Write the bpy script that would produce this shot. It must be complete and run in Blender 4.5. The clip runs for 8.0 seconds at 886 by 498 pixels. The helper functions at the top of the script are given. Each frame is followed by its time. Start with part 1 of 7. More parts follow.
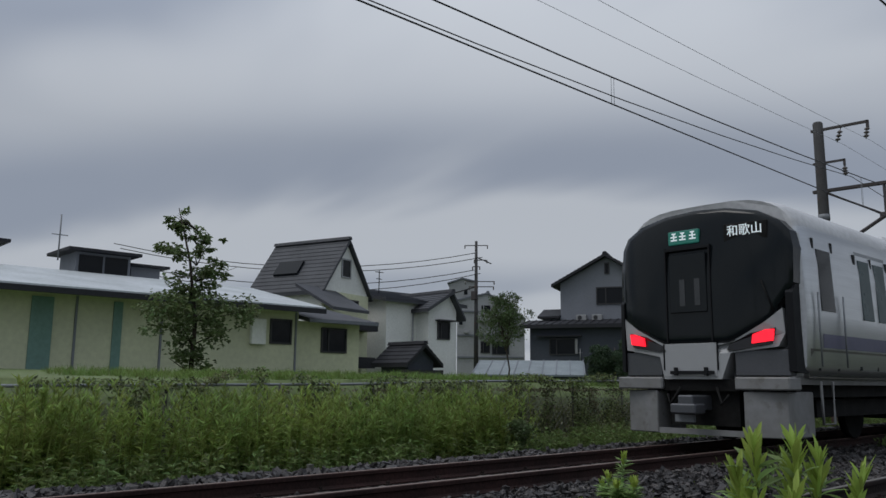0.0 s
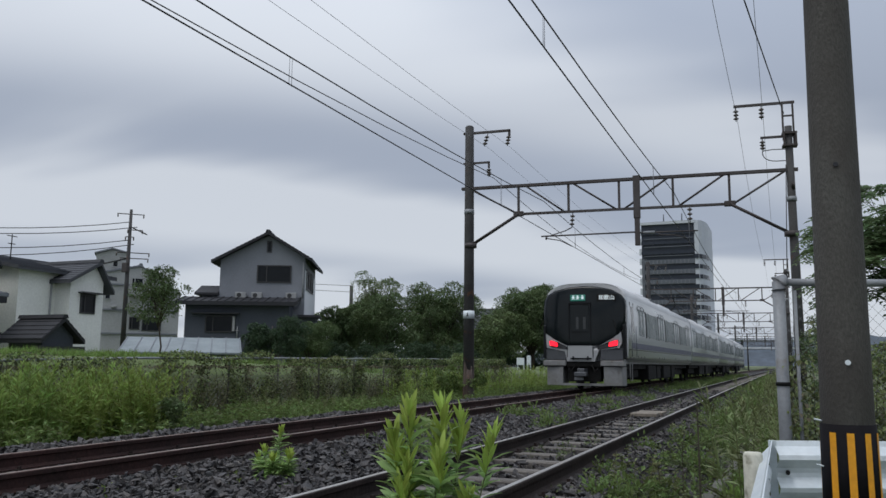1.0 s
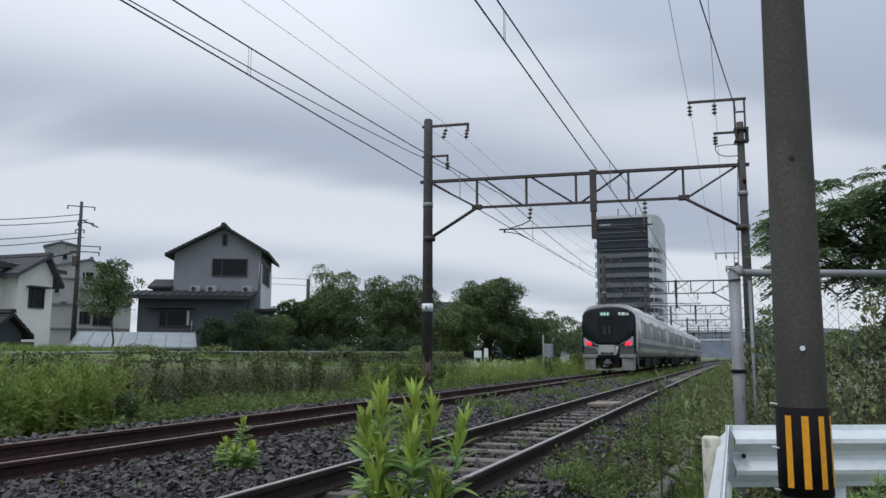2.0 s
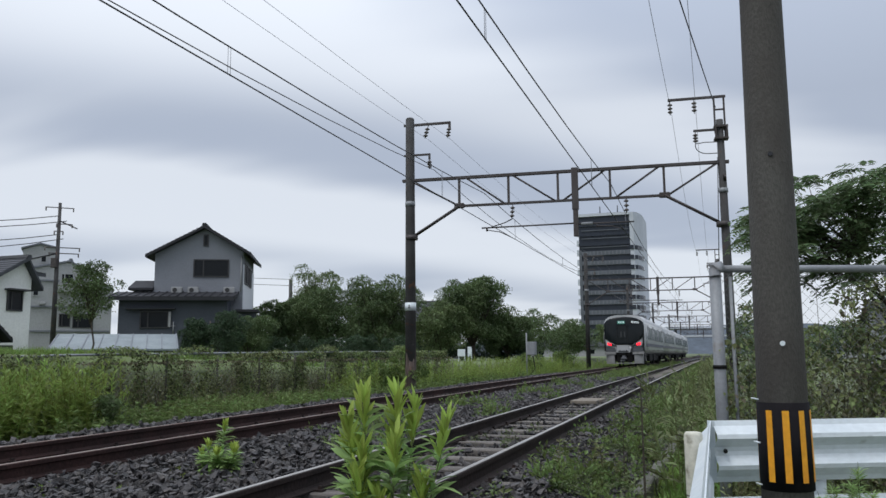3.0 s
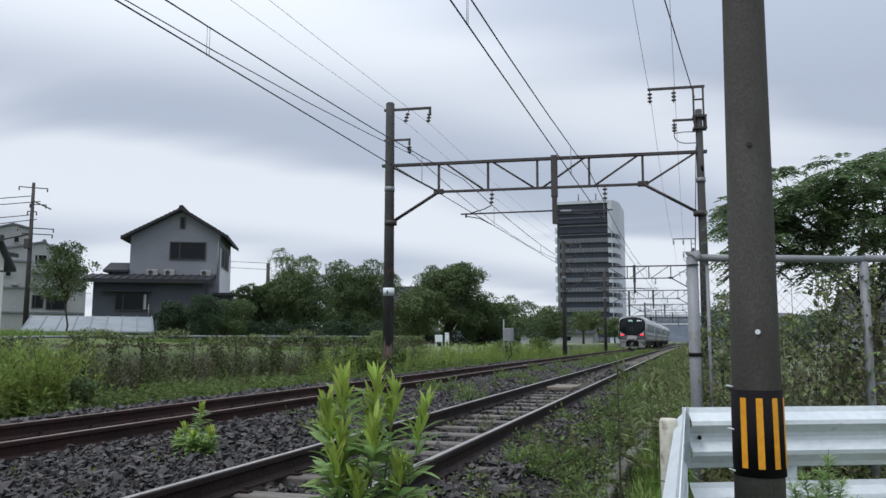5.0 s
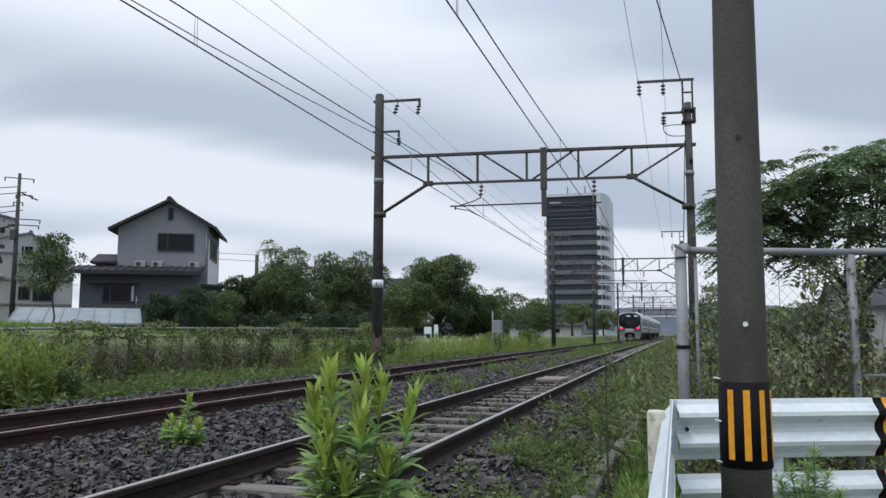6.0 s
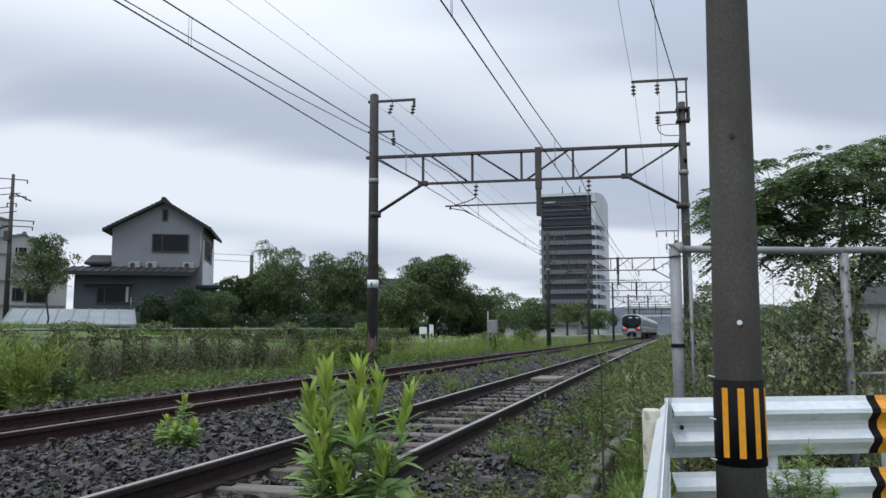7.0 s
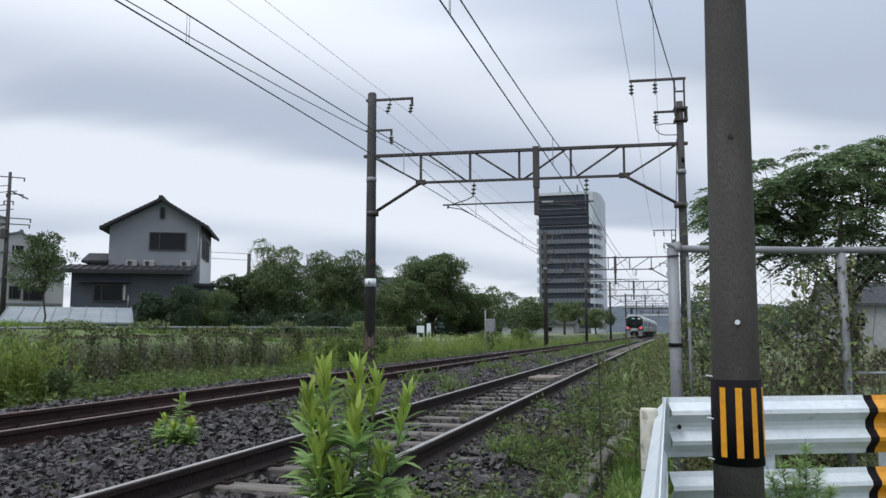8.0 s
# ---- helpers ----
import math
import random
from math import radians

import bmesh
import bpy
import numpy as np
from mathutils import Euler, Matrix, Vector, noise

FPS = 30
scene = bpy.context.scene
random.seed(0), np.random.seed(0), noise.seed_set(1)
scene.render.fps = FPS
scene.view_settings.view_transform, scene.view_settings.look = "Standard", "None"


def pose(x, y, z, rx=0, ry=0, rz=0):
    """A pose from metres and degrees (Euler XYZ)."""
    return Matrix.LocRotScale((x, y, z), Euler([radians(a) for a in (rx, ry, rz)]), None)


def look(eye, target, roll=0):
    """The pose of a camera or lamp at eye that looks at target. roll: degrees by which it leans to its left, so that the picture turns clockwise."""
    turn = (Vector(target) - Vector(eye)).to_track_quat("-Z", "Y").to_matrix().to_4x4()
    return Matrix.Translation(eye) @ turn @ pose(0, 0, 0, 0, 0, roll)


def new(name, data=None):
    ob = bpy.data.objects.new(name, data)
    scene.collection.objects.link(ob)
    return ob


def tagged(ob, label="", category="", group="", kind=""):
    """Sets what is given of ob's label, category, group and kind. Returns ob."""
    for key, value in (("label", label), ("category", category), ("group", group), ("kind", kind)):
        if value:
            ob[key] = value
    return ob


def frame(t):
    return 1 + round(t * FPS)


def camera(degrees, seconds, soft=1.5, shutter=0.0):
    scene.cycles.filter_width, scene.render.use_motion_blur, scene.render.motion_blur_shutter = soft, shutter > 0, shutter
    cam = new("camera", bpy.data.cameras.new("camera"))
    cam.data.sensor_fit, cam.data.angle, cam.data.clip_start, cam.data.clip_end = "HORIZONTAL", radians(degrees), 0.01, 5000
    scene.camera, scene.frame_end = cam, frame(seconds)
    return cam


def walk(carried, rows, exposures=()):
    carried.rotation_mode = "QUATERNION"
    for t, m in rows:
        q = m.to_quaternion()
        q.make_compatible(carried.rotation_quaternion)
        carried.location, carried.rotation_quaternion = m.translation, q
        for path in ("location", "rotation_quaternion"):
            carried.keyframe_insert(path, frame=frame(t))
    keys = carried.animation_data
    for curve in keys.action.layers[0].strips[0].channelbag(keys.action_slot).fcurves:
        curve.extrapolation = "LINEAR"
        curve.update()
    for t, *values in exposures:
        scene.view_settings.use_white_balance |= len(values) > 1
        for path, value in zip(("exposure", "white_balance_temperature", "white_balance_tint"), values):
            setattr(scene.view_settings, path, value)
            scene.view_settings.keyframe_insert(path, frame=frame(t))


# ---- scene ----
cam = camera(58.0, 8.0)
PATH = [
    (0, (2.408, 0.606, 0.897), (0.968, 1.954, 1.225), 0.5),
    (0.1, (2.424, 0.64, 0.892), (1.08, 2.086, 1.212), 0.5),
    (0.2, (2.445, 0.64, 0.89), (1.2, 2.175, 1.203), 0.5),
    (0.3, (2.47, 0.62, 0.888), (1.319, 2.227, 1.194), 0.6),
    (0.5, (2.495, 0.55, 0.885), (1.5, 2.259, 1.183), 0.6),
    (1, (2.412, 0.47, 0.87), (1.647, 2.296, 1.153), 0.5),
    (1.5, (2.374, 0.413, 0.846), (1.678, 2.269, 1.118), 0.4),
    (3, (2.376, 0.427, 0.845), (1.751, 2.309, 1.11), -0.5),
    (3.5, (2.377, 0.432, 0.845), (1.769, 2.32, 1.103), -0.5),
    (4, (2.372, 0.422, 0.845), (1.778, 2.316, 1.095), -0.3),
    (4.5, (2.367, 0.42, 0.844), (1.781, 2.317, 1.085), -0.1),
    (6, (2.366, 0.438, 0.843), (1.816, 2.35, 1.053), 0.1),
    (6.5, (2.37, 0.429, 0.843), (1.826, 2.342, 1.051), -0.0),
    (7, (2.367, 0.433, 0.84), (1.829, 2.348, 1.05), -0.1),
    (7.5, (2.36, 0.425, 0.842), (1.824, 2.34, 1.052), -0.1),
    (8, (2.363, 0.43, 0.842), (1.831, 2.347, 1.049), 0.0),
]
walk(cam, [(t, look(eye, target, roll)) for t, eye, target, roll in PATH],
     exposures=[(0.0, -0.84), (0.3, -0.93), (0.5, -0.92), (1.0, -0.38), (1.5, -0.20), (3.0, -0.11), (4.5, -0.04), (6.0, 0.02), (8.0, 0.04)])

# ---- overcast sky and a weak, wide sun ----
SUN_HEIGHT, SUN_ROTATION = radians(58), radians(150)


def make_world():
    world = bpy.data.worlds.new("overcast_sky")
    scene.world = world
    world.use_nodes = True
    nt = world.node_tree
    nt.nodes.clear()
    n, link = nt.nodes.new, nt.links.new
    sky = n("ShaderNodeTexSky")
    sky.sky_type, sky.sun_disc = "NISHITA", False
    sky.sun_elevation, sky.sun_rotation = SUN_HEIGHT, SUN_ROTATION
    blue = n("ShaderNodeBackground")
    blue.inputs["Strength"].default_value = 0.1
    link(sky.outputs[0], blue.inputs["Color"])
    # cloud layer: the direction is laid on a high flat sheet
    co = n("ShaderNodeTexCoord")
    sep = n("ShaderNodeSeparateXYZ")
    link(co.outputs["Generated"], sep.inputs[0])
    high = n("ShaderNodeMath")
    high.operation, high.use_clamp = "MAXIMUM", False
    link(sep.outputs["Z"], high.inputs[0])
    high.inputs[1].default_value = 0.0
    lift = n("ShaderNodeMath")
    lift.operation = "ADD"
    link(high.outputs[0], lift.inputs[0])
    lift.inputs[1].default_value = 0.16
    sheet = n("ShaderNodeVectorMath")
    sheet.operation = "DIVIDE"
    both = n("ShaderNodeCombineXYZ")
    for k in range(3):
        link(lift.outputs[0], both.inputs[k])
    flat = n("ShaderNodeCombineXYZ")
    link(sep.outputs["X"], flat.inputs[0])
    link(sep.outputs["Y"], flat.inputs[1])
    link(flat.outputs[0], sheet.inputs[0])
    link(both.outputs[0], sheet.inputs[1])
    place = n("ShaderNodeMapping")
    place.inputs["Rotation"].default_value = (0, 0, radians(28))
    place.inputs["Scale"].default_value = (0.42, 0.85, 1)
    place.inputs["Location"].default_value = CLOUD_SHIFT
    link(sheet.outputs[0], place.inputs[0])
    big = n("ShaderNodeTexNoise")
    big.inputs["Scale"].default_value, big.inputs["Detail"].default_value = 0.8, 4.0
    big.inputs["Roughness"].default_value, big.inputs["Distortion"].default_value = 0.48, 0.25
    link(place.outputs[0], big.inputs["Vector"])
    # cloud streets: long rolls across the sheet, bent by the noise
    across = n("ShaderNodeVectorMath")
    across.operation = "DOT_PRODUCT"
    link(sheet.outputs[0], across.inputs[0])
    across.inputs[1].default_value = (-0.70, 0.75, 0.0)

    def calc(kind, a, b):
        node = n("ShaderNodeMath")
        node.operation = kind
        for k, v in enumerate((a, b)):
            if isinstance(v, (int, float)):
                node.inputs[k].default_value = v
            else:
                link(v, node.inputs[k])
        return node.outputs[0]
    bend = calc("MULTIPLY", calc("SUBTRACT", big.outputs["Fac"], 0.5), 1.6)
    roll = calc("COSINE", calc("MULTIPLY", calc("ADD", calc("SUBTRACT", across.outputs["Value"], 2.33), bend), 2 * math.pi / 1.35), 0.0)
    low = calc("POWER", calc("SUBTRACT", 1.0, calc("MINIMUM", high.outputs[0], 1.0)), 9.0)
    cover = calc("ADD", calc("SUBTRACT", big.outputs["Fac"], calc("MULTIPLY", roll, CLOUD_ROLL)), calc("MULTIPLY", low, 0.22))
    ramp = n("ShaderNodeValToRGB")
    ramp.color_ramp.interpolation = "EASE"
    ramp.color_ramp.elements[0].position, ramp.color_ramp.elements[0].color = 0.36, (0.52, 0.59, 0.725, 1)
    ramp.color_ramp.elements[1].position, ramp.color_ramp.elements[1].color = 0.64, (0.885, 0.945, 1.04, 1)
    link(cover, ramp.inputs[0])
    cloud = n("ShaderNodeBackground")
    # an overcast sky is brightest overhead
    zenith = calc("ADD", 0.92, calc("MULTIPLY", calc("MAXIMUM", calc("SUBTRACT", sep.outputs["Z"], 0.29), 0.0), 1.7))
    link(zenith, cloud.inputs["Strength"])
    link(ramp.outputs[0], cloud.inputs["Color"])
    mix = n("ShaderNodeMixShader")
    mix.inputs[0].default_value = 0.93
    link(blue.outputs[0], mix.inputs[1])
    link(cloud.outputs[0], mix.inputs[2])
    out = n("ShaderNodeOutputWorld")
    link(mix.outputs[0], out.inputs["Surface"])


CLOUD_ROLL = 0.12
CLOUD_SHIFT = (1.7, 0.4, 0)
make_world()
sun = new("sun", bpy.data.lights.new("sun", "SUN"))
sun.data.energy, sun.data.angle, sun.data.color = 1.5, radians(25), (1.0, 0.97, 0.94)
sun.matrix_world = look((0, 0, 60), (18, 32, 0))

# ---- materials ----
def material(name, colour, rough=0.7, metal=0.0, vary=0.25, scale=4.0, fine=40.0, bump=0.15, second=None, random_by="", spread=0.0,
             stretch=(1, 1, 1), leaf=0.0, spec=0.5, coords="Object", dirt=None, dirt_at=(0.5, 0.7)):
    """A surface with large and fine variation. second: the colour it wanders to; random_by: 'object' or 'island' tint of each piece."""
    m = bpy.data.materials.new(name)
    m.use_nodes = True
    nt = m.node_tree
    n, link = nt.nodes.new, nt.links.new
    bsdf = nt.nodes["Principled BSDF"]
    co = n("ShaderNodeTexCoord")
    fit_ = n("ShaderNodeMapping")
    fit_.inputs["Scale"].default_value = stretch
    if coords == "World":
        geo_ = n("ShaderNodeNewGeometry")
        link(geo_.outputs["Position"], fit_.inputs[0])
    else:
        link(co.outputs[coords], fit_.inputs[0])
    big = n("ShaderNodeTexNoise")
    big.inputs["Scale"].default_value, big.inputs["Detail"].default_value = scale, 4
    small = n("ShaderNodeTexNoise")
    small.inputs["Scale"].default_value, small.inputs["Detail"].default_value = fine, 3
    link(fit_.outputs[0], big.inputs["Vector"])
    link(fit_.outputs[0], small.inputs["Vector"])
    second = second or [c * (1 - vary) for c in colour]
    mix = n("ShaderNodeMix")
    mix.data_type = "RGBA"
    mix.inputs["A"].default_value, mix.inputs["B"].default_value = (*colour, 1), (*second, 1)
    spreadr = n("ShaderNodeMapRange")
    spreadr.inputs["From Min"].default_value, spreadr.inputs["From Max"].default_value = 0.32, 0.68
    link(big.outputs["Fac"], spreadr.inputs["Value"])
    link(spreadr.outputs[0], mix.inputs["Factor"])
    tone = n("ShaderNodeMapRange")
    tone.inputs["To Min"].default_value, tone.inputs["To Max"].default_value = 1 - vary, 1 + vary
    tone.inputs["From Min"].default_value, tone.inputs["From Max"].default_value = 0.25, 0.75
    link(small.outputs["Fac"], tone.inputs["Value"])
    hsv = n("ShaderNodeHueSaturation")
    link(mix.outputs["Result"], hsv.inputs["Color"])
    link(tone.outputs[0], hsv.inputs["Value"])
    last = hsv.outputs[0]
    if random_by:
        src = n("ShaderNodeObjectInfo") if random_by == "object" else n("ShaderNodeNewGeometry")
        rnd = src.outputs["Random" if random_by == "object" else "Random Per Island"]
        own = n("ShaderNodeMapRange")
        own.inputs["To Min"].default_value, own.inputs["To Max"].default_value = 1 - spread, 1 + spread
        link(rnd, own.inputs["Value"])
        hue = n("ShaderNodeMapRange")
        hue.inputs["To Min"].default_value, hue.inputs["To Max"].default_value = 0.5 - 0.06 * spread, 0.5 + 0.05 * spread
        link(rnd, hue.inputs["Value"])
        tint = n("ShaderNodeHueSaturation")
        link(last, tint.inputs["Color"])
        link(own.outputs[0], tint.inputs["Value"])
        link(hue.outputs[0], tint.inputs["Hue"])
        last = tint.outputs[0]
    if dirt:
        spot = n("ShaderNodeTexNoise")
        spot.inputs["Scale"].default_value, spot.inputs["Detail"].default_value = scale * 2.3, 6
        link(fit_.outputs[0], spot.inputs["Vector"])
        edge = n("ShaderNodeMapRange")
        edge.inputs["From Min"].default_value, edge.inputs["From Max"].default_value = dirt_at
        link(spot.outputs["Fac"], edge.inputs["Value"])
        cover = n("ShaderNodeMix")
        cover.data_type = "RGBA"
        link(edge.outputs[0], cover.inputs["Factor"])
        link(last, cover.inputs["A"])
        cover.inputs["B"].default_value = (*dirt, 1)
        last = cover.outputs["Result"]
    link(last, bsdf.inputs["Base Color"])
    bsdf.inputs["Metallic"].default_value = metal
    bsdf.inputs["Specular IOR Level"].default_value = spec
    gloss = n("ShaderNodeMapRange")
    gloss.inputs["To Min"].default_value, gloss.inputs["To Max"].default_value = max(rough - 0.12, 0.02), min(rough + 0.12, 1)
    link(big.outputs["Fac"], gloss.inputs["Value"])
    link(gloss.outputs[0], bsdf.inputs["Roughness"])
    if bump:
        relief = n("ShaderNodeBump")
        relief.inputs["Strength"].default_value, relief.inputs["Distance"].default_value = bump, 0.02
        link(small.outputs["Fac"], relief.inputs["Height"])
        link(relief.outputs[0], bsdf.inputs["Normal"])
    if leaf:
        thin = n("ShaderNodeBsdfTranslucent")
        link(last, thin.inputs["Color"])
        blend = n("ShaderNodeMixShader")
        blend.inputs[0].default_value = leaf
        link(bsdf.outputs[0], blend.inputs[1])
        link(thin.outputs[0], blend.inputs[2])
        link(blend.outputs[0], nt.nodes["Material Output"].inputs["Surface"])
    return m


def glow(name, colour, strength):
    m = bpy.data.materials.new(name)
    m.use_nodes = True
    b = m.node_tree.nodes["Principled BSDF"]
    b.inputs["Base Color"].default_value = (*[c * 0.5 for c in colour], 1)
    b.inputs["Emission Color"].default_value = (*colour, 1)
    b.inputs["Emission Strength"].default_value = strength
    b.inputs["Roughness"].default_value = 0.3
    return m


def leafy(name, colour, second, spread=0.45, leaf=0.3):
    return material(name, colour, rough=0.55, vary=0.15, scale=0.7, fine=9.0, bump=0, second=second, random_by="island", spread=spread,
                    leaf=leaf, spec=0.3, coords="World")


M_SOIL = material("soil_and_grass", (0.085, 0.100, 0.045), 0.95, vary=0.4, scale=0.35, fine=9, bump=0.6, second=(0.060, 0.085, 0.030), coords="World")
M_LAWN = material("lawn", (0.105, 0.150, 0.048), 0.95, vary=0.25, scale=0.3, fine=7, bump=0.4, second=(0.115, 0.145, 0.060), coords="World")
# Near-black bed: the shade in the gaps between stones is in its colour.
M_BALLAST = material("gap_shade_ballast_bed", (0.015, 0.013, 0.013), 0.95, vary=0.55, scale=1.3, fine=26, bump=1.0, second=(0.016, 0.016, 0.018), coords="World")
M_STONE = material("ballast_stone", (0.038, 0.031, 0.029), 0.55, vary=0.35, scale=9, fine=90, bump=0.5, second=(0.022, 0.022, 0.025), random_by="island", spread=0.9, coords="World")
M_STONE_ONE = material("single_stone", (0.038, 0.031, 0.029), 0.55, vary=0.3, scale=12, fine=90, bump=0.3, second=(0.022, 0.023, 0.028), random_by="object", spread=0.5)
M_RAIL_RUST = material("rusty_rail", (0.038, 0.018, 0.016), 0.85, 0.1, vary=0.4, scale=2, fine=35, bump=0.3, second=(0.022, 0.013, 0.012), coords="World", spec=0.25)
M_RAIL_DARK = material("dark_rail", (0.028, 0.019, 0.017), 0.8, 0.1, vary=0.4, scale=2, fine=35, bump=0.3, second=(0.018, 0.014, 0.013), coords="World", spec=0.2)
M_RAIL_TOP = material("worn_rail_top", (0.52, 0.50, 0.48), 0.34, 0.9, vary=0.2, scale=1.5, fine=18, bump=0.05, second=(0.42, 0.38, 0.34), coords="World")
M_RAIL_TOP_DULL = material("dull_rail_top", (0.30, 0.23, 0.20), 0.45, 0.7, vary=0.3, scale=1.5, fine=18, bump=0.05, second=(0.2, 0.13, 0.11), coords="World")
M_SLEEPER = material("weathered_sleeper", (0.150, 0.137, 0.125), 0.9, vary=0.3, scale=5, fine=60, bump=0.5, second=(0.090, 0.082, 0.074), random_by="object", spread=0.22, stretch=(0.4, 3, 3))
M_STEEL = material("weathered_gantry_steel", (0.060, 0.054, 0.056), 0.65, 0.25, vary=0.3, scale=1.2, fine=25, bump=0.15, second=(0.044, 0.036, 0.035), coords="World")
M_POLE_DARK = material("dark_concrete_mast", (0.050, 0.050, 0.052), 0.85, vary=0.25, scale=1.5, fine=30, bump=0.2, second=(0.036, 0.034, 0.034), coords="World", dirt=(0.11, 0.05, 0.03), dirt_at=(0.62, 0.75))
M_GALV = material("galvanised_pipe", (0.220, 0.235, 0.250), 0.6, 0.15, vary=0.1, scale=3, fine=45, bump=0.1, second=(0.170, 0.180, 0.195), dirt=(0.13, 0.11, 0.09), dirt_at=(0.62, 0.8))
M_RUST = material("rust_stain", (0.052, 0.050, 0.050), 0.9, vary=0.3, scale=2.2, fine=25, bump=0.2, second=(0.060, 0.042, 0.034), coords="World", dirt=(0.125, 0.060, 0.034), dirt_at=(0.54, 0.66), stretch=(1, 1, 0.35))
M_WIRE = material("overhead_wire", (0.035, 0.035, 0.038), 0.6, 0.5, vary=0.1, bump=0)
M_WIRE_THIN = material("grey_wire", (0.20, 0.21, 0.23), 0.6, 0.3, vary=0.1, bump=0)
M_MESH = material("fence_wire", (0.20, 0.21, 0.21), 0.6, 0.4, vary=0.2, bump=0)
M_INSUL = material("brown_insulator", (0.10, 0.085, 0.08), 0.3, vary=0.2, bump=0)
M_CONC = material("aged_pole_concrete", (0.068, 0.066, 0.060), 0.9, vary=0.30, scale=1.6, fine=110, bump=0.3, second=(0.045, 0.041, 0.037), dirt=(0.045, 0.04, 0.036), dirt_at=(0.5, 0.72), stretch=(1, 1, 0.45))
M_BAND_BLACK = material("black_sleeve", (0.008, 0.007, 0.009), 0.8, vary=0.2, bump=0.05, spec=0.15)
M_BAND_YELLOW = material("yellow_stripe", (0.72, 0.33, 0.012), 0.45, vary=0.12, scale=8, fine=40, bump=0.03, second=(0.60, 0.25, 0.012))
M_GUARD = material("white_guardrail_paint", (0.60, 0.65, 0.68), 0.4, vary=0.08, scale=2.5, fine=22, bump=0.05, second=(0.52, 0.58, 0.62), dirt=(0.22, 0.23, 0.22), dirt_at=(0.66, 0.82), stretch=(1, 1, 2))
M_POST_CREAM = material("cream_post", (0.600, 0.590, 0.520), 0.7, vary=0.2, scale=5, fine=30, bump=0.2, second=(0.450, 0.440, 0.370), dirt=(0.15, 0.14, 0.10), dirt_at=(0.6, 0.75))
M_CURB = material("old_concrete_kerb", (0.095, 0.095, 0.080), 0.9, vary=0.3, scale=3, fine=40, bump=0.4, second=(0.060, 0.060, 0.048))
M_BOARD = material("pale_crossing_board", (0.190, 0.165, 0.135), 0.9, vary=0.25, scale=4, fine=30, bump=0.3, stretch=(3, 0.5, 1))
M_SILVER = material("stainless_body", (0.620, 0.640, 0.660), 0.32, 0.95, vary=0.06, scale=0.8, fine=14, bump=0.02, second=(0.450, 0.465, 0.480), stretch=(1, 0.15, 4))
M_ROOF_T = material("train_roof_grey", (0.50, 0.51, 0.53), 0.7, vary=0.12, scale=0.8, fine=12, bump=0.05)
M_TWHITE = material("white_front_panel", (0.33, 0.34, 0.35), 0.35, vary=0.03, scale=1.5, fine=7, bump=0.01)
M_TGREY = material("grey_skirt", (0.215, 0.22, 0.225), 0.55, vary=0.10, scale=2.5, fine=9, bump=0.02, second=(0.17, 0.17, 0.165), dirt=(0.10, 0.09, 0.08), dirt_at=(0.6, 0.8))
M_TDARK = material("dark_front_corner", (0.012, 0.013, 0.015), 0.6, 0.0, vary=0.1, bump=0, spec=0.15)
M_TDOOR = material("stainless_door", (0.270, 0.285, 0.300), 0.38, 0.8, vary=0.06, scale=1.5, fine=14, bump=0.02)
M_TDOOR_GLASS = material("grey_door_glass", (0.035, 0.038, 0.042), 0.2, vary=0.1, bump=0)
M_BLUE = material("blue_waist_band", (0.085, 0.085, 0.150), 0.35, vary=0.1, bump=0)
M_TLOW = material("grey_lower_front", (0.085, 0.09, 0.10), 0.45, 0.3, vary=0.08, bump=0.02)
# Dark ground mirrored in the lower body, put into the base colour.
M_TREFLECT = material("ground_reflection_panel", (0.155, 0.152, 0.142), 0.5, 0.45, vary=0.15, scale=0.6, fine=10, bump=0.02, second=(0.110, 0.105, 0.096), stretch=(1, 0.3, 3))
M_UNDER = material("underfloor_black", (0.011, 0.011, 0.011), 0.85, vary=0.3, scale=3, fine=20, bump=0.1, spec=0.2)
M_GLASS_T = material("dark_train_glass", (0.008, 0.011, 0.013), 0.1, vary=0.1, bump=0, spec=0.22)
M_GLASS_SIDE = material("side_window_glass", (0.036, 0.066, 0.070), 0.3, vary=0.1, bump=0, spec=0.12)
M_GLASS_H = material("house_window_glass", (0.010, 0.012, 0.015), 0.15, vary=0.15, bump=0, spec=0.15)
M_RED = glow("red_tail_light", (1.0, 0.012, 0.030), 2.6)
M_LAMPHOLE = material("dark_lamp_housing", (0.012, 0.012, 0.014), 0.2, vary=0.1, bump=0)
M_SIGN_GREEN = glow("green_sign_light", (0.03, 0.27, 0.21), 0.28)
M_SIGN_TEXT = glow("white_sign_letters", (0.8, 0.9, 0.95), 0.9)
M_CREAM = material("pale_yellow_wall", (0.560, 0.575, 0.400), 0.85, vary=0.08, scale=0.5, fine=6, bump=0.05, second=(0.490, 0.505, 0.360), coords="World")
M_TEAL = material("faded_teal_patch", (0.16, 0.27, 0.24), 0.85, vary=0.1, scale=1, fine=9, bump=0.05)
M_WHITEWALL = material("white_render_wall", (0.720, 0.730, 0.700), 0.9, vary=0.08, scale=0.4, fine=9, bump=0.08, second=(0.600, 0.610, 0.590), coords="World")
M_GREYWALL = material("light_grey_siding", (0.185, 0.198, 0.225), 0.8, vary=0.07, scale=0.5, fine=12, bump=0.05, second=(0.162, 0.174, 0.198), coords="World")
M_PALEWALL = material("pale_grey_render", (0.30, 0.31, 0.32), 0.85, vary=0.10, scale=0.5, fine=9, bump=0.05, second=(0.25, 0.255, 0.26), coords="World")
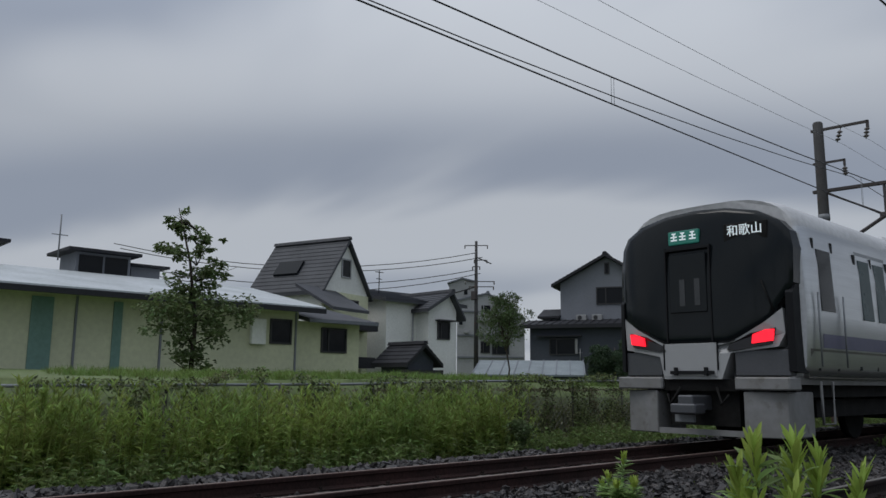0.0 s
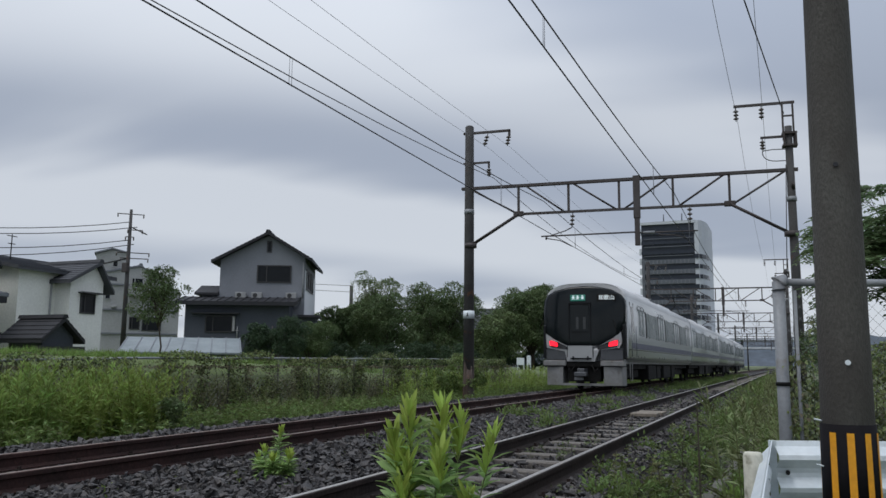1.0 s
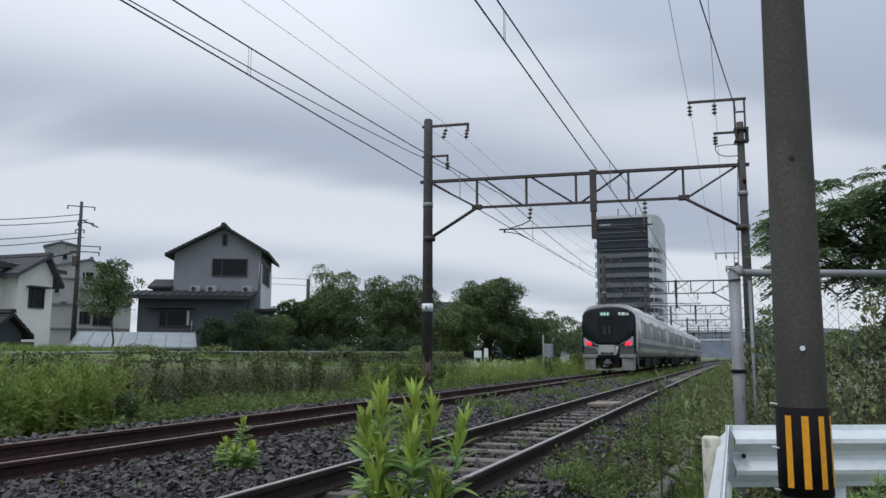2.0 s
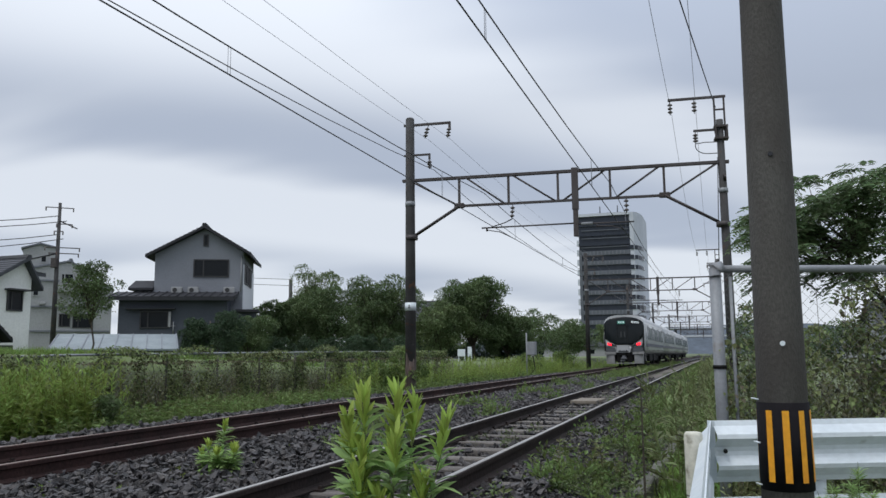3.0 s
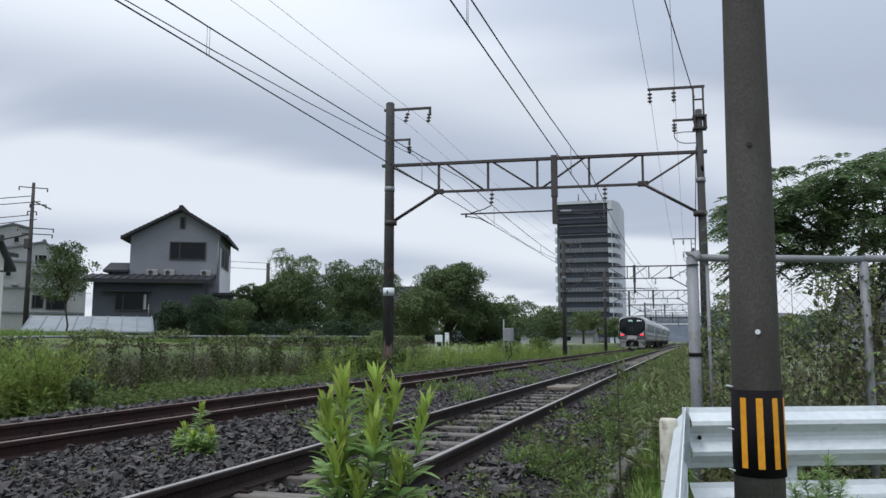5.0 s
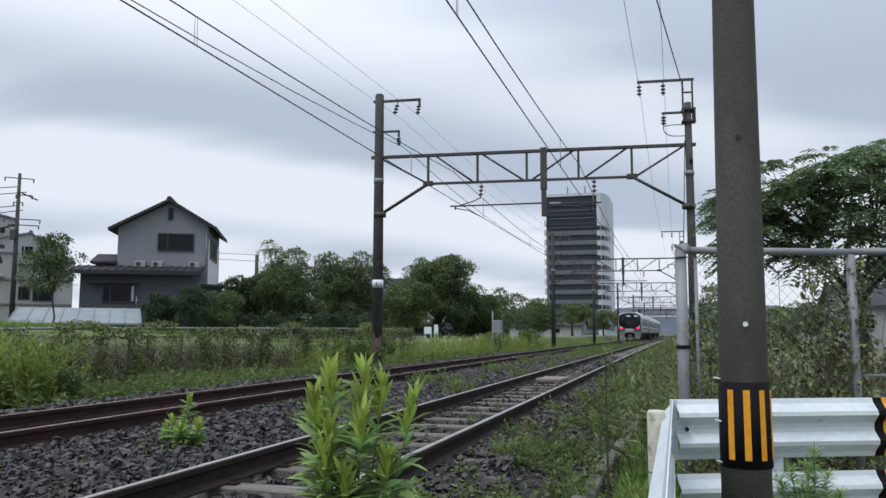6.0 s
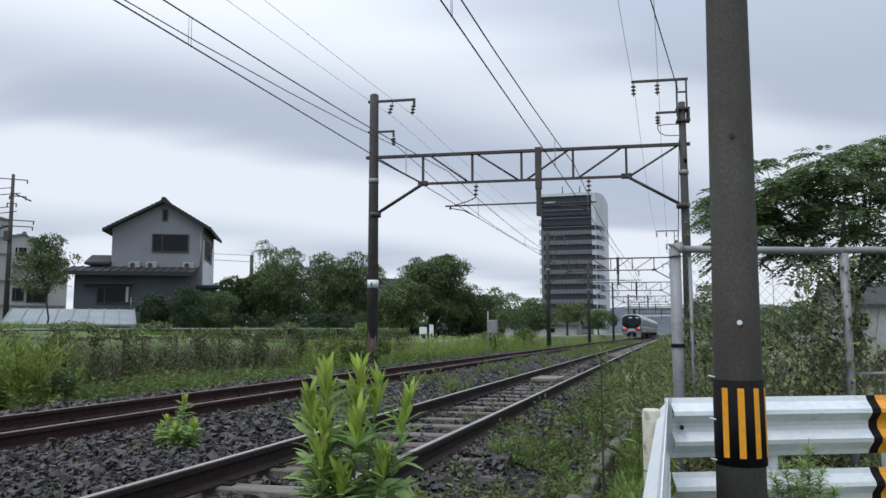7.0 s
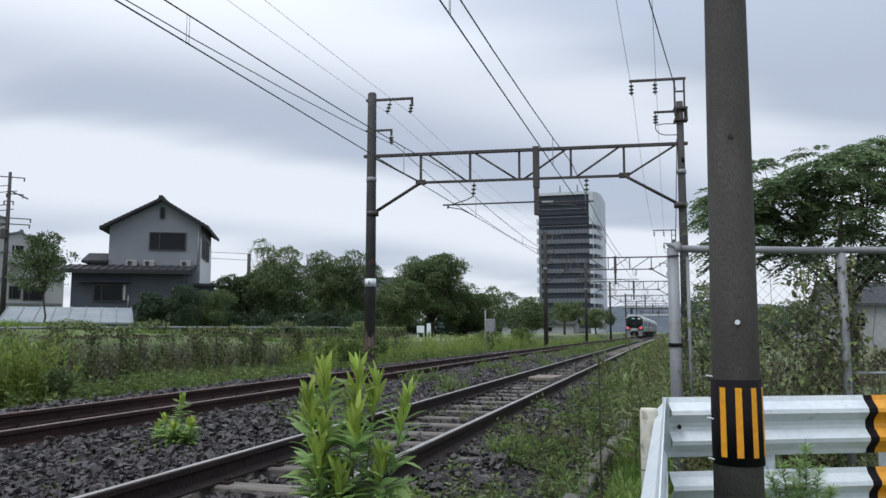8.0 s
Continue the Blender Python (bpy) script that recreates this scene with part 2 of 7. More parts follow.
M_DARKWALL = material("slate_grey_siding", (0.042, 0.050, 0.067), 0.75, vary=0.12, scale=0.5, fine=12, bump=0.05, coords="World")
M_WHITESIDE = material("pale_side_wall", (0.60, 0.62, 0.66), 0.8, vary=0.06, bump=0.03, coords="World")
M_ROOFTILE = material("grey_roof_tile", (0.047, 0.051, 0.060), 0.7, vary=0.2, scale=1, fine=14, bump=0.2, second=(0.036, 0.039, 0.046), coords="World", random_by="object", spread=0.12)
M_ROOFDARK = material("dark_metal_roof", (0.026, 0.027, 0.032), 0.7, 0.0, vary=0.15, scale=1, fine=14, bump=0.05, coords="World", spec=0.25)
M_ROOFPALE = material("pale_metal_roof", (0.50, 0.53, 0.55), 0.5, 0.2, vary=0.12, scale=0.7, fine=8, bump=0.05, second=(0.38, 0.41, 0.42), coords="World", random_by="object", spread=0.1)
M_SHED = material("bluish_shed_sheet", (0.20, 0.235, 0.25), 0.55, 0.1, vary=0.15, scale=0.7, fine=8, bump=0.05, second=(0.155, 0.185, 0.20), coords="World")
M_FRAME = material("window_frame_black", (0.022, 0.022, 0.024), 0.5, vary=0.1, bump=0)
M_FRAME_PALE = material("window_frame_aluminium", (0.30, 0.31, 0.32), 0.5, 0.3, vary=0.1, bump=0)
M_AC = material("white_unit_casing", (0.260, 0.265, 0.270), 0.6, vary=0.1, bump=0.02)
M_TOWER_DARK = material("dark_tower_glass", (0.030, 0.036, 0.050), 0.3, vary=0.15, scale=0.1, fine=0.6, bump=0, coords="World", spec=0.2)
M_TOWER_SPAN = material("grey_tower_spandrel", (0.088, 0.099, 0.119), 0.6, vary=0.12, scale=0.1, fine=0.8, bump=0, coords="World")
M_TOWER_PALE = material("pale_tower_panel", (0.44, 0.47, 0.52), 0.6, vary=0.06, scale=0.1, fine=0.6, bump=0, coords="World")
M_TOWER_FIN = material("tower_fin", (0.128, 0.140, 0.165), 0.6, vary=0.1, bump=0, coords="World")
# Distance haze is put into the hills' bluish base colour.
M_HILL = material("haze_tinted_wooded_hill", (0.050, 0.066, 0.085), 1.0, vary=0.25, scale=0.012, fine=0.08, bump=0, second=(0.066, 0.082, 0.105), coords="World")
M_BARK = material("bark", (0.065, 0.052, 0.042), 0.9, vary=0.35, scale=4, fine=30, bump=0.5, stretch=(2, 2, 0.4))
# Darker copy of the vine leaves; shade inside the tangle is put into the colour.
L_VINE_SHADED = leafy("shade_toned_vine_leaves", (0.060, 0.085, 0.038), (0.075, 0.085, 0.040), 0.6, 0.25)
M_STEM = material("green_stem", (0.10, 0.12, 0.045), 0.7, vary=0.2, bump=0)
M_STEM_DRY = material("dry_stem", (0.050, 0.042, 0.026), 0.8, vary=0.3, bump=0)
L_TREE = leafy("tree_leaves", (0.116, 0.160, 0.068), (0.082, 0.122, 0.055))
L_TREE2 = leafy("light_tree_leaves", (0.150, 0.195, 0.085), (0.110, 0.155, 0.068))
L_BUSH = leafy("dark_bush_leaves", (0.057, 0.092, 0.049), (0.041, 0.068, 0.038))
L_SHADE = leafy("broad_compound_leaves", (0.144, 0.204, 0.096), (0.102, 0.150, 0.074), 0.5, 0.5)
L_WEED = leafy("tall_weed_leaves", (0.266, 0.337, 0.086), (0.173, 0.253, 0.067), 0.4, 0.5)
L_WEED2 = leafy("dull_weed_leaves", (0.144, 0.190, 0.075), (0.172, 0.172, 0.081), 0.5, 0.3)
L_BROWN = leafy("withered_vine_leaves", (0.145, 0.122, 0.082), (0.118, 0.118, 0.066), 0.5, 0.2)
L_GROUND = leafy("creeping_weed_leaves", (0.101, 0.139, 0.063), (0.126, 0.151, 0.071), 0.5, 0.3)
L_BRIGHT = leafy("fresh_goldenrod_leaves", (0.291, 0.425, 0.150), (0.213, 0.334, 0.120), 0.3, 0.4)
L_TIP = leafy("yellow_green_shoot_leaves", (0.370, 0.470, 0.090), (0.290, 0.400, 0.090), 0.2, 0.4)
L_GRASS = leafy("grass_blades", (0.128, 0.212, 0.051), (0.170, 0.238, 0.064), 0.4, 0.35)
L_LOW = leafy("fluffy_low_weed_leaves", (0.157, 0.215, 0.069), (0.116, 0.170, 0.056), 0.45, 0.4)
L_VINE = leafy("vine_leaves", (0.150, 0.203, 0.070), (0.167, 0.190, 0.080), 0.5, 0.3)

# ---- building helpers ----
def link_mesh(name, me, mat, parent=None, label=""):
    ob = new(name, me)
    if mat:
        me.materials.append(mat)
    if parent:
        ob.parent = parent
    if label:
        tagged(ob, label)
    return ob


def part(name, bm, mat, parent, label="", smooth=False):
    """Links a bmesh as one mesh under a thing or part."""
    me = bpy.data.meshes.new(name)
    bm.normal_update()
    bm.to_mesh(me)
    bm.free()
    if smooth:
        me.polygons.foreach_set("use_smooth", [True] * len(me.polygons))
    return link_mesh(name, me, mat, parent, label)


def thing(name, label, category, group="", kind="", at=None):
    ob = new(name)
    ob.empty_display_size = 0.2
    if at:
        ob.matrix_basis = at
    return tagged(ob, label, category, group, kind)


def box(bm, x0, x1, y0, y1, z0, z1, bevel=0.0):
    c = Matrix.LocRotScale(((x0 + x1) / 2, (y0 + y1) / 2, (z0 + z1) / 2), None, (abs(x1 - x0), abs(y1 - y0), abs(z1 - z0)))
    made = bmesh.ops.create_cube(bm, size=1, matrix=c)
    if bevel:
        edges = list({e for v in made["verts"] for e in v.link_edges})
        bmesh.ops.bevel(bm, geom=edges, offset=bevel, segments=1, affect="EDGES")
    return bm


def boxes(*rows, bevel=0.0):
    bm = bmesh.new()
    for r in rows:
        box(bm, *r, bevel=bevel)
    return bm


def prism(bm, outline, axis, a, b):
    """A solid with the outline (u, v) swept from a to b along an axis: x: (y, z), y: (x, z), z: (x, y)."""
    def spot(u, v, w):
        return {"x": (w, u, v), "y": (u, w, v), "z": (u, v, w)}[axis]
    lo = [bm.verts.new(spot(u, v, a)) for u, v in outline]
    hi = [bm.verts.new(spot(u, v, b)) for u, v in outline]
    n = len(outline)
    faces = [bm.faces.new(lo), bm.faces.new(hi[::-1])]
    faces += [bm.faces.new((lo[k], lo[k - 1], hi[k - 1], hi[k])) for k in range(n)]
    bmesh.ops.recalc_face_normals(bm, faces=faces)
    return bm


def prism_of(outline, axis, a, b):
    return prism(bmesh.new(), outline, axis, a, b)


def tube(bm, points, radii, sides=8, caps=True):
    """A round bar along points."""
    points = [Vector(p) for p in points]
    if not hasattr(radii, "__len__"):
        radii = [radii] * len(points)
    rings = []
    for k, p in enumerate(points):
        way = (points[min(k + 1, len(points) - 1)] - points[max(k - 1, 0)]).normalized()
        side = way.cross(Vector((0, 0, 1)) if abs(way.z) < 0.95 else Vector((1, 0, 0))).normalized()
        up = side.cross(way)
        rings.append([bm.verts.new(p + radii[k] * (math.cos(a) * side + math.sin(a) * up)) for a in (2 * math.pi * s / sides for s in range(sides))])
    for r0, r1 in zip(rings, rings[1:]):
        for s in range(sides):
            f = bm.faces.new((r0[s], r0[(s + 1) % sides], r1[(s + 1) % sides], r1[s]))
            f.smooth = True
    if caps:
        bm.faces.new(rings[0][::-1])
        bm.faces.new(rings[-1])
    return bm


def tubes(*rows, sides=8):
    bm = bmesh.new()
    for points, radii in rows:
        tube(bm, points, radii, sides)
    bmesh.ops.recalc_face_normals(bm, faces=bm.faces)
    return bm


def np_mesh(name, verts, faces):
    """A mesh from arrays of places and of corners (all faces with the same count)."""
    verts, faces = np.asarray(verts, np.float32), np.asarray(faces, np.int32)
    me = bpy.data.meshes.new(name)
    me.vertices.add(len(verts))
    me.vertices.foreach_set("co", verts.ravel())
    me.loops.add(faces.size)
    me.loops.foreach_set("vertex_index", faces.ravel())
    me.polygons.add(len(faces))
    me.polygons.foreach_set("loop_start", np.arange(0, faces.size, faces.shape[1], dtype=np.int32))
    me.polygons.foreach_set("use_smooth", np.zeros(len(faces), bool))
    me.update(calc_edges=True)
    return me


def unit(v):
    return v / np.maximum(np.linalg.norm(v, axis=-1, keepdims=True), 1e-6)


def leaves(rng, base, way, length, width, fold=0.25):
    """Arrays for lance-shaped folded leaves: each one four corners, from its base along its way."""
    base, way = np.asarray(base, float), unit(np.asarray(way, float))
    n = len(base)
    length, width = np.broadcast_to(length, n)[:, None], np.broadcast_to(width, n)[:, None]
    side = unit(np.cross(way, unit(rng.normal(size=(n, 3)) * 0.35 + (0, 0, 1))))
    up = np.cross(side, way)
    mid = base + way * length * 0.45
    v = np.stack([base, mid + side * width / 2 + up * width * fold, base + way * length - up * length * 0.12, mid - side * width / 2 + up * width * fold], 1)
    return v.reshape(-1, 3), np.arange(4 * n).reshape(-1, 4)


def join(*pairs):
    verts, faces, count = [], [], 0
    for v, f in pairs:
        verts.append(v)
        faces.append(f + count)
        count += len(v)
    return np.concatenate(verts), np.concatenate(faces)


def scatter(rng, templates, places, scales, lean=0.12):
    """Joins turned and scaled copies of template arrays (verts, quads) at places."""
    pairs = []
    kinds = rng.integers(len(templates), size=len(places))
    spin = rng.uniform(0, 2 * math.pi, len(places))
    tilt = rng.normal(0, lean, (len(places), 2))
    for k, (tv, tf) in enumerate(templates):
        own = np.flatnonzero(kinds == k)
        if not len(own):
            continue
        c, s = np.cos(spin[own])[:, None], np.sin(spin[own])[:, None]
        x, y, z = tv[:, 0][None], tv[:, 1][None], tv[:, 2][None]
        sc = scales[own][:, None]
        vx = (c * x - s * y + tilt[own, :1] * z) * sc + places[own, :1]
        vy = (s * x + c * y + tilt[own, 1:] * z) * sc + places[own, 1:2]
        vz = np.broadcast_to(z, vx.shape) * sc + places[own, 2:]
        v = np.stack([vx, vy, vz], -1).reshape(-1, 3)
        f = (tf[None] + (np.arange(len(own)) * len(tv))[:, None, None]).reshape(-1, 4)
        pairs.append((v, f))
    return join(*pairs)


def stalk(points, r):
    """Arrays for a thin three-sided stalk along points."""
    points = np.asarray(points, float)
    a = np.arange(3) * 2 * math.pi / 3
    ring = np.stack([np.cos(a), np.sin(a), 0 * a], -1)
    radii = np.linspace(r, r * 0.4, len(points))
    v = (points[:, None] + ring[None] * radii[:, None, None]).reshape(-1, 3)
    f = [(3 * k + s, 3 * k + (s + 1) % 3, 3 * k + 3 + (s + 1) % 3, 3 * k + 3 + s) for k in range(len(points) - 1) for s in range(3)]
    return v, np.array(f)


def weed(rng, height, count, leaf, wide, droop=0.3, top=0.0, bare=0.1):
    """A herb template: one stalk with leaves up round it. top: leaves near the tip stand up."""
    bend = rng.normal(0, 0.08, 2) * height
    ts = np.linspace(0, 1, 5)
    stem = stalk(np.stack([bend[0] * ts**2, bend[1] * ts**2, height * ts], -1), 0.006 + 0.004 * height)
    t = bare + (1 - bare) * rng.uniform(0, 1, count) ** 0.8
    turn = np.arange(count) * 2.4 + rng.normal(0, 0.3, count)
    rise = np.where(t > 0.8, top, 0) + rng.normal(0.35 - droop, 0.25, count)
    base = np.stack([bend[0] * t**2, bend[1] * t**2, height * t], -1)
    way = np.stack([np.cos(turn), np.sin(turn), rise], -1)
    size = leaf * (1.1 - 0.5 * t) * rng.uniform(0.7, 1.2, count)
    return join(stem, leaves(rng, base, way, size, size * wide))

# ---- ground and tracks ----
FENCE_X = -9.5


def bow(y):
    """How far the line has curved to the right at y."""
    return 5e-5 * np.clip(np.asarray(y, float), 0, 420) ** 2


def smooth(a, b, v):
    t = np.clip((np.asarray(v, float) - a) / (b - a), 0, 1)
    return t * t * (3 - 2 * t)


def height(x, y):
    """The lie of the land: ballast bed, ditch, raised plots behind the fence, verge."""
    x, y = np.asarray(x, float), np.asarray(y, float)
    x = x - bow(y) * (np.abs(x) < 15)
    z = -0.24 + 0 * x
    z = z - 0.42 * smooth(-5.6, -7.3, x)
    z = z - 0.15 * smooth(1.15, 1.9, x)
    raised = 0.92 - 0.45 * smooth(15, 28, y) + 0.02 * np.clip(-x - 12, 0, 16) * (1 - smooth(18, 30, y))
    z = z + (raised + 0.66) * smooth(-9.55, -10.6, x)
    z = z - 0.1 * smooth(6, 10, x)
    return z + 0.03 * np.sin(1.7 * x + 0.6 * y) * smooth(-6, -7, x) + 0.025 * np.sin(2.3 * x - 1.1 * y) * smooth(1.5, 2.1, x)


def ground_sheet():
    xs = np.unique(np.concatenate([np.linspace(-2000, -60, 14), np.linspace(-60, -12, 22), np.linspace(-12, 5, 70), np.linspace(5, 60, 16), np.linspace(60, 2000, 10)]))
    ys = np.unique(np.concatenate([np.linspace(-1500, -25, 8), np.linspace(-25, 60, 110), np.linspace(60, 200, 40), np.linspace(200, 3000, 16)]))
    gx, gy = np.meshgrid(xs, ys)
    v = np.stack([gx, gy, height(gx, gy)], -1).reshape(-1, 3)
    w, h = len(xs), len(ys)
    a = (np.arange(h - 1)[:, None] * w + np.arange(w - 1)).ravel()
    me = np_mesh("ground", v, np.stack([a, a + 1, a + w + 1, a + w], 1))
    ob = tagged(link_mesh("ground", me, M_SOIL), "weedy ground beside a ballasted railway", "ground", kind="structure")
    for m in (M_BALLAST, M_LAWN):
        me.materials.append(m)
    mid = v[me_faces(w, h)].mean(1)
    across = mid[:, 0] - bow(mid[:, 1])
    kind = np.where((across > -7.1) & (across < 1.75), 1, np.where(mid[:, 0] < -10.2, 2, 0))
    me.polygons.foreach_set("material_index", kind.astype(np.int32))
    me.polygons.foreach_set("use_smooth", np.ones(len(kind), bool))
    return ob


def me_faces(w, h):
    a = (np.arange(h - 1)[:, None] * w + np.arange(w - 1)).ravel()
    return np.stack([a, a + 1, a + w + 1, a + w], 1)


RAIL = [(-0.064, -0.153), (0.064, -0.153), (0.064, -0.140), (0.010, -0.118), (0.008, -0.048), (0.032, -0.036), (0.032, -0.006), (0.026, -0.0015),
        (-0.026, -0.0015), (-0.032, -0.006), (-0.032, -0.036), (-0.008, -0.048), (-0.010, -0.118), (-0.064, -0.140)]


def swept(outline):
    """A bar with the outline (x, z) that follows the line's slight curve."""
    bm = bmesh.new()
    rings = [[bm.verts.new((u + float(bow(y)), y, v)) for u, v in outline] for y in (-60, 0, 20, 40, 60, 80, 100, 125, 150, 180, 220, 270, 340, 420)]
    n = len(outline)
    for r0, r1 in zip(rings, rings[1:]):
        for k in range(n):
            bm.faces.new((r0[k - 1], r0[k], r1[k], r1[k - 1]))
    bm.faces.new(rings[0])
    bm.faces.new(rings[-1][::-1])
    bmesh.ops.recalc_face_normals(bm, faces=bm.faces)
    return bm


def track(cx, label, side_mat, top_mat):
    ob = thing("railway_track", label, "railway track", kind="structure")
    for s in (-0.5335, 0.5335):
        outline = [(cx + s + u + (0.032 if s > 0 else -0.032), v) for u, v in RAIL]
        rail = part("rail", swept(outline), side_mat, ob, "rusty steel rail")
        c = cx + s + (0.032 if s > 0 else -0.032)
        part("rail_head", swept([(c - 0.021, -0.0015), (c + 0.021, -0.0015), (c + 0.021, 0.0025), (c - 0.021, 0.0025)]), top_mat, rail, "rail head worn bright by wheels")
    shape = np_like_sleeper()
    clip = clip_mesh()
    y = -14.0
    while y < 130:
        piece = new("sleeper", shape)
        piece.parent = ob
        piece.location = (cx + float(bow(y)) + random.uniform(-0.03, 0.03), y + random.uniform(-0.03, 0.03), -0.152)
        piece.rotation_euler = (0, 0, random.uniform(-0.012, 0.012))
        if y < 26:
            for s in (-0.5655, 0.5655):
                for k in (-0.085, 0.085):
                    c = new("rail_clip", clip)
                    c.parent = piece
                    c.location = (s + k, 0, 0.0)
        y += 0.74
    return ob


def np_like_sleeper():
    bm = bmesh.new()
    box(bm, -1.0, 1.0, -0.088, 0.088, -0.14, -0.002, bevel=0.012)
    me = bpy.data.meshes.new("sleeper")
    bm.to_mesh(me)
    bm.free()
    me.materials.append(M_SLEEPER)
    return me


def clip_mesh():
    bm = boxes((-0.03, 0.03, -0.035, 0.035, 0.0, 0.016), (-0.014, 0.014, -0.014, 0.014, 0.016, 0.04))
    me = bpy.data.meshes.new("rail_clip")
    bm.to_mesh(me)
    bm.free()
    me.materials.append(M_RAIL_DARK)
    return me


def stone_shapes(rng, count=12):
    shapes = []
    for _ in range(count):
        bm = bmesh.new()
        bmesh.ops.create_cube(bm, size=1.35)
        bmesh.ops.triangulate(bm, faces=bm.faces)
        v = np.array([p.co for p in bm.verts])
        for p in bm.verts:
            p.index = -1
        bm.verts.index_update()
        f = np.array([[p.index for p in face.verts] for face in bm.faces])
        bm.free()
        v = v * rng.uniform(0.55, 1.3, (len(v), 1)) * rng.uniform((0.9, 0.6, 0.35), (1.5, 1.0, 0.65)) + rng.normal(0, 0.14, v.shape)
        shapes.append((v, f))
    return shapes


def stones():
    rng = np.random.default_rng(5)
    shapes = [(v, np.concatenate([f, f[:, 2:]], 1)) for v, f in stone_shapes(rng)]
    n = 105000
    x = rng.uniform(-7.2, 2.0, n)
    y = -1.0 + 35 * rng.uniform(0, 1, n) ** 1.7
    z = height(x + bow(y), y)
    off = np.minimum(abs(x), abs(x + 3.7))
    gauge = off < 0.48
    keep = ~((abs(off - 0.5655) < 0.09) | (gauge & (rng.uniform(0, 1, n) < 0.25)))
    keep &= ~((x > 1.25) & (rng.uniform(0, 1, n) < 0.6))
    x, y, z = x[keep], y[keep], z[keep]
    size = rng.uniform(0.015, 0.036, len(x)) * (1 + np.clip(y - 8, 0, 30) * 0.035)
    size = size * np.where(rng.uniform(0, 1, len(x)) < 0.14, 1.55, 1.0)
    z = z + size * 0.35 + rng.uniform(-0.022, 0.03, len(x)) + np.where(off[keep] > 0.66, 0.075, 0.0) * (x > -5.2) * (x < 1.15)
    phase = abs((y + 14) / 0.74 - np.round((y + 14) / 0.74)) * 0.74
    z = z + np.where((off[keep] < 0.48) & (phase > 0.19), 0.045, 0.0)
    places = np.stack([x + bow(y), y, z], 1)
    # the heaped shoulder beyond the far track
    n = 11000
    hx, hy = rng.uniform(-6.1, -4.42, n), rng.uniform(0, 40, n)
    top = -0.035 - 0.16 * np.clip(-hx - 4.9, 0, 2) + 0.015 * np.sin(3 * hy)
    hz = top - 0.10 * rng.uniform(0, 1, n) ** 2
    places = np.concatenate([places, np.stack([hx + bow(hy), hy, hz], 1)])
    size = np.concatenate([size, rng.uniform(0.03, 0.06, n)])
    x = np.concatenate([x, hx])
    tri = [(v, f[:, :3]) for v, f in shapes]
    pairs = []
    kinds = rng.integers(len(tri), size=len(x))
    for k, (tv, tf) in enumerate(tri):
        own = np.flatnonzero(kinds == k)
        q = unit(rng.normal(size=(len(own), 4)) * (1, 0.28, 0.28, 1))
        w, a, b, c = q.T
        rot = np.stack([1 - 2 * (b * b + c * c), 2 * (a * b - c * w), 2 * (a * c + b * w), 2 * (a * b + c * w), 1 - 2 * (a * a + c * c), 2 * (b * c - a * w),
                        2 * (a * c - b * w), 2 * (b * c + a * w), 1 - 2 * (a * a + b * b)], -1).reshape(-1, 3, 3)
        v = np.einsum("nij,vj->nvi", rot, tv) * size[own][:, None, None] + places[own][:, None]
        pairs.append((v.reshape(-1, 3), (tf[None] + (np.arange(len(own)) * len(tv))[:, None, None]).reshape(-1, 3)))
    v, f = join(*pairs)
    bed = tagged(link_mesh("ballast", np_mesh("ballast", v, f), M_STONE), "loose dark grey crushed stone ballast between the rails", "ballast", kind="stuff")
    # the nearest stones, one by one
    meshes = []
    for tv, tf in tri:
        me = np_mesh("stone", tv, tf)
        me.materials.append(M_STONE_ONE)
        meshes.append(me)
    for _ in range(280):
        sx, sy = random.uniform(-2.9, -0.8), random.uniform(2.4, 6.5)
        s = random.uniform(0.018, 0.038)
        piece = new("stone", random.choice(meshes))
        piece.parent = bed
        piece.matrix_basis = Matrix.LocRotScale((sx, sy, float(height(sx, sy)) + 0.075), Euler([random.uniform(0, 6.3) for _ in range(3)]), (s, s, s))
    return bed


ground_sheet()
track(0.0, "ballasted track with bright worn rails and weathered sleepers", M_RAIL_DARK, M_RAIL_TOP)
track(-3.7, "ballasted track with rust-brown rails the train runs on", M_RAIL_RUST, M_RAIL_TOP_DULL)

# ---- overhead line: gantries and wires ----
def insulator(parent, x, y, z, drop=0.5, lean=0.0):
    bm = bmesh.new()
    n = 3
    tube(bm, [(x, y, z), (x + lean, y, z - drop)], 0.014, 6)
    for k in range(n):
        f = (k + 1.2) / (n + 1)
        px, pz = x + lean * f, z - drop * f
        tube(bm, [(px, y, pz + 0.045), (px, y, pz), (px, y, pz - 0.035)], [0.035, 0.085, 0.03], 8)
    return part("insulator", bm, M_INSUL, parent, "small brown porcelain insulator string")


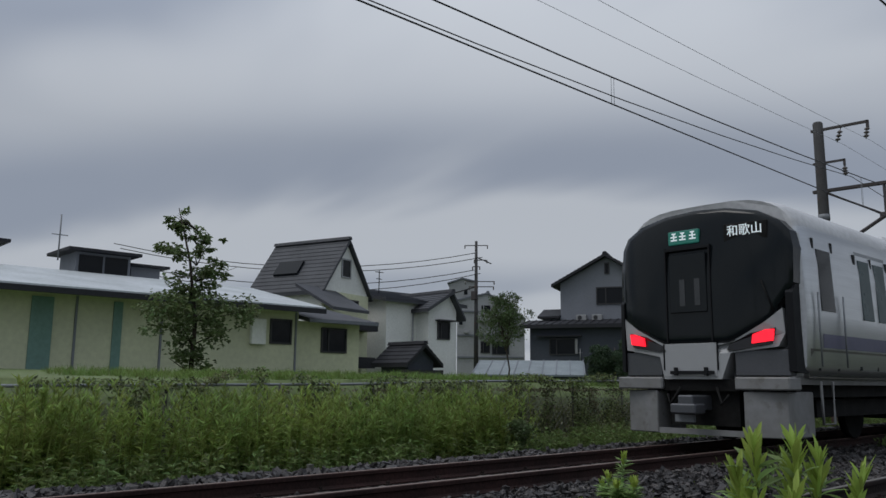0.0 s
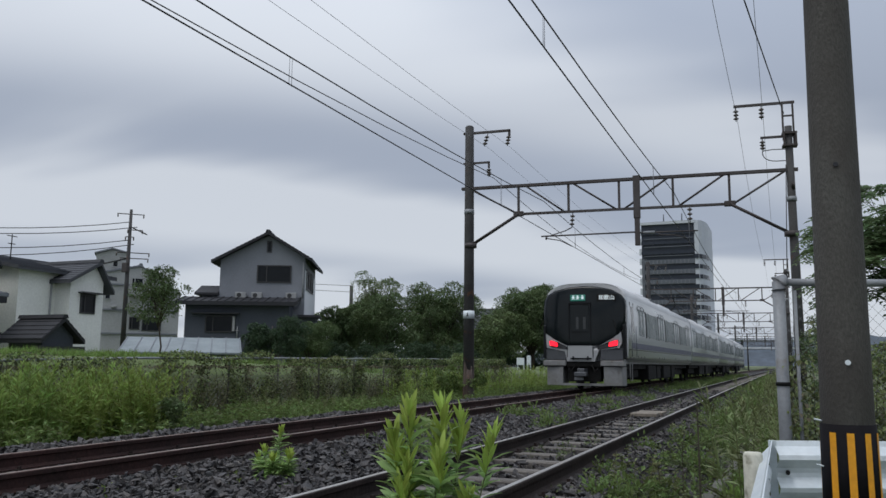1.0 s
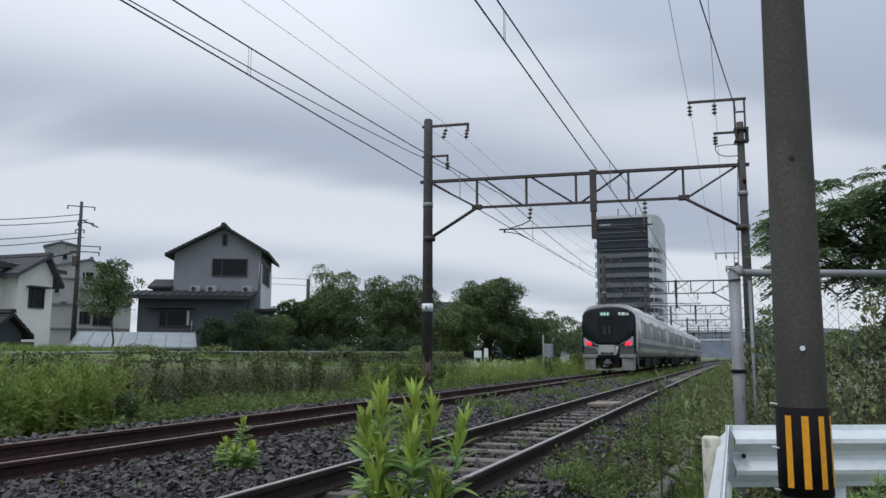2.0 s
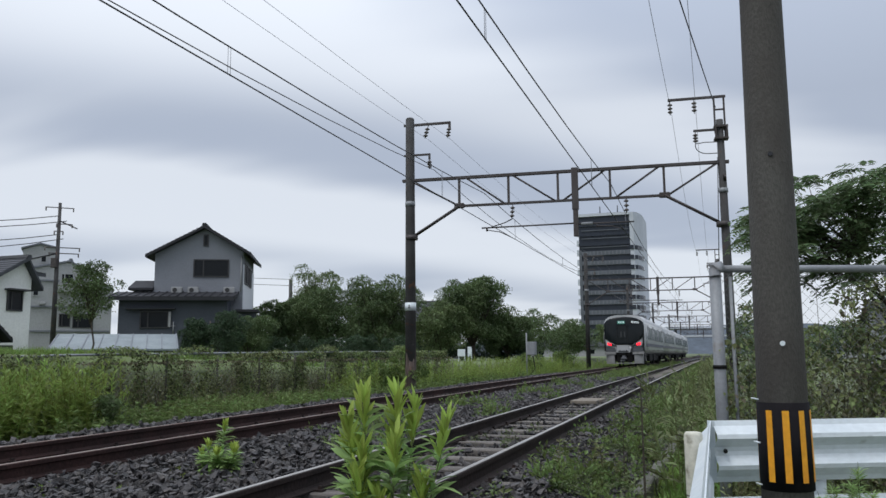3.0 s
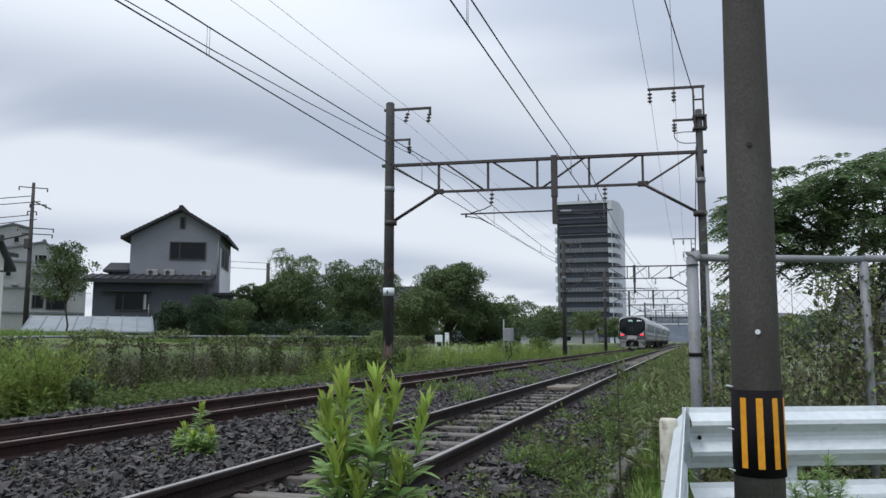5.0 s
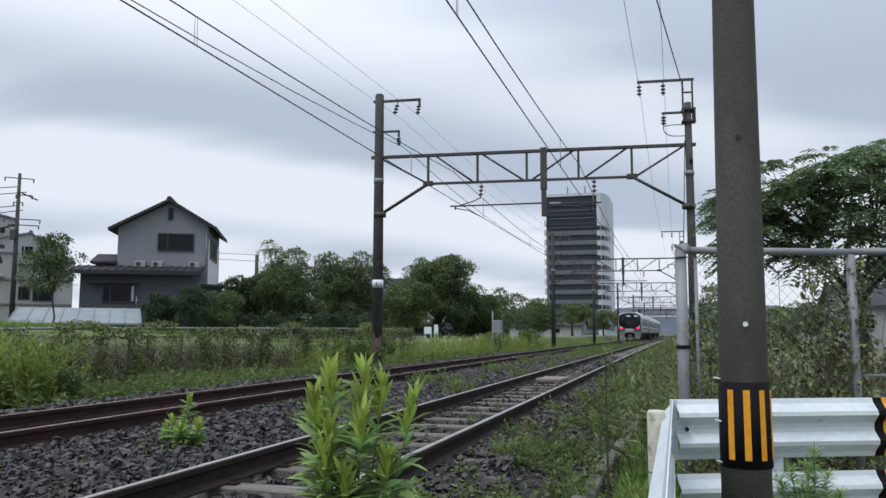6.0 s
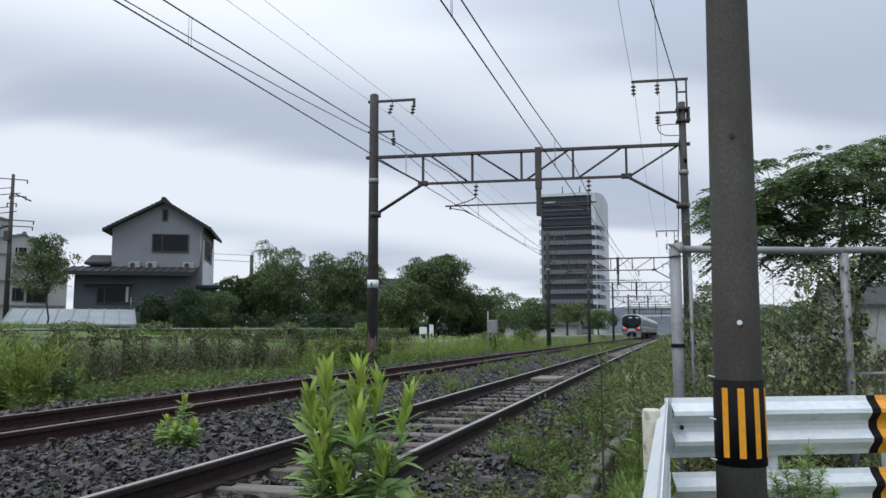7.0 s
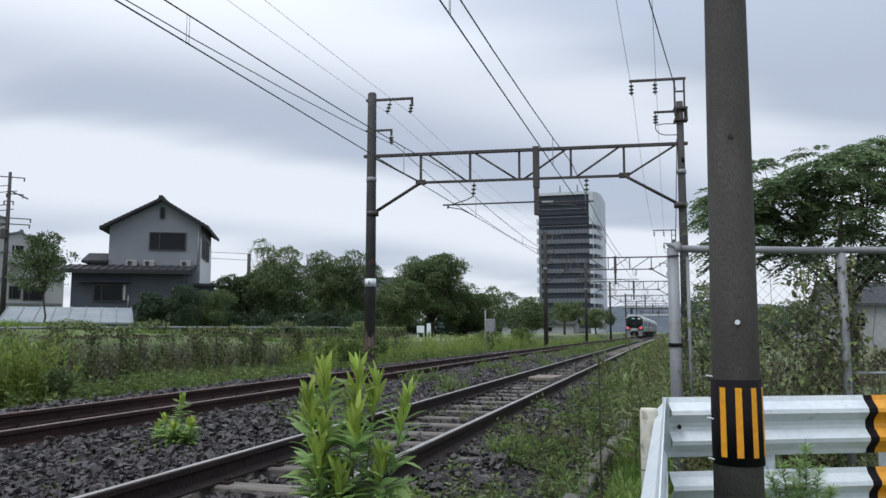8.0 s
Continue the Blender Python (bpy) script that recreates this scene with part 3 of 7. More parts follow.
def gantry(y, first):
    label = "dark weathered steel portal gantry carrying overhead line across two tracks"
    ob = thing("overhead_line_gantry", label, "gantry", "gantries along the railway")
    xl, xm, xr = -6.62, -1.36, 2.96
    zl, top, low = 8.55, 6.46, 5.55
    part("mast", tubes(([(xl, y, -0.9), (xl, y, zl - 0.04), (xl, y, zl)], [0.18, 0.14, 0.11]), sides=14), M_POLE_DARK, ob, "dark concrete mast with rust stains")
    part("mast", tubes(([(xr, y, -0.6), (xr, y, 7.75)], [0.15, 0.10]), sides=12), M_POLE_DARK, ob, "dark concrete mast with rust stains")
    if first:
        bm = tubes(([(xl, y, -0.9), (xl, y, 0.2), (xl, y, 0.75)], [0.184, 0.180, 0.177]), sides=22)
        ragged = random.Random(8)
        for v in bm.verts:
            if v.co.z > 0.7:
                v.co.z += ragged.uniform(-0.45, 0.35)
        part("mast_foot", bm, M_RUST, ob, "rust-stained mast foot")
    part("mast_band", tubes(([(xl, y, 5.62), (xl, y, 5.77)], 0.162), sides=14), M_GALV, ob, "pale clamp band")
    part("mast_band", tubes(([(xr, y, 5.54), (xr, y, 5.67)], 0.135), sides=12), M_GALV, ob, "pale clamp band")
    part("top_chord", boxes((xl - 0.25, xr + 0.2, y - 0.07, y - 0.03, top - 0.04, top + 0.04), (xl - 0.25, xr + 0.2, y + 0.03, y + 0.07, top - 0.04, top + 0.04),
                            (xl - 0.2, xr + 0.2, y - 0.07, y + 0.07, top + 0.03, top + 0.045)), M_STEEL, ob)
    nl, nr = -5.0, 1.29
    part("bottom_chord", boxes((nl, nr, y - 0.05, y + 0.05, low - 0.035, low + 0.035)), M_STEEL, ob)
    posts = [nl, -3.42, -1.88, -0.3, nr]
    for x in posts:
        part("post", boxes((x - 0.035, x + 0.035, y - 0.04, y + 0.04, low + 0.03, top - 0.03)), M_STEEL, ob)
    nodes = [(xl, top, nl, low), (-4.79, top, -3.54, low), (-3.31, top, -1.96, low), (-1.74, low, -0.4, top), (-0.16, low, 1.19, top), (nr + 0.1, low, xr - 0.1, top)]
    for x0, z0, x1, z1 in nodes:
        part("diagonal", tubes(([(x0, y - 0.03, z0), (x1, y - 0.03, z1)], 0.028), ([(x0, y + 0.03, z0), (x1, y + 0.03, z1)], 0.028), sides=5), M_STEEL, ob)
    for x, d in ((nl, 1), (nr, -1)):
        part("gusset", boxes((x - 0.16, x + 0.16, y - 0.065, y + 0.065, low - 0.07, low + 0.09), bevel=0.02), M_STEEL, ob)
    for x0, x1, z in ((nl, xl + 0.05, 4.60), (nr, xr - 0.05, 4.60)):
        part("knee_brace", tubes(([(x0, y - 0.045, low), (x1, y - 0.045, z)], 0.04), ([(x0, y + 0.045, low), (x1, y + 0.045, z)], 0.04), sides=6), M_STEEL, ob)
        part("collar", tubes(([(x1, y, z - 0.07), (x1, y, z + 0.07)], 0.2), sides=12), M_STEEL, ob)
    part("drop_post", boxes((xm - 0.10, xm + 0.10, y - 0.08, y + 0.08, 5.25, top + 0.10), (xm - 0.075, xm + 0.075, y - 0.07, y + 0.07, 4.42, 5.25), bevel=0.01), M_STEEL, ob, "box-shaped hanging post of the gantry")
    # brackets of the left mast
    arm = part("bracket", boxes((xl - 0.2, xl + 1.36, y - 0.04, y + 0.04, 8.27, 8.34), (xl + 1.29, xl + 1.36, y - 0.04, y + 0.04, 8.12, 8.34)), M_STEEL, ob, "feeder bracket on the mast")
    insulator(arm, xl + 0.62, y, 8.26, 0.42, -0.12)
    insulator(arm, xl + 1.32, y, 8.2, 0.40, -0.06)
    arm = part("bracket", boxes((xl - 0.2, xl + 0.68, y - 0.03, y + 0.03, 7.27, 7.33), (xl + 0.62, xl + 0.68, y - 0.03, y + 0.03, 7.12, 7.33)), M_STEEL, ob, "short bracket on the mast")
    insulator(arm, xl + 0.65, y, 7.14, 0.32)
    # brackets of the right mast
    arm = part("bracket", boxes((1.5, 3.16, y - 0.035, y + 0.035, 8.43, 8.50), (2.80, 2.85, y - 0.035, y + 0.035, 7.35, 8.44), (3.08, 3.13, y - 0.035, y + 0.035, 7.2, 8.44),
                                (2.8, 3.13, y - 0.03, y + 0.03, 8.05, 8.09)), M_STEEL, ob, "tall feeder frame on the mast")
    part("clamp_cage", boxes((2.78, 3.18, y - 0.16, y + 0.16, 7.50, 7.56), (2.78, 3.18, y - 0.16, y + 0.16, 7.14, 7.19), (2.80, 2.85, y - 0.16, y - 0.11, 7.18, 7.5),
                             (3.12, 3.17, y - 0.16, y - 0.11, 7.18, 7.5)), M_STEEL, ob, "steel clamp cage round the mast")
    for x in (1.56, 2.26):
        insulator(arm, x, y, 8.44, 0.44)
    arm = part("bracket", boxes((2.2, 3.1, y - 0.035, y + 0.035, 7.43, 7.49)), M_STEEL, ob, "short bracket on the mast")
    insulator(arm, 2.25, y, 7.43, 0.36)
    loop = [(2.25 - 0.09 * math.sin(math.pi * f) + 0.62 * f**1.6, y, 7.08 - 0.34 * math.sin(0.5 * math.pi * min(1, f * 1.25))) for f in (k / 9 for k in range(10))]
    part("jumper_cable", tubes((loop, 0.014), ([(2.25, y, 7.06), (2.5, y, 7.09), (2.87, y, 7.08)], 0.014), sides=5), M_WIRE, arm)
    part("mast_hook", tubes(([(3.0, y - 0.05, 6.1), (3.0, y - 0.2, 5.98), (3.0, y - 0.05, 5.86)], 0.05), sides=6), M_STEEL, ob)
    # registration arms
    arm = part("registration_arm", tubes(([(xm, y, 4.83), (-4.29, y, 4.81)], 0.026), ([(-4.12, y, 4.82), (-4.13, y, 4.70)], 0.03), ([(-4.13, y, 4.74), (-3.7, y, 4.66), (-3.32, y, 4.46)], 0.016),
                                            ([(-3.32, y, 5.06), (-3.55, y, 4.95), (-3.98, y, 4.83)], 0.018), sides=6), M_STEEL, ob, "thin registration arm holding the contact wire")
    insulator(arm, -3.29, y, low, 0.5, -0.04)
    arm = part("registration_arm", tubes(([(xm, y, 4.80), (0.37, y, 4.80)], 0.024), ([(-0.73, y, 4.78), (-0.73, y, 4.68)], 0.02), ([(-0.73, y, 4.72), (-0.3, y, 4.70), (0.07, y, 4.58)], 0.016), sides=6), M_STEEL, ob, "thin registration arm holding the contact wire")
    part("rod_insulator", tubes(([(-1.2, y, 4.80), (-0.85, y, 4.80)], 0.05), sides=8), M_GALV, arm, "pale rod insulator")
    insulator(arm, 0.16, y, low + 0.05, 0.55)
    part("down_wire", tubes(([(2.84, y - 0.1, 6.6), (2.72, y - 0.1, 3.5)], 0.012), sides=4), M_WIRE, ob)
    ob.matrix_basis = Matrix.Translation((-1.42 + float(bow(y)) - float(bow(24.6)), y, 0)) @ pose(0, 0, 0, 0, 0, 5) @ Matrix.Translation((1.42, -y, 0))
    if first:
        plate_ = part("sign_plate", tubes(([(xl, y, 2.27), (xl, y, 2.52)], 0.178), sides=14), M_GUARD, ob, "white number band round the mast")
        part("sign_mark", boxes((xl - 0.04, xl + 0.05, y - 0.184, y - 0.172, 2.34, 2.36), (xl - 0.01, xl + 0.015, y - 0.184, y - 0.172, 2.36, 2.45)), M_UNDER, plate_)
    return ob


GANTRIES = (-14.0, 24.6, 62.0, 92.0, 127.0, 165.0, 205.0)


def wires():
    def line(name, label, x, z, sag, r, mat, x_mid=None):
        bm = bmesh.new()
        pts = []
        for a, b in zip(GANTRIES, GANTRIES[1:]):
            for k in range(10):
                f = k / 10
                pts.append((x + float(bow(a + (b - a) * f)) + ((x_mid - x) * 4 * f * (1 - f) if x_mid is not None else 0), a + (b - a) * f, z - sag * 4 * f * (1 - f)))
        pts.append((x + float(bow(GANTRIES[-1])), GANTRIES[-1], z))
        tube(bm, pts, r, 5)
        return tagged(part(name, bm, mat, None), label, "wire", "overhead wires")
    for contact_x in (-4.28, -0.3):
        line("contact_wire", "dark copper contact wire over the track", contact_x, 5.05, 0.0, 0.012, M_WIRE)
        mess = line("messenger_wire", "sagging dark messenger wire over the track", contact_x, 5.97, 0.53, 0.012, M_WIRE)
        for a, b in zip(GANTRIES, GANTRIES[1:]):
            for f in (0.11, 0.37, 0.63, 0.89):
                yy = a + (b - a) * f
                wx = contact_x + float(bow(yy))
                zt = 5.97 - 0.53 * 4 * f * (1 - f)
                part("dropper", tubes(([(wx, yy, 5.03), (wx, yy, zt)], 0.005), ([(wx, yy + 0.07, 5.03), (wx, yy + 0.07, zt)], 0.005), sides=3), M_WIRE_THIN, mess)
    line("feeder_wire", "dark feeder wire on the short mast bracket", -5.95, 6.86, 0.72, 0.011, M_WIRE)
    line("feeder_wire", "thin grey feeder wire on the mast bracket", -6.1, 7.86, 0.34, 0.005, M_WIRE_THIN)
    line("feeder_wire", "thin grey feeder wire on the mast bracket", -5.36, 7.82, 0.30, 0.005, M_WIRE_THIN)
    line("feeder_wire", "thin grey feeder wire on the mast bracket", 1.56, 8.0, 0.65, 0.006, M_WIRE_THIN)
    line("feeder_wire", "thin grey feeder wire on the mast bracket", 2.26, 8.0, 0.65, 0.006, M_WIRE_THIN)
    bm = bmesh.new()
    tube(bm, [(2.84 - 3.0 * f, 24.6 - 38.6 * f, 8.03 - 1.7 * f - 0.8 * f * (1 - f)) for f in (k / 10 for k in range(11))], 0.014, 5)
    tagged(part("feeder_cable", bm, M_WIRE, None), "dark cable slanting up to the feeder frame", "wire", "overhead wires")


for gy in GANTRIES:
    gantry(gy, gy == 24.6)
wires()

# ---- the train ----
CAR, GAP = 19.6, 0.4
ROOF_CURVE = [(1.42 * math.cos(a) ** 0.55, 3.02 + 0.63 * math.sin(a) ** 0.9) for a in (math.pi / 2 * k / 9 for k in range(1, 9))]
SECTION = [(-1.38, 0.98), (1.38, 0.98), (1.44, 1.15), (1.475, 1.9), (1.455, 2.6), (1.42, 3.05), *ROOF_CURVE, (0.0, 3.65), *[(-x, z) for x, z in ROOF_CURVE[::-1]], (-1.42, 3.05), (-1.455, 2.6), (-1.475, 1.9), (-1.44, 1.15)]


def side_x(z):
    return float(np.interp(z, (0.9, 0.98, 1.15, 1.9, 2.6, 3.05, 3.28), (1.36, 1.38, 1.44, 1.475, 1.455, 1.42, 1.30)))


def plate(outline, y0, y1):
    return prism_of(outline, "y", y0, y1)


def rounded(x0, x1, z0, z1, r, n=4):
    pts = []
    for cx, cz, a0 in ((x1 - r, z1 - r, 0), (x0 + r, z1 - r, 90), (x0 + r, z0 + r, 180), (x1 - r, z0 + r, 270)):
        pts += [(cx + r * math.cos(radians(a0 + 90 * k / n)), cz + r * math.sin(radians(a0 + 90 * k / n))) for k in range(n + 1)]
    return pts


def text(name, words, size, mat, parent, m):
    cu = bpy.data.curves.new(name, "FONT")
    cu.body, cu.size, cu.extrude, cu.align_x, cu.align_y = words, size, 0.004, "CENTER", "CENTER"
    cu.materials.append(mat)
    ob = new(name, cu)
    ob.parent = parent
    ob.matrix_basis = m
    return ob


def car(train, y0, last):
    body = bmesh.new()
    if last:
        # the end face leans back a little at the roof and rounds off at the corners
        rings = []
        for y, shrink in ((0.12, 0.955), (0.20, 0.985), (0.38, 1.0), (0.65, 1.0), (CAR, 1.0)):
            ring = []
            for x, z in SECTION:
                lean = 0.16 * max(0, (z - 2.2) / 1.4) ** 2 + 0.2 * (abs(x) / 1.45) ** 4 if y < 0.6 else 0
                cz = 2.2
                ring.append(body.verts.new((x * (shrink if abs(x) > 0.2 else 1), y0 + y + lean, cz + (z - cz) * (1 if y > 0.2 else 0.985))))
            rings.append(ring)
        for r0, r1 in zip(rings, rings[1:]):
            for k in range(len(SECTION)):
                body.faces.new((r0[k - 1], r0[k], r1[k], r1[k - 1]))
        body.faces.new(rings[0])
        body.faces.new(rings[-1][::-1])
        bmesh.ops.recalc_face_normals(body, faces=body.faces)
    else:
        prism(body, SECTION, "y", y0, y0 + CAR)
    body.normal_update()
    for f in body.faces:
        f.smooth = abs(f.normal.y) < 0.5
        if f.calc_center_median().z > 3.12 or (last and f.calc_center_median().y < y0 + 0.4):
            f.material_index = 1
    shell = part("car_body", body, M_SILVER, train, "stainless steel commuter car body")
    shell.data.materials.append(M_ROOF_T)
    for s in (1, -1):
        def sheet(a, b, z0, z1, out, thick=0.02):
            xa, xb = side_x(z0) * s, side_x(z1) * s
            o, i = out * s, (out - thick) * s
            bm = bmesh.new()
            v = [bm.verts.new(p) for p in ((xa + o, y0 + a, z0), (xa + o, y0 + b, z0), (xb + o, y0 + b, z1), (xb + o, y0 + a, z1),
                                           (xa + i, y0 + a, z0), (xa + i, y0 + b, z0), (xb + i, y0 + b, z1), (xb + i, y0 + a, z1))]
            for q in ((0, 1, 2, 3), (7, 6, 5, 4), (0, 4, 5, 1), (1, 5, 6, 2), (2, 6, 7, 3), (3, 7, 4, 0)):
                bm.faces.new([v[k] for k in q])
            bmesh.ops.recalc_face_normals(bm, faces=bm.faces)
            return bm
        # Added sheet: its darker colour stands in for the ground's reflection in the steel.
        part("lower_panel", sheet(0.5 if last else 0.05, CAR - 0.05, 0.99, 1.40, 0.004), M_TREFLECT, shell, "lower side panel, dark ground reflection put into its colour")
        part("waist_band", sheet(0.9 if last else 0.1, CAR - 0.1, 1.42, 1.62, 0.006), M_BLUE, shell, "blue stripe along the waist")
        doors = (3.0, 8.2, 13.3, 18.2) if last else (1.4, 6.9, 12.4, 17.9)
        for d in doors:
            part("door", sheet(d - 0.65, d + 0.65, 1.12, 2.98, 0.004), M_TDOOR, shell, "recessed sliding door")
            for k in (-0.33, 0.33):
                part("door_glass", sheet(d + k - 0.22, d + k + 0.22, 1.9, 2.85, 0.010), M_GLASS_SIDE, shell)
            for k in (-0.70, 0.70, 0.0):
                part("door_edge", sheet(d + k - (0.05 if k else 0.025), d + k + (0.05 if k else 0.025), 1.12, 2.92, 0.012), M_TDARK, shell)
        for a, b in zip(doors, doors[1:]):
            lo, hi = a + 1.15, b - 1.15
            for w0, w1 in ((lo - 0.24, lo), (lo + 0.5, lo + 0.56), (hi - 0.56, hi - 0.5), (hi, hi + 0.24)):
                part("window_pillar", sheet(w0, w1, 1.86, 2.84, 0.010), M_TDARK, shell)
            for w0, w1 in ((lo, lo + 0.5), (lo + 0.56, hi - 0.56), (hi - 0.5, hi)):
                part("window_glass", sheet(w0, w1, 1.9, 2.8, 0.014), M_GLASS_SIDE, shell, "wide side window")
        if last:
            part("cab_door_edge", sheet(0.75, 0.82, 1.1, 3.0, 0.012), M_TDARK, shell)
            part("cab_door_edge", sheet(1.42, 1.49, 1.1, 3.0, 0.012), M_TDARK, shell)
            part("cab_door_glass", sheet(0.88, 1.36, 1.95, 2.85, 0.010), M_GLASS_T, shell)
            for yy in (0.68, 1.58):
                part("handrail", tubes(([(s * 1.51, y0 + yy, 1.15), (s * 1.51, y0 + yy, 2.2)], 0.014), sides=5), M_GALV, shell)
        part("sole_bar", sheet(0.15, CAR - 0.15, 0.9, 1.02, -0.03, 0.08), M_TGREY, shell)
    # roof gear
    part("roof_rib", boxes((-1.12, -1.06, y0 + 0.5, y0 + CAR - 0.5, 3.40, 3.45), (1.06, 1.12, y0 + 0.5, y0 + CAR - 0.5, 3.40, 3.45)), M_ROOF_T, shell)
    part("roof_unit", boxes((-0.9, 0.9, y0 + 5.5, y0 + 9.0, 3.5, 3.72), bevel=0.08), M_ROOF_T, shell, "grey roof air conditioning unit")
    part("roof_unit", boxes((-0.9, 0.9, y0 + 12.0, y0 + 15.5, 3.5, 3.72), bevel=0.08), M_ROOF_T, shell, "grey roof air conditioning unit")
    # below the floor
    part("underframe", boxes((-1.2, 1.2, y0 + 0.5, y0 + CAR - 0.5, 0.72, 0.98)), M_UNDER, train)
    for a, b, w in ((5.4, 7.4, 1.3), (8.0, 9.0, 1.25), (9.6, 11.8, 1.3), (12.4, 13.6, 1.28)):
        part("equipment_box", boxes((-w, w, y0 + a, y0 + b, 0.3, 0.85), bevel=0.03), M_UNDER, train)
    for cy in (3.0, CAR - 3.0):
        bogie = part("bogie", boxes((-1.05, -0.9, y0 + cy - 1.5, y0 + cy + 1.5, 0.42, 0.68), (0.9, 1.05, y0 + cy - 1.5, y0 + cy + 1.5, 0.42, 0.68),
                                    (-1.0, 1.0, y0 + cy - 0.3, y0 + cy + 0.3, 0.45, 0.85)), M_UNDER, train)
        for dy in (-1.05, 1.05):
            for s in (-0.575, 0.575):
                part("wheel", tubes(([(s - 0.06, y0 + cy + dy, 0.43), (s + 0.06, y0 + cy + dy, 0.43)], 0.43), sides=20), M_UNDER, bogie, "dark steel wheel")
    return shell


def end_face(train, shell):
    """The flat black-and-white cab end, looking back along the track (towards -y)."""
    before = set(train.children_recursive)
    glass = [(-1.36, 2.1), (-1.30, 1.86), (-1.05, 1.72), (-0.62, 1.54), (-0.5, 1.5), (0.5, 1.5), (0.62, 1.54), (1.05, 1.76), (1.15, 1.84), (1.2, 2.0), (1.30, 2.14), (1.39, 2.3), (1.40, 2.8),
             (1.36, 3.02), (1.24, 3.16), (0.95, 3.31), (0.5, 3.40), (0.0, 3.43), (-0.5, 3.40), (-0.95, 3.31), (-1.24, 3.18), (-1.35, 3.02), (-1.38, 2.6)]
    bm = bmesh.new()
    lean = lambda z: 0.16 * max(0, (z - 2.2) / 1.4) ** 2  # noqa: E731
    glass = [(x * 1.035, z + 0.13 * max(0.0, z - 2.8)) for x, z in glass]
    front = [bm.verts.new((x, -0.05 + lean(z), z)) for x, z in glass]
    back = [bm.verts.new((x, 0.22 + lean(z), z)) for x, z in glass]
    rings = [front]
    for f in (0.93, 0.84, 0.72, 0.55, 0.3):
        rings.append([bm.verts.new((x * f, -0.055 + lean(2.5 + (z - 2.5) * f), 2.5 + (z - 2.5) * f)) for x, z in glass])
    mid = bm.verts.new((0, -0.065 + lean(2.5), 2.5))
    for k in range(len(glass)):
        for r0, r1 in zip(rings, rings[1:]):
            bm.faces.new((r0[k - 1], r0[k], r1[k], r1[k - 1])).smooth = True
        bm.faces.new((rings[-1][k - 1], rings[-1][k], mid)).smooth = True
        bm.faces.new((front[k], front[k - 1], back[k - 1], back[k]))
    bmesh.ops.recalc_face_normals(bm, faces=bm.faces)
    wind = part("windscreen", bm, M_GLASS_T, shell, "large black glazed end panel with rounded top corners")
    for s in (-0.47, 0.28):
        part("door_frame", boxes((s - 0.012, s + 0.012, -0.07, -0.02, 1.5, 2.95)), M_TDARK, wind)
    part("door_frame", boxes((-0.47, 0.28, -0.07, 0.0, 2.9, 2.94)), M_TDARK, wind)
    part("door_glass", boxes((-0.40, 0.22, -0.078, -0.04, 1.95, 2.84), bevel=0.01), M_GLASS_T, wind)
    part("gangway_window", boxes((-0.22, -0.13, -0.084, -0.07, 2.05, 2.45), (0.03, 0.12, -0.084, -0.07, 2.05, 2.45)), M_TDOOR_GLASS, wind, "faint strips seen in the end door glass")
    part("wiper", tubes(([(1.05, -0.09, 2.35), (1.2, -0.09, 1.9)], 0.012), sides=5), M_UNDER, wind)
    sign = part("destination_sign", boxes((-0.42, 0.1, -0.03, 0.05, 3.0, 3.21), bevel=0.01), M_SIGN_GREEN, wind, "lit green service sign")
    for gx in (-0.37, -0.22, -0.05):
        part("sign_mark", boxes((gx, gx + 0.11, -0.036, -0.03, 3.06, 3.08), (gx, gx + 0.11, -0.036, -0.03, 3.11, 3.13), (gx + 0.02, gx + 0.09, -0.036, -0.03, 3.16, 3.18), (gx + 0.045, gx + 0.065, -0.036, -0.03, 3.08, 3.16)), M_SIGN_TEXT, sign)
    sign = part("destination_sign", boxes((0.5, 1.14, -0.01, 0.05, 2.95, 3.22), bevel=0.01), M_UNDER, wind, "black sign with lit white letters")
    text("lettering", "和歌山", 0.18, M_SIGN_TEXT, sign, pose(0.82, -0.02, 3.09, 90, 0, 0))
    # white lower mask
    mask = [(-1.35, 1.92), (-1.05, 1.73), (-0.62, 1.52), (-0.5, 1.48), (0.5, 1.48), (0.62, 1.52), (1.05, 1.76), (1.29, 1.95), (1.31, 1.60), (1.22, 1.42), (0.55, 1.34), (0.42, 1.02), (0.40, 0.97),
            (-0.55, 0.97), (-0.57, 1.05), (-0.62, 1.30), (-1.30, 1.42)]
    white = part("front_mask", plate(mask, -0.06, 0.25), M_TWHITE, shell, "white V-shaped lower front panel")
    part("gangway_plate", boxes((-0.53, 0.34, -0.068, -0.05, 1.0, 1.49), bevel=0.006), M_TWHITE, white)
    # Near-black strips along the plate edges draw the shadow of its gaps.
    for g in (-0.55, 0.342):
        part("plate_shadow_gap", boxes((g, g + 0.017, -0.075, -0.05, 1.1, 1.5)), M_TDARK, white)
    part("step_bracket", boxes((-0.42, 0.3, -0.11, -0.085, 1.04, 1.09), (-0.35, -0.3, -0.12, -0.08, 1.02, 1.14), (0.15, 0.2, -0.12, -0.08, 1.02, 1.14)), M_TDARK, white)
    for s in (-1, 1):
        part("front_panel", boxes((min(s * 0.6, s * 1.34), max(s * 0.6, s * 1.34), -0.035, 0.25, 1.02, 1.38), bevel=0.01), M_TLOW, shell, "grey metal lower front panel")
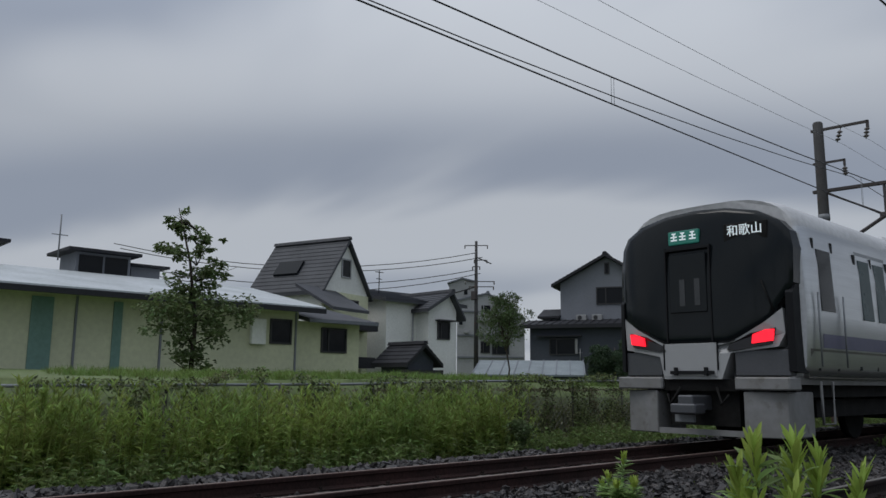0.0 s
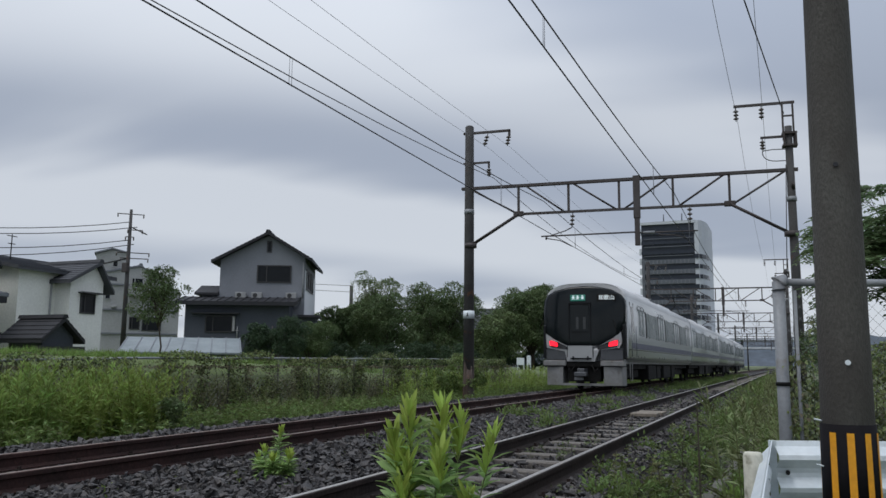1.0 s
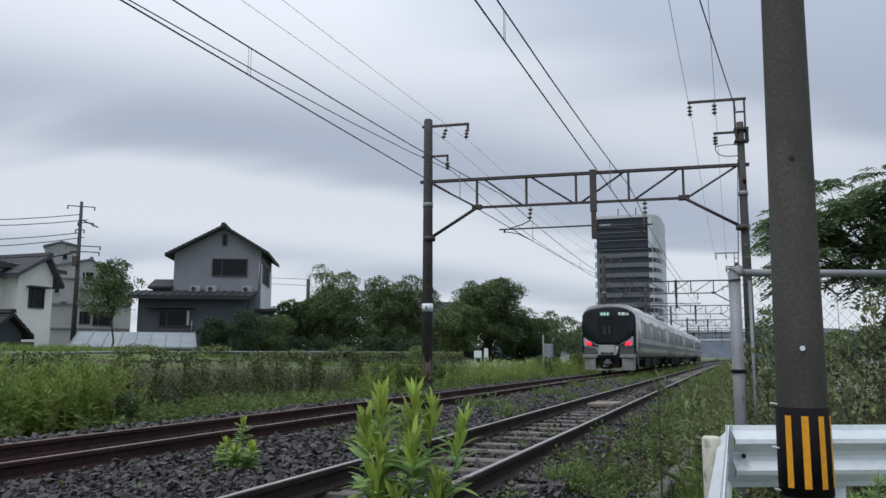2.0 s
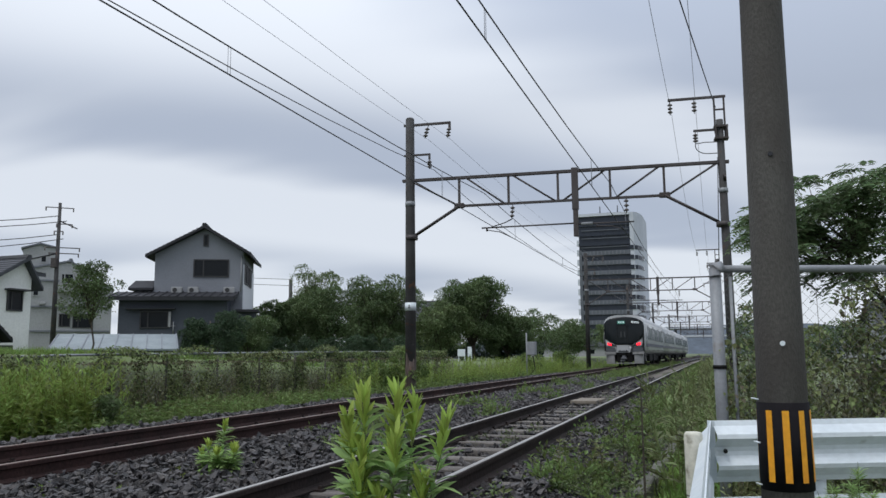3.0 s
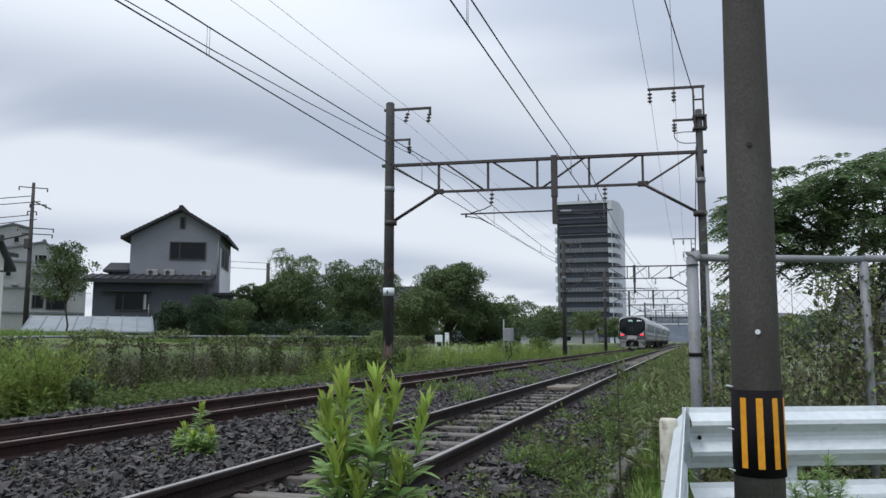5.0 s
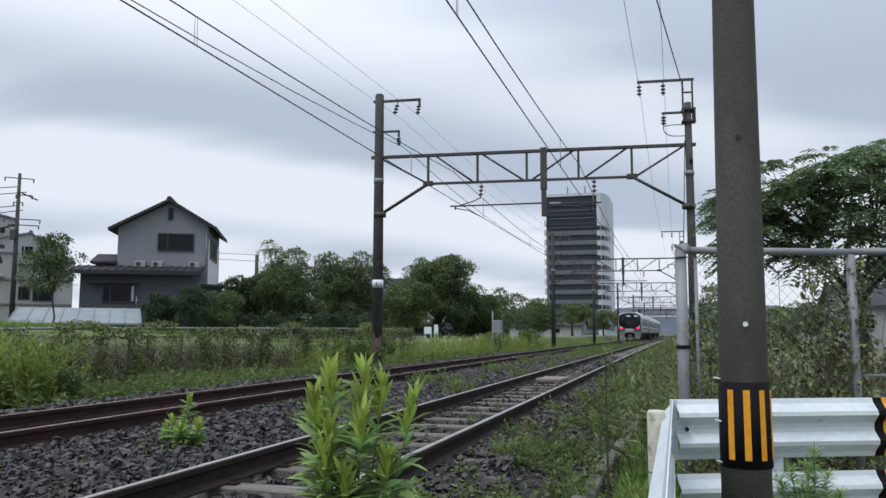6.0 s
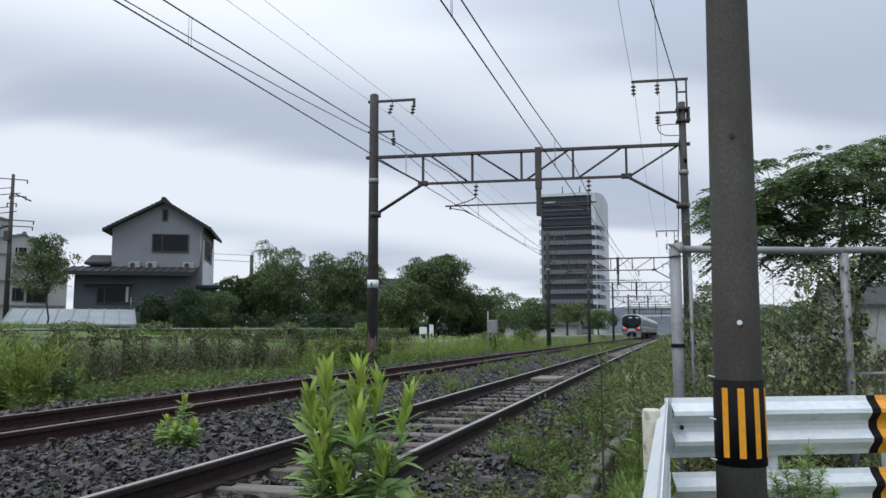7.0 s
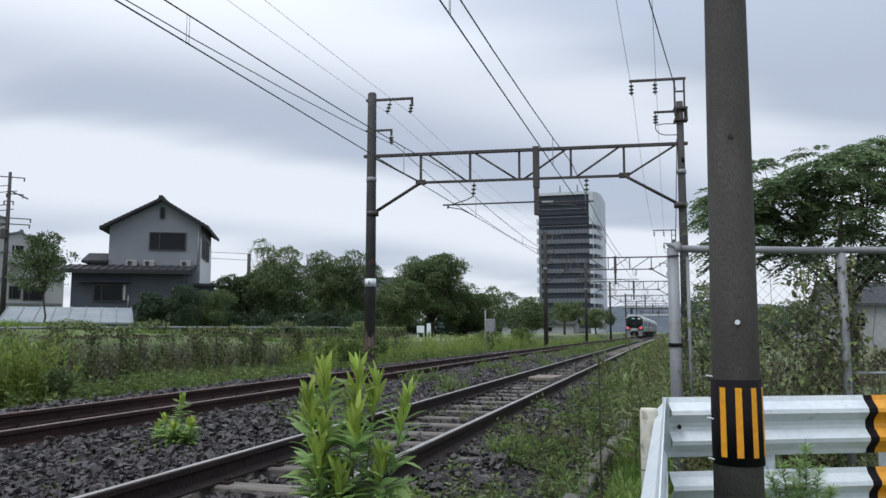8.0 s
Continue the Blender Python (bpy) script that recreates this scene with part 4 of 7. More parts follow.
        part("end_fin", prism_of([(-0.08, 1.08), (0.30, 1.05), (0.30, 2.3), (0.02, 2.28), (-0.08, 2.16)], "x", min(s * 1.34, s * 1.43), max(s * 1.34, s * 1.43)), M_TDARK, shell, "black rubber safety fin at the corner")
        lamp = part("lamp_housing", plate([(s * 0.50, 1.38), (s * 0.62, 1.37), (s * 1.14, 1.46), (s * 1.20, 1.68), (s * 0.86, 1.61), (s * 0.55, 1.46)], -0.075, 0.0), M_LAMPHOLE, white, "dark slanted lamp cluster")
        part("tail_light", plate([(s * 0.88, 1.465), (s * 1.16, 1.50), (s * 1.19, 1.66), (s * 1.08, 1.655), (s * 0.90, 1.59)], -0.095, -0.06), M_RED, white, "glowing red tail light")
        part("skirt", boxes((min(s * 0.70, s * 1.30), max(s * 0.70, s * 1.30), -0.05, 0.75, 0.17, 0.8), bevel=0.015), M_TGREY, train, "grey snowplough skirt plate")
        part("side_step", tubes(([(s * 1.42, 0.7, 0.95), (s * 1.42, 0.7, 0.35), (s * 1.42, 1.1, 0.35), (s * 1.42, 1.1, 0.95)], 0.018), sides=5), M_TGREY, train)
    for o in [o for o in train.children_recursive if o.type == "MESH" and o not in before]:
        for v in o.data.vertices:
            v.co.y += 0.2 * min(1.0, abs(v.co.x) / 1.45) ** 4
            v.co.x *= 0.98
    for s in (-1, 1):
        part("sill", boxes((min(s * 0.58, s * 1.37), max(s * 0.58, s * 1.37), -0.07, 0.3, 0.82, 1.0), bevel=0.02), M_TGREY, shell, "pale end sill")
    part("buffer_beam", boxes((-0.62, 0.62, 0.0, 0.2, 0.80, 0.97)), M_UNDER, shell)
    part("cross_bar", boxes((-0.69, 0.69, -0.02, 0.05, 0.17, 0.25)), M_TGREY, train, "pale bar between the skirt plates")
    part("coupler", boxes((-0.12, 0.12, -0.42, 0.3, 0.52, 0.74), (-0.2, 0.2, -0.5, -0.2, 0.48, 0.62), bevel=0.02), M_TLOW, train, "dark tight-lock coupler")
    for hose in ([(0.3, -0.05, 0.85), (0.42, -0.15, 0.62), (0.5, -0.08, 0.75)], [(-0.28, -0.05, 0.85), (-0.4, -0.15, 0.6), (-0.48, -0.08, 0.75)]):
        part("brake_hose", tubes((hose, 0.02), sides=6), M_UNDER, train)
    part("coupler_box", boxes((-0.55, 0.55, 0.12, 0.5, 0.3, 0.82)), M_UNDER, train)
    part("coupler_cover", boxes((-0.24, 0.06, -0.3, -0.25, 0.36, 0.46)), M_GALV, train)


def build_train():
    train = thing("commuter_train", "stainless steel commuter train, black end, red tail lights, blue stripe", "train")
    shell = car(train, 0.0, True)
    end_face(train, shell)
    for k in range(1, 4):
        car(train, k * (CAR + GAP), False)
        y = k * (CAR + GAP)
        part("gangway_bellows", boxes((-0.6, 0.6, y - GAP, y, 1.05, 3.2)), M_UNDER, train)
    # folded pantograph arms on the second car
    part("pantograph", tubes(([(-0.5, 24.0, 3.75), (0.0, 25.2, 4.6), (0.0, 24.2, 5.0)], 0.03), ([(-0.8, 24.2, 5.0), (0.8, 24.2, 5.0)], 0.03), ([(0.5, 24.0, 3.75), (0.0, 25.2, 4.6)], 0.03), sides=6), M_UNDER, train)
    return train


train = build_train()

# ---- houses and distance ----
def window(parent, face, a, b, z0, z1, at, frame_mat=None, split=True, hood=False):
    """A framed window on a wall that looks to -y ('s') or to +x ('e'); a, b along the wall."""
    frame_mat = frame_mat or M_FRAME
    def slab(u0, u1, v0, v1, out, deep):
        if face == "s":
            return (u0, u1, at - out, at - out + deep, v0, v1)
        return (at + out - deep, at + out, u0, u1, v0, v1)
    t = 0.07
    rows = [slab(a, b, z0, z0 + t, 0.06, 0.14), slab(a, b, z1 - t, z1, 0.06, 0.14), slab(a, a + t, z0 + t, z1 - t, 0.06, 0.14), slab(b - t, b, z0 + t, z1 - t, 0.06, 0.14)]
    if split:
        m = a + (b - a) * 0.28
        rows.append(slab(m - t / 2, m + t / 2, z0 + t, z1 - t, 0.05, 0.1))
    if hood:
        rows.append(slab(a - 0.15, b + 0.15, z1, z1 + 0.08, 0.4, 0.46))
    win = part("window", boxes(*rows), frame_mat, parent, "dark framed window")
    part("pane", boxes(slab(a + t, b - t, z0 + t, z1 - t, 0.02, 0.06)), M_GLASS_H, win)
    return win


def gable_house(name, label, x0, x1, y0, y1, z0, eave, ridge, along, wall, roof, over=0.45, shift=0.5, roof_thick=0.16, eave_b=None):
    """Walls with gables under a pitched roof whose ridge runs along x or y. eave_b: another height for the far eave."""
    ob = thing(name, label, "house")
    eb = eave if eave_b is None else eave_b
    if along == "y":
        m = x0 + (x1 - x0) * shift
        part("wall", prism_of([(x0, z0), (x1, z0), (x1, eb), (m, ridge), (x0, eave)], "y", y0, y1), wall, ob)
        lo, hi, axis, ends = (x0, eave), (x1, eb), "y", (y0 - over, y1 + over)
    else:
        m = y0 + (y1 - y0) * shift
        part("wall", prism_of([(y0, z0), (y1, z0), (y1, eb), (m, ridge), (y0, eave)], "x", x0, x1), wall, ob)
        lo, hi, axis, ends = (y0, eave), (y1, eb), "x", (x0 - over, x1 + over)
    for (u, e) in (lo, hi):
        out = over if u > m else -over
        slope = (ridge - e) / (m - u)
        edge = (u + out, e + slope * out)
        slab = [(m, ridge + 0.02), edge, (edge[0], edge[1] + roof_thick), (m, ridge + 0.02 + roof_thick)]
        side = part("roof", prism_of(slab, axis, *ends), roof, ob, "pitched tiled roof")
        # tile courses, each a step in the slope
        n = max(3, int(math.hypot(m - edge[0], ridge - edge[1]) / 0.27))
        bm = bmesh.new()
        for k in range(n):
            f0, f1 = k / n, (k + 1) / n
            p0 = (m + (edge[0] - m) * f0, ridge + 0.02 + roof_thick + (edge[1] - ridge - 0.02) * f0)
            p1 = (m + (edge[0] - m) * f1, ridge + 0.02 + roof_thick + (edge[1] - ridge - 0.02) * f1)
            prism(bm, [(p0[0], p0[1] - 0.02), (p1[0], p1[1] - 0.02), (p1[0], p1[1] + 0.05), (p0[0], p0[1] + 0.010)], axis, ends[0] + 0.02, ends[1] - 0.02)
        part("tile_course", bm, roof, side)
    cap = [(m - 0.16, ridge + roof_thick), (m + 0.16, ridge + roof_thick), (m + 0.1, ridge + roof_thick + 0.16), (m - 0.1, ridge + roof_thick + 0.16)]
    part("ridge_cap", prism_of(cap, axis, *ends), roof, ob)
    return ob


def grey_house():
    at = pose(-27.48, 43.01, 0, 0, 0, 26)
    ob = gable_house("grey_house", "two-storey light grey house with dark gable roof and slate annex", -3.05, 2.3, 0.0, 6.5, 0.6, 7.3, 8.9, "y", M_GREYWALL, M_ROOFDARK, over=0.5, shift=0.56, eave_b=7.5)
    ob.matrix_basis = at
    part("side_wall_panel", boxes((2.31, 2.34, 0.1, 6.4, 3.2, 6.7)), M_WHITESIDE, ob, "pale side wall")
    window(ob, "s", -0.72, 1.45, 5.86, 6.98, 0.0)
    window(ob, "s", -0.16, 0.16, 7.8, 8.55, 0.0, split=False)
    for a in (0.5, 1.9, 3.4):
        window(ob, "e", a, a + 1.1, 5.5, 6.8, 2.34)
    # front annex with a shallow metal roof
    part("annex_wall", boxes((-4.7, 1.6, -1.6, 0.0, 0.6, 4.3)), M_DARKWALL, ob, "slate grey annex")
    roof = part("annex_roof", prism_of([(-2.1, 4.3), (0.0, 4.78), (0.0, 4.92), (-2.1, 4.5)], "x", -5.2, 2.1), M_ROOFDARK, ob, "dark ribbed metal roof of the annex")
    for k in range(16):
        x = -5.15 + k * 0.48
        part("roof_rib", prism_of([(-2.1, 4.5), (0.0, 4.92), (0.0, 4.97), (-2.1, 4.55)], "x", x, x + 0.06), M_ROOFDARK, roof)
    part("annex_fascia", boxes((-5.2, 2.1, -2.13, -2.09, 4.26, 4.5)), M_ROOFDARK, ob)
    window(ob, "s", -3.45, -1.78, 2.62, 3.66, -1.6)
    part("window_shutter", boxes((-1.78, -1.65, -1.75, -1.6, 2.7, 3.6)), M_AC, ob, "white window edge")
    part("annex_roof", prism_of([(-0.4, 5.15), (1.4, 5.75), (3.2, 5.15), (3.2, 5.02), (-0.4, 5.02)], "x", -4.5, -3.05), M_ROOFDARK, ob, "small dark side roof")
    part("annex_wall", boxes((-4.2, -3.06, 0.0, 2.8, 0.6, 5.02)), M_GREYWALL, ob)
    part("undercroft", boxes((1.61, 3.2, -1.2, 0.0, 0.6, 3.6)), M_DARKWALL, ob)
    part("carport_roof", boxes((2.1, 3.4, -1.6, 0.3, 3.6, 3.75)), M_ROOFDARK, ob)
    for x in (-1.95, -0.95, 1.2):
        unit_ = part("air_conditioner", boxes((x, x + 0.66, -0.5, -0.15, 4.83, 5.2), bevel=0.03), M_AC, ob, "white outdoor air conditioning unit")
        part("fan_grille", tubes(([(x + 0.24, -0.515, 5.01), (x + 0.24, -0.49, 5.01)], 0.14), sides=16), M_FRAME, unit_, "dark round fan grille")
    part("downpipe", tubes(([(2.2, -0.06, 4.9), (2.2, -0.06, 7.2)], 0.035), sides=8), M_FRAME_PALE, ob)
    part("wall_pipe", tubes(([(-1.5, -1.66, 2.2), (-1.5, -1.66, 3.0)], 0.03), ([(-1.62, -1.66, 2.75), (-1.38, -1.66, 2.75)], 0.02), sides=6), M_FRAME_PALE, ob)
    part("rain_shutter", boxes((-4.2, -1.4, -1.95, -1.6, 3.74, 3.82)), M_ROOFDARK, ob, "dark hood over the annex window")
    return ob


def shed():
    ob = thing("greenhouse_shed", "low shed with pale ribbed sheet roof behind the fence", "shed", at=pose(-23.1, 31.2, 0, 0, 0, 38))
    roof = part("roof", prism_of([(0.0, 1.2), (4.0, 2.0), (4.0, 2.08), (0.0, 1.28)], "x", -3.5, 2.1), M_SHED, ob, "pale ribbed sheet roof")
    for k in range(9):
        x = -3.5 + k * 0.69
        part("roof_rib", prism_of([(0.0, 1.28), (4.0, 2.08), (4.0, 2.12), (0.0, 1.32)], "x", x, x + 0.05), M_GREYWALL, roof)
    part("wall", boxes((-3.3, 1.9, 0.25, 3.8, 0.3, 1.2)), M_DARKWALL, ob)
    for x in (-3.4, -0.7, 2.0):
        part("post", boxes((x - 0.05, x + 0.05, 0.0, 0.1, 0.3, 1.22)), M_GALV, ob)


def low_yellow_building():
    ob = thing("low_building", "long low pale yellow building with pale metal roof and teal patches", "building")
    part("wall", boxes((-33.0, -24.0, -14.0, 17.7, 0.4, 3.62)), M_CREAM, ob, "pale yellow plastered wall")
    part("wall", boxes((-31.0, -24.2, 17.7, 20.8, 0.4, 3.2)), M_CREAM, ob, "pale yellow plastered wall of the extension")
    part("roof", prism_of([(-22.9, 3.5), (-28.5, 4.7), (-34.0, 3.5), (-34.0, 3.64), (-28.5, 4.85), (-22.9, 3.66)], "y", -14.5, 18.2), M_ROOFPALE, ob, "pale metal roof")
    part("fascia", boxes((-22.95, -22.85, -14.5, 18.2, 3.42, 3.6)), M_ROOFDARK, ob)
    part("roof", prism_of([(-23.3, 3.1), (-31.0, 4.7), (-31.0, 4.85), (-23.3, 3.25)], "y", 17.75, 21.1), M_ROOFTILE, ob, "grey roof of the extension")
    part("fascia", boxes((-23.34, -23.28, 17.75, 21.1, 3.12, 3.24)), M_TOWER_FIN, ob)
    for a, b in ((8.1, 8.75), (10.6, 10.9)):
        part("wall_patch", boxes((-23.99, -23.96, a, b, 0.6, 3.4)), M_TEAL, ob, "faded teal strip on the wall")
    for a in (6.0, 9.4, 12.2, 17.55):
        part("wall_joint", boxes((-24.0, -23.95, a, a + 0.07, 0.5, 3.5)), M_GREYWALL, ob)
    window(ob, "e", 16.45, 17.4, 2.25, 3.2, -24.0, split=False)
    part("shutter_box", boxes((-23.99, -23.8, 15.6, 16.2, 2.2, 3.15), bevel=0.02), M_WHITEWALL, ob, "pale shutter box beside the window")
    window(ob, "e", 18.9, 20.15, 2.0, 3.0, -24.2)
    # roof lantern with dark openings
    lantern = part("roof_lantern", boxes((-31.0, -29.2, 11.0, 13.1, 4.2, 5.7)), M_GREYWALL, ob, "grey roof lantern")
    for a, b in ((11.12, 12.0), (12.1, 12.98)):
        part("lantern_opening", boxes((-29.2, -29.15, a, b, 4.75, 5.6)), M_GLASS_H, lantern)
    part("lantern_roof", boxes((-31.4, -28.8, 10.6, 13.4, 5.7, 5.82)), M_ROOFDARK, lantern)
    second = part("roof_lantern", boxes((-31.5, -29.6, 13.3, 14.5, 4.2, 5.4)), M_GREYWALL, ob, "grey roof lantern")
    part("lantern_roof", boxes((-31.8, -29.3, 13.2, 14.8, 5.4, 5.5)), M_ROOFDARK, second)
    third = part("roof_lantern", boxes((-31.0, -29.2, 6.4, 8.2, 4.2, 5.7)), M_GREYWALL, ob, "grey roof lantern")
    part("lantern_roof", boxes((-31.4, -28.8, 5.8, 8.6, 5.7, 5.82)), M_ROOFDARK, third)
    part("antenna", tubes(([(-30.0, 10.6, 5.4), (-30.0, 10.6, 7.2)], 0.03), ([(-30.0, 10.3, 6.4), (-30.0, 10.9, 6.4)], 0.02), sides=5), M_GALV, ob, "thin roof antenna")
    part("water_tank", tubes(([(-36.5, 14.8, 4.4), (-36.5, 14.8, 6.4), (-36.5, 14.8, 6.7)], [1.3, 1.3, 0.7]), sides=18), M_ROOFPALE, ob, "rounded grey roof tank")
    return ob


def left_houses():
    ob = gable_house("steep_roof_house", "house with steep grey tiled roof and cream gable", -35.6, -31.0, 23.1, 26.9, 0.9, 5.3, 7.85, "x", M_WHITEWALL, M_ROOFTILE, over=0.25)
    ob.matrix_basis = Matrix.Translation((-31.0, 25.0, 0)) @ pose(0, 0, 0.15, 0, 0, 17) @ Matrix.Translation((31.0, -25.0, 0))
    part("lower_wall", boxes((-35.4, -30.9, 23.15, 26.9, 0.9, 5.2)), M_CREAM, ob, "yellow lower storey")
    part("roof_window", prism_of([(23.55, 6.12), (24.1, 6.86), (24.02, 6.95), (23.47, 6.21)], "x", -34.6, -33.0), M_GLASS_H, ob)
    window(ob, "e", 24.6, 25.4, 6.0, 7.0, -31.0, M_FRAME_PALE, split=False)
    window(ob, "e", 25.0, 26.0, 4.3, 4.9, -30.9, split=False)
    part("balcony", boxes((-30.88, -30.0, 24.9, 26.6, 3.3, 3.8)), M_ROOFDARK, ob, "dark balcony box")
    part("roof", prism_of([(-28.9, 4.0), (-31.2, 5.2), (-31.2, 5.35), (-28.9, 4.15)], "y", 21.3, 24.2), M_ROOFTILE, ob, "low front roof")
    part("awning", boxes((-30.85, -30.0, 24.9, 26.4, 1.4, 1.95)), M_ROOFDARK, ob)
    ob = gable_house("white_house", "white rendered house with grey roof", -39.0, -31.0, 27.75, 33.0, 0.9, 5.0, 5.95, "y", M_WHITEWALL, M_ROOFTILE, over=0.45, shift=0.5, eave_b=5.2)
    part("downpipe", tubes(([(-30.95, 29.6, 1.0), (-30.95, 29.6, 4.9)], 0.05), sides=8), M_FRAME_PALE, ob)
    part("antenna", tubes(([(-34.0, 29.6, 5.9), (-34.0, 29.6, 7.3)], 0.03), ([(-34.0, 29.3, 7.2), (-34.0, 29.9, 7.2)], 0.025), ([(-34.0, 29.4, 6.8), (-34.0, 29.8, 6.8)], 0.025), sides=5), M_WIRE, ob, "thin roof antenna")
    ob = gable_house("white_house", "white rendered gabled house wing with dark eaves", -34.0, -30.0, 29.9, 32.0, 0.9, 4.85, 5.7, "x", M_WHITEWALL, M_ROOFTILE, over=0.4, shift=0.72, eave_b=4.85)
    window(ob, "e", 30.55, 31.5, 3.2, 4.2, -30.0, hood=True)
    ob = gable_house("garden_shed", "small dark gabled garden shed", -28.3, -26.3, 25.3, 26.9, 0.9, 1.85, 2.5, "x", M_DARKWALL, M_ROOFDARK, over=0.35)
    part("base_shelf", boxes((-26.28, -26.0, 24.9, 27.3, 0.9, 1.45)), M_FRAME, ob, "dark clutter along its foot")
    # pale block of flats behind the pole, turned towards the railway
    ob = gable_house("apartment_house", "pale grey three-storey block with sloping roof and windows", 0.0, 5.7, 0.0, 7.0, 0.6, 7.7, 8.3, "y", M_PALEWALL, M_TOWER_FIN, over=0.12, shift=0.46, roof_thick=0.1, eave_b=6.2)
    ob.matrix_basis = pose(-46.3, 47.9, 0, 0, 0, 43)
    stair = part("stair_tower", prism_of([(-0.7, 7.4), (1.5, 7.4), (1.5, 9.35), (0.45, 9.6), (-0.7, 9.2)], "y", 0.3, 2.8), M_PALEWALL, ob)
    part("tower_cap", prism_of([(-0.85, 9.2), (0.45, 9.62), (1.65, 9.35), (1.65, 9.45), (0.45, 9.74), (-0.85, 9.32)], "y", 0.15, 2.95), M_TOWER_FIN, stair)
    window(ob, "s", 0.5, 0.95, 8.2, 8.75, 0.3, M_FRAME_PALE, split=False)
    window(ob, "s", 0.1, 0.55, 5.6, 6.3, 0.0, M_FRAME_PALE, split=False)
    window(ob, "s", 2.0, 2.9, 6.6, 7.4, 0.0, M_FRAME_PALE)
    window(ob, "s", 2.0, 2.8, 3.3, 4.3, 0.0)
    window(ob, "s", 2.95, 4.4, 3.2, 4.3, 0.0)
    window(ob, "s", 3.4, 4.3, 5.4, 6.3, 0.0, M_FRAME_PALE)
    for x0, x1, z in ((0.0, 1.9, 6.75), (0.0, 5.6, 4.75), (0.0, 5.6, 2.9)):
        part("wall_band", boxes((x0, x1, -0.12, 0.01, z, z + 0.12)), M_TOWER_FIN, ob, "grey string course")
    part("balcony", boxes((1.8, 3.0, -0.8, 0.0, 5.95, 6.55)), M_PALEWALL, ob, "small balcony")
    for x in (0.6, 3.1):
        part("wall_vent", boxes((x, x + 0.4, -0.3, 0.0, 4.95, 5.15), bevel=0.03), M_AC, ob, "white hood vent")
    # utility pole with wires
    pole = thing("utility_pole", "dark utility pole with crossarms and wires", "utility pole")
    px, py = -34.9, 38.6
    part("mast", tubes(([(px, py, 0.7), (px, py, 10.3)], [0.17, 0.09]), sides=10), M_POLE_DARK, pole)
    along = Vector((0.72, 0.69, 0.0))
    for z, w, mid in ((10.0, 0.8, 0.0), (9.0, 0.45, 0.3), (8.55, 0.25, 0.0), (7.55, 1.0, 0.25), (7.2, 0.85, 0.35)):
        c = Vector((px, py, z)) + along * mid
        part("crossarm", tubes(([c - along * w, c + along * w], 0.032), sides=6), M_STEEL, pole)
        for u in (-0.95, 0.95):
            foot = c + along * (w * u)
            part("insulator", tubes(([foot, foot + Vector((0, 0, -0.22))], [0.045, 0.035]), sides=6), M_INSUL, pole)
    part("brace", tubes(([(px, py, 9.2), (px + 0.75, py + 0.7, 8.75)], 0.04), sides=5), M_STEEL, pole)
    part("junction_box", boxes((px - 0.22, px + 0.22, py - 0.3, py - 0.1, 6.3, 6.9), bevel=0.03), M_STEEL, pole)
    for z, drop, out in ((9.5, 0.75, 0.0), (9.2, 0.75, 0.3), (8.35, 0.75, 0.0), (8.1, 0.85, 0.2)):
        bm = bmesh.new()
        tube(bm, [(px + out - 11.0 * f, py + out - 20.0 * f, z - drop * 7.0 * f * (1 - f * 0.9)) for f in (k / 12 for k in range(13))], 0.024, 4)
        part("cable", bm, M_WIRE, pole)
    bm = bmesh.new()
    tube(bm, [(px - 7.0 * f, py - 8.0 * f, 7.2 - 3.4 * f + 1.6 * f * f) for f in (k / 8 for k in range(9))], 0.045, 5)
    part("cable", bm, M_WIRE, pole, "thick drooping service cable")
    pole = thing("utility_pole", "short dark pole top above the trees with wires", "utility pole")
    part("mast", tubes(([(-28.7, 56.0, 0.5), (-28.7, 56.0, 6.9)], 0.14), sides=10), M_POLE_DARK, pole)
    for z in (7.2, 6.7):
        part("cable", tubes(([(-28.7, 56.0, z - 0.3), (-34.0, 58.0, z + 0.2)], 0.018), sides=4), M_WIRE, pole)


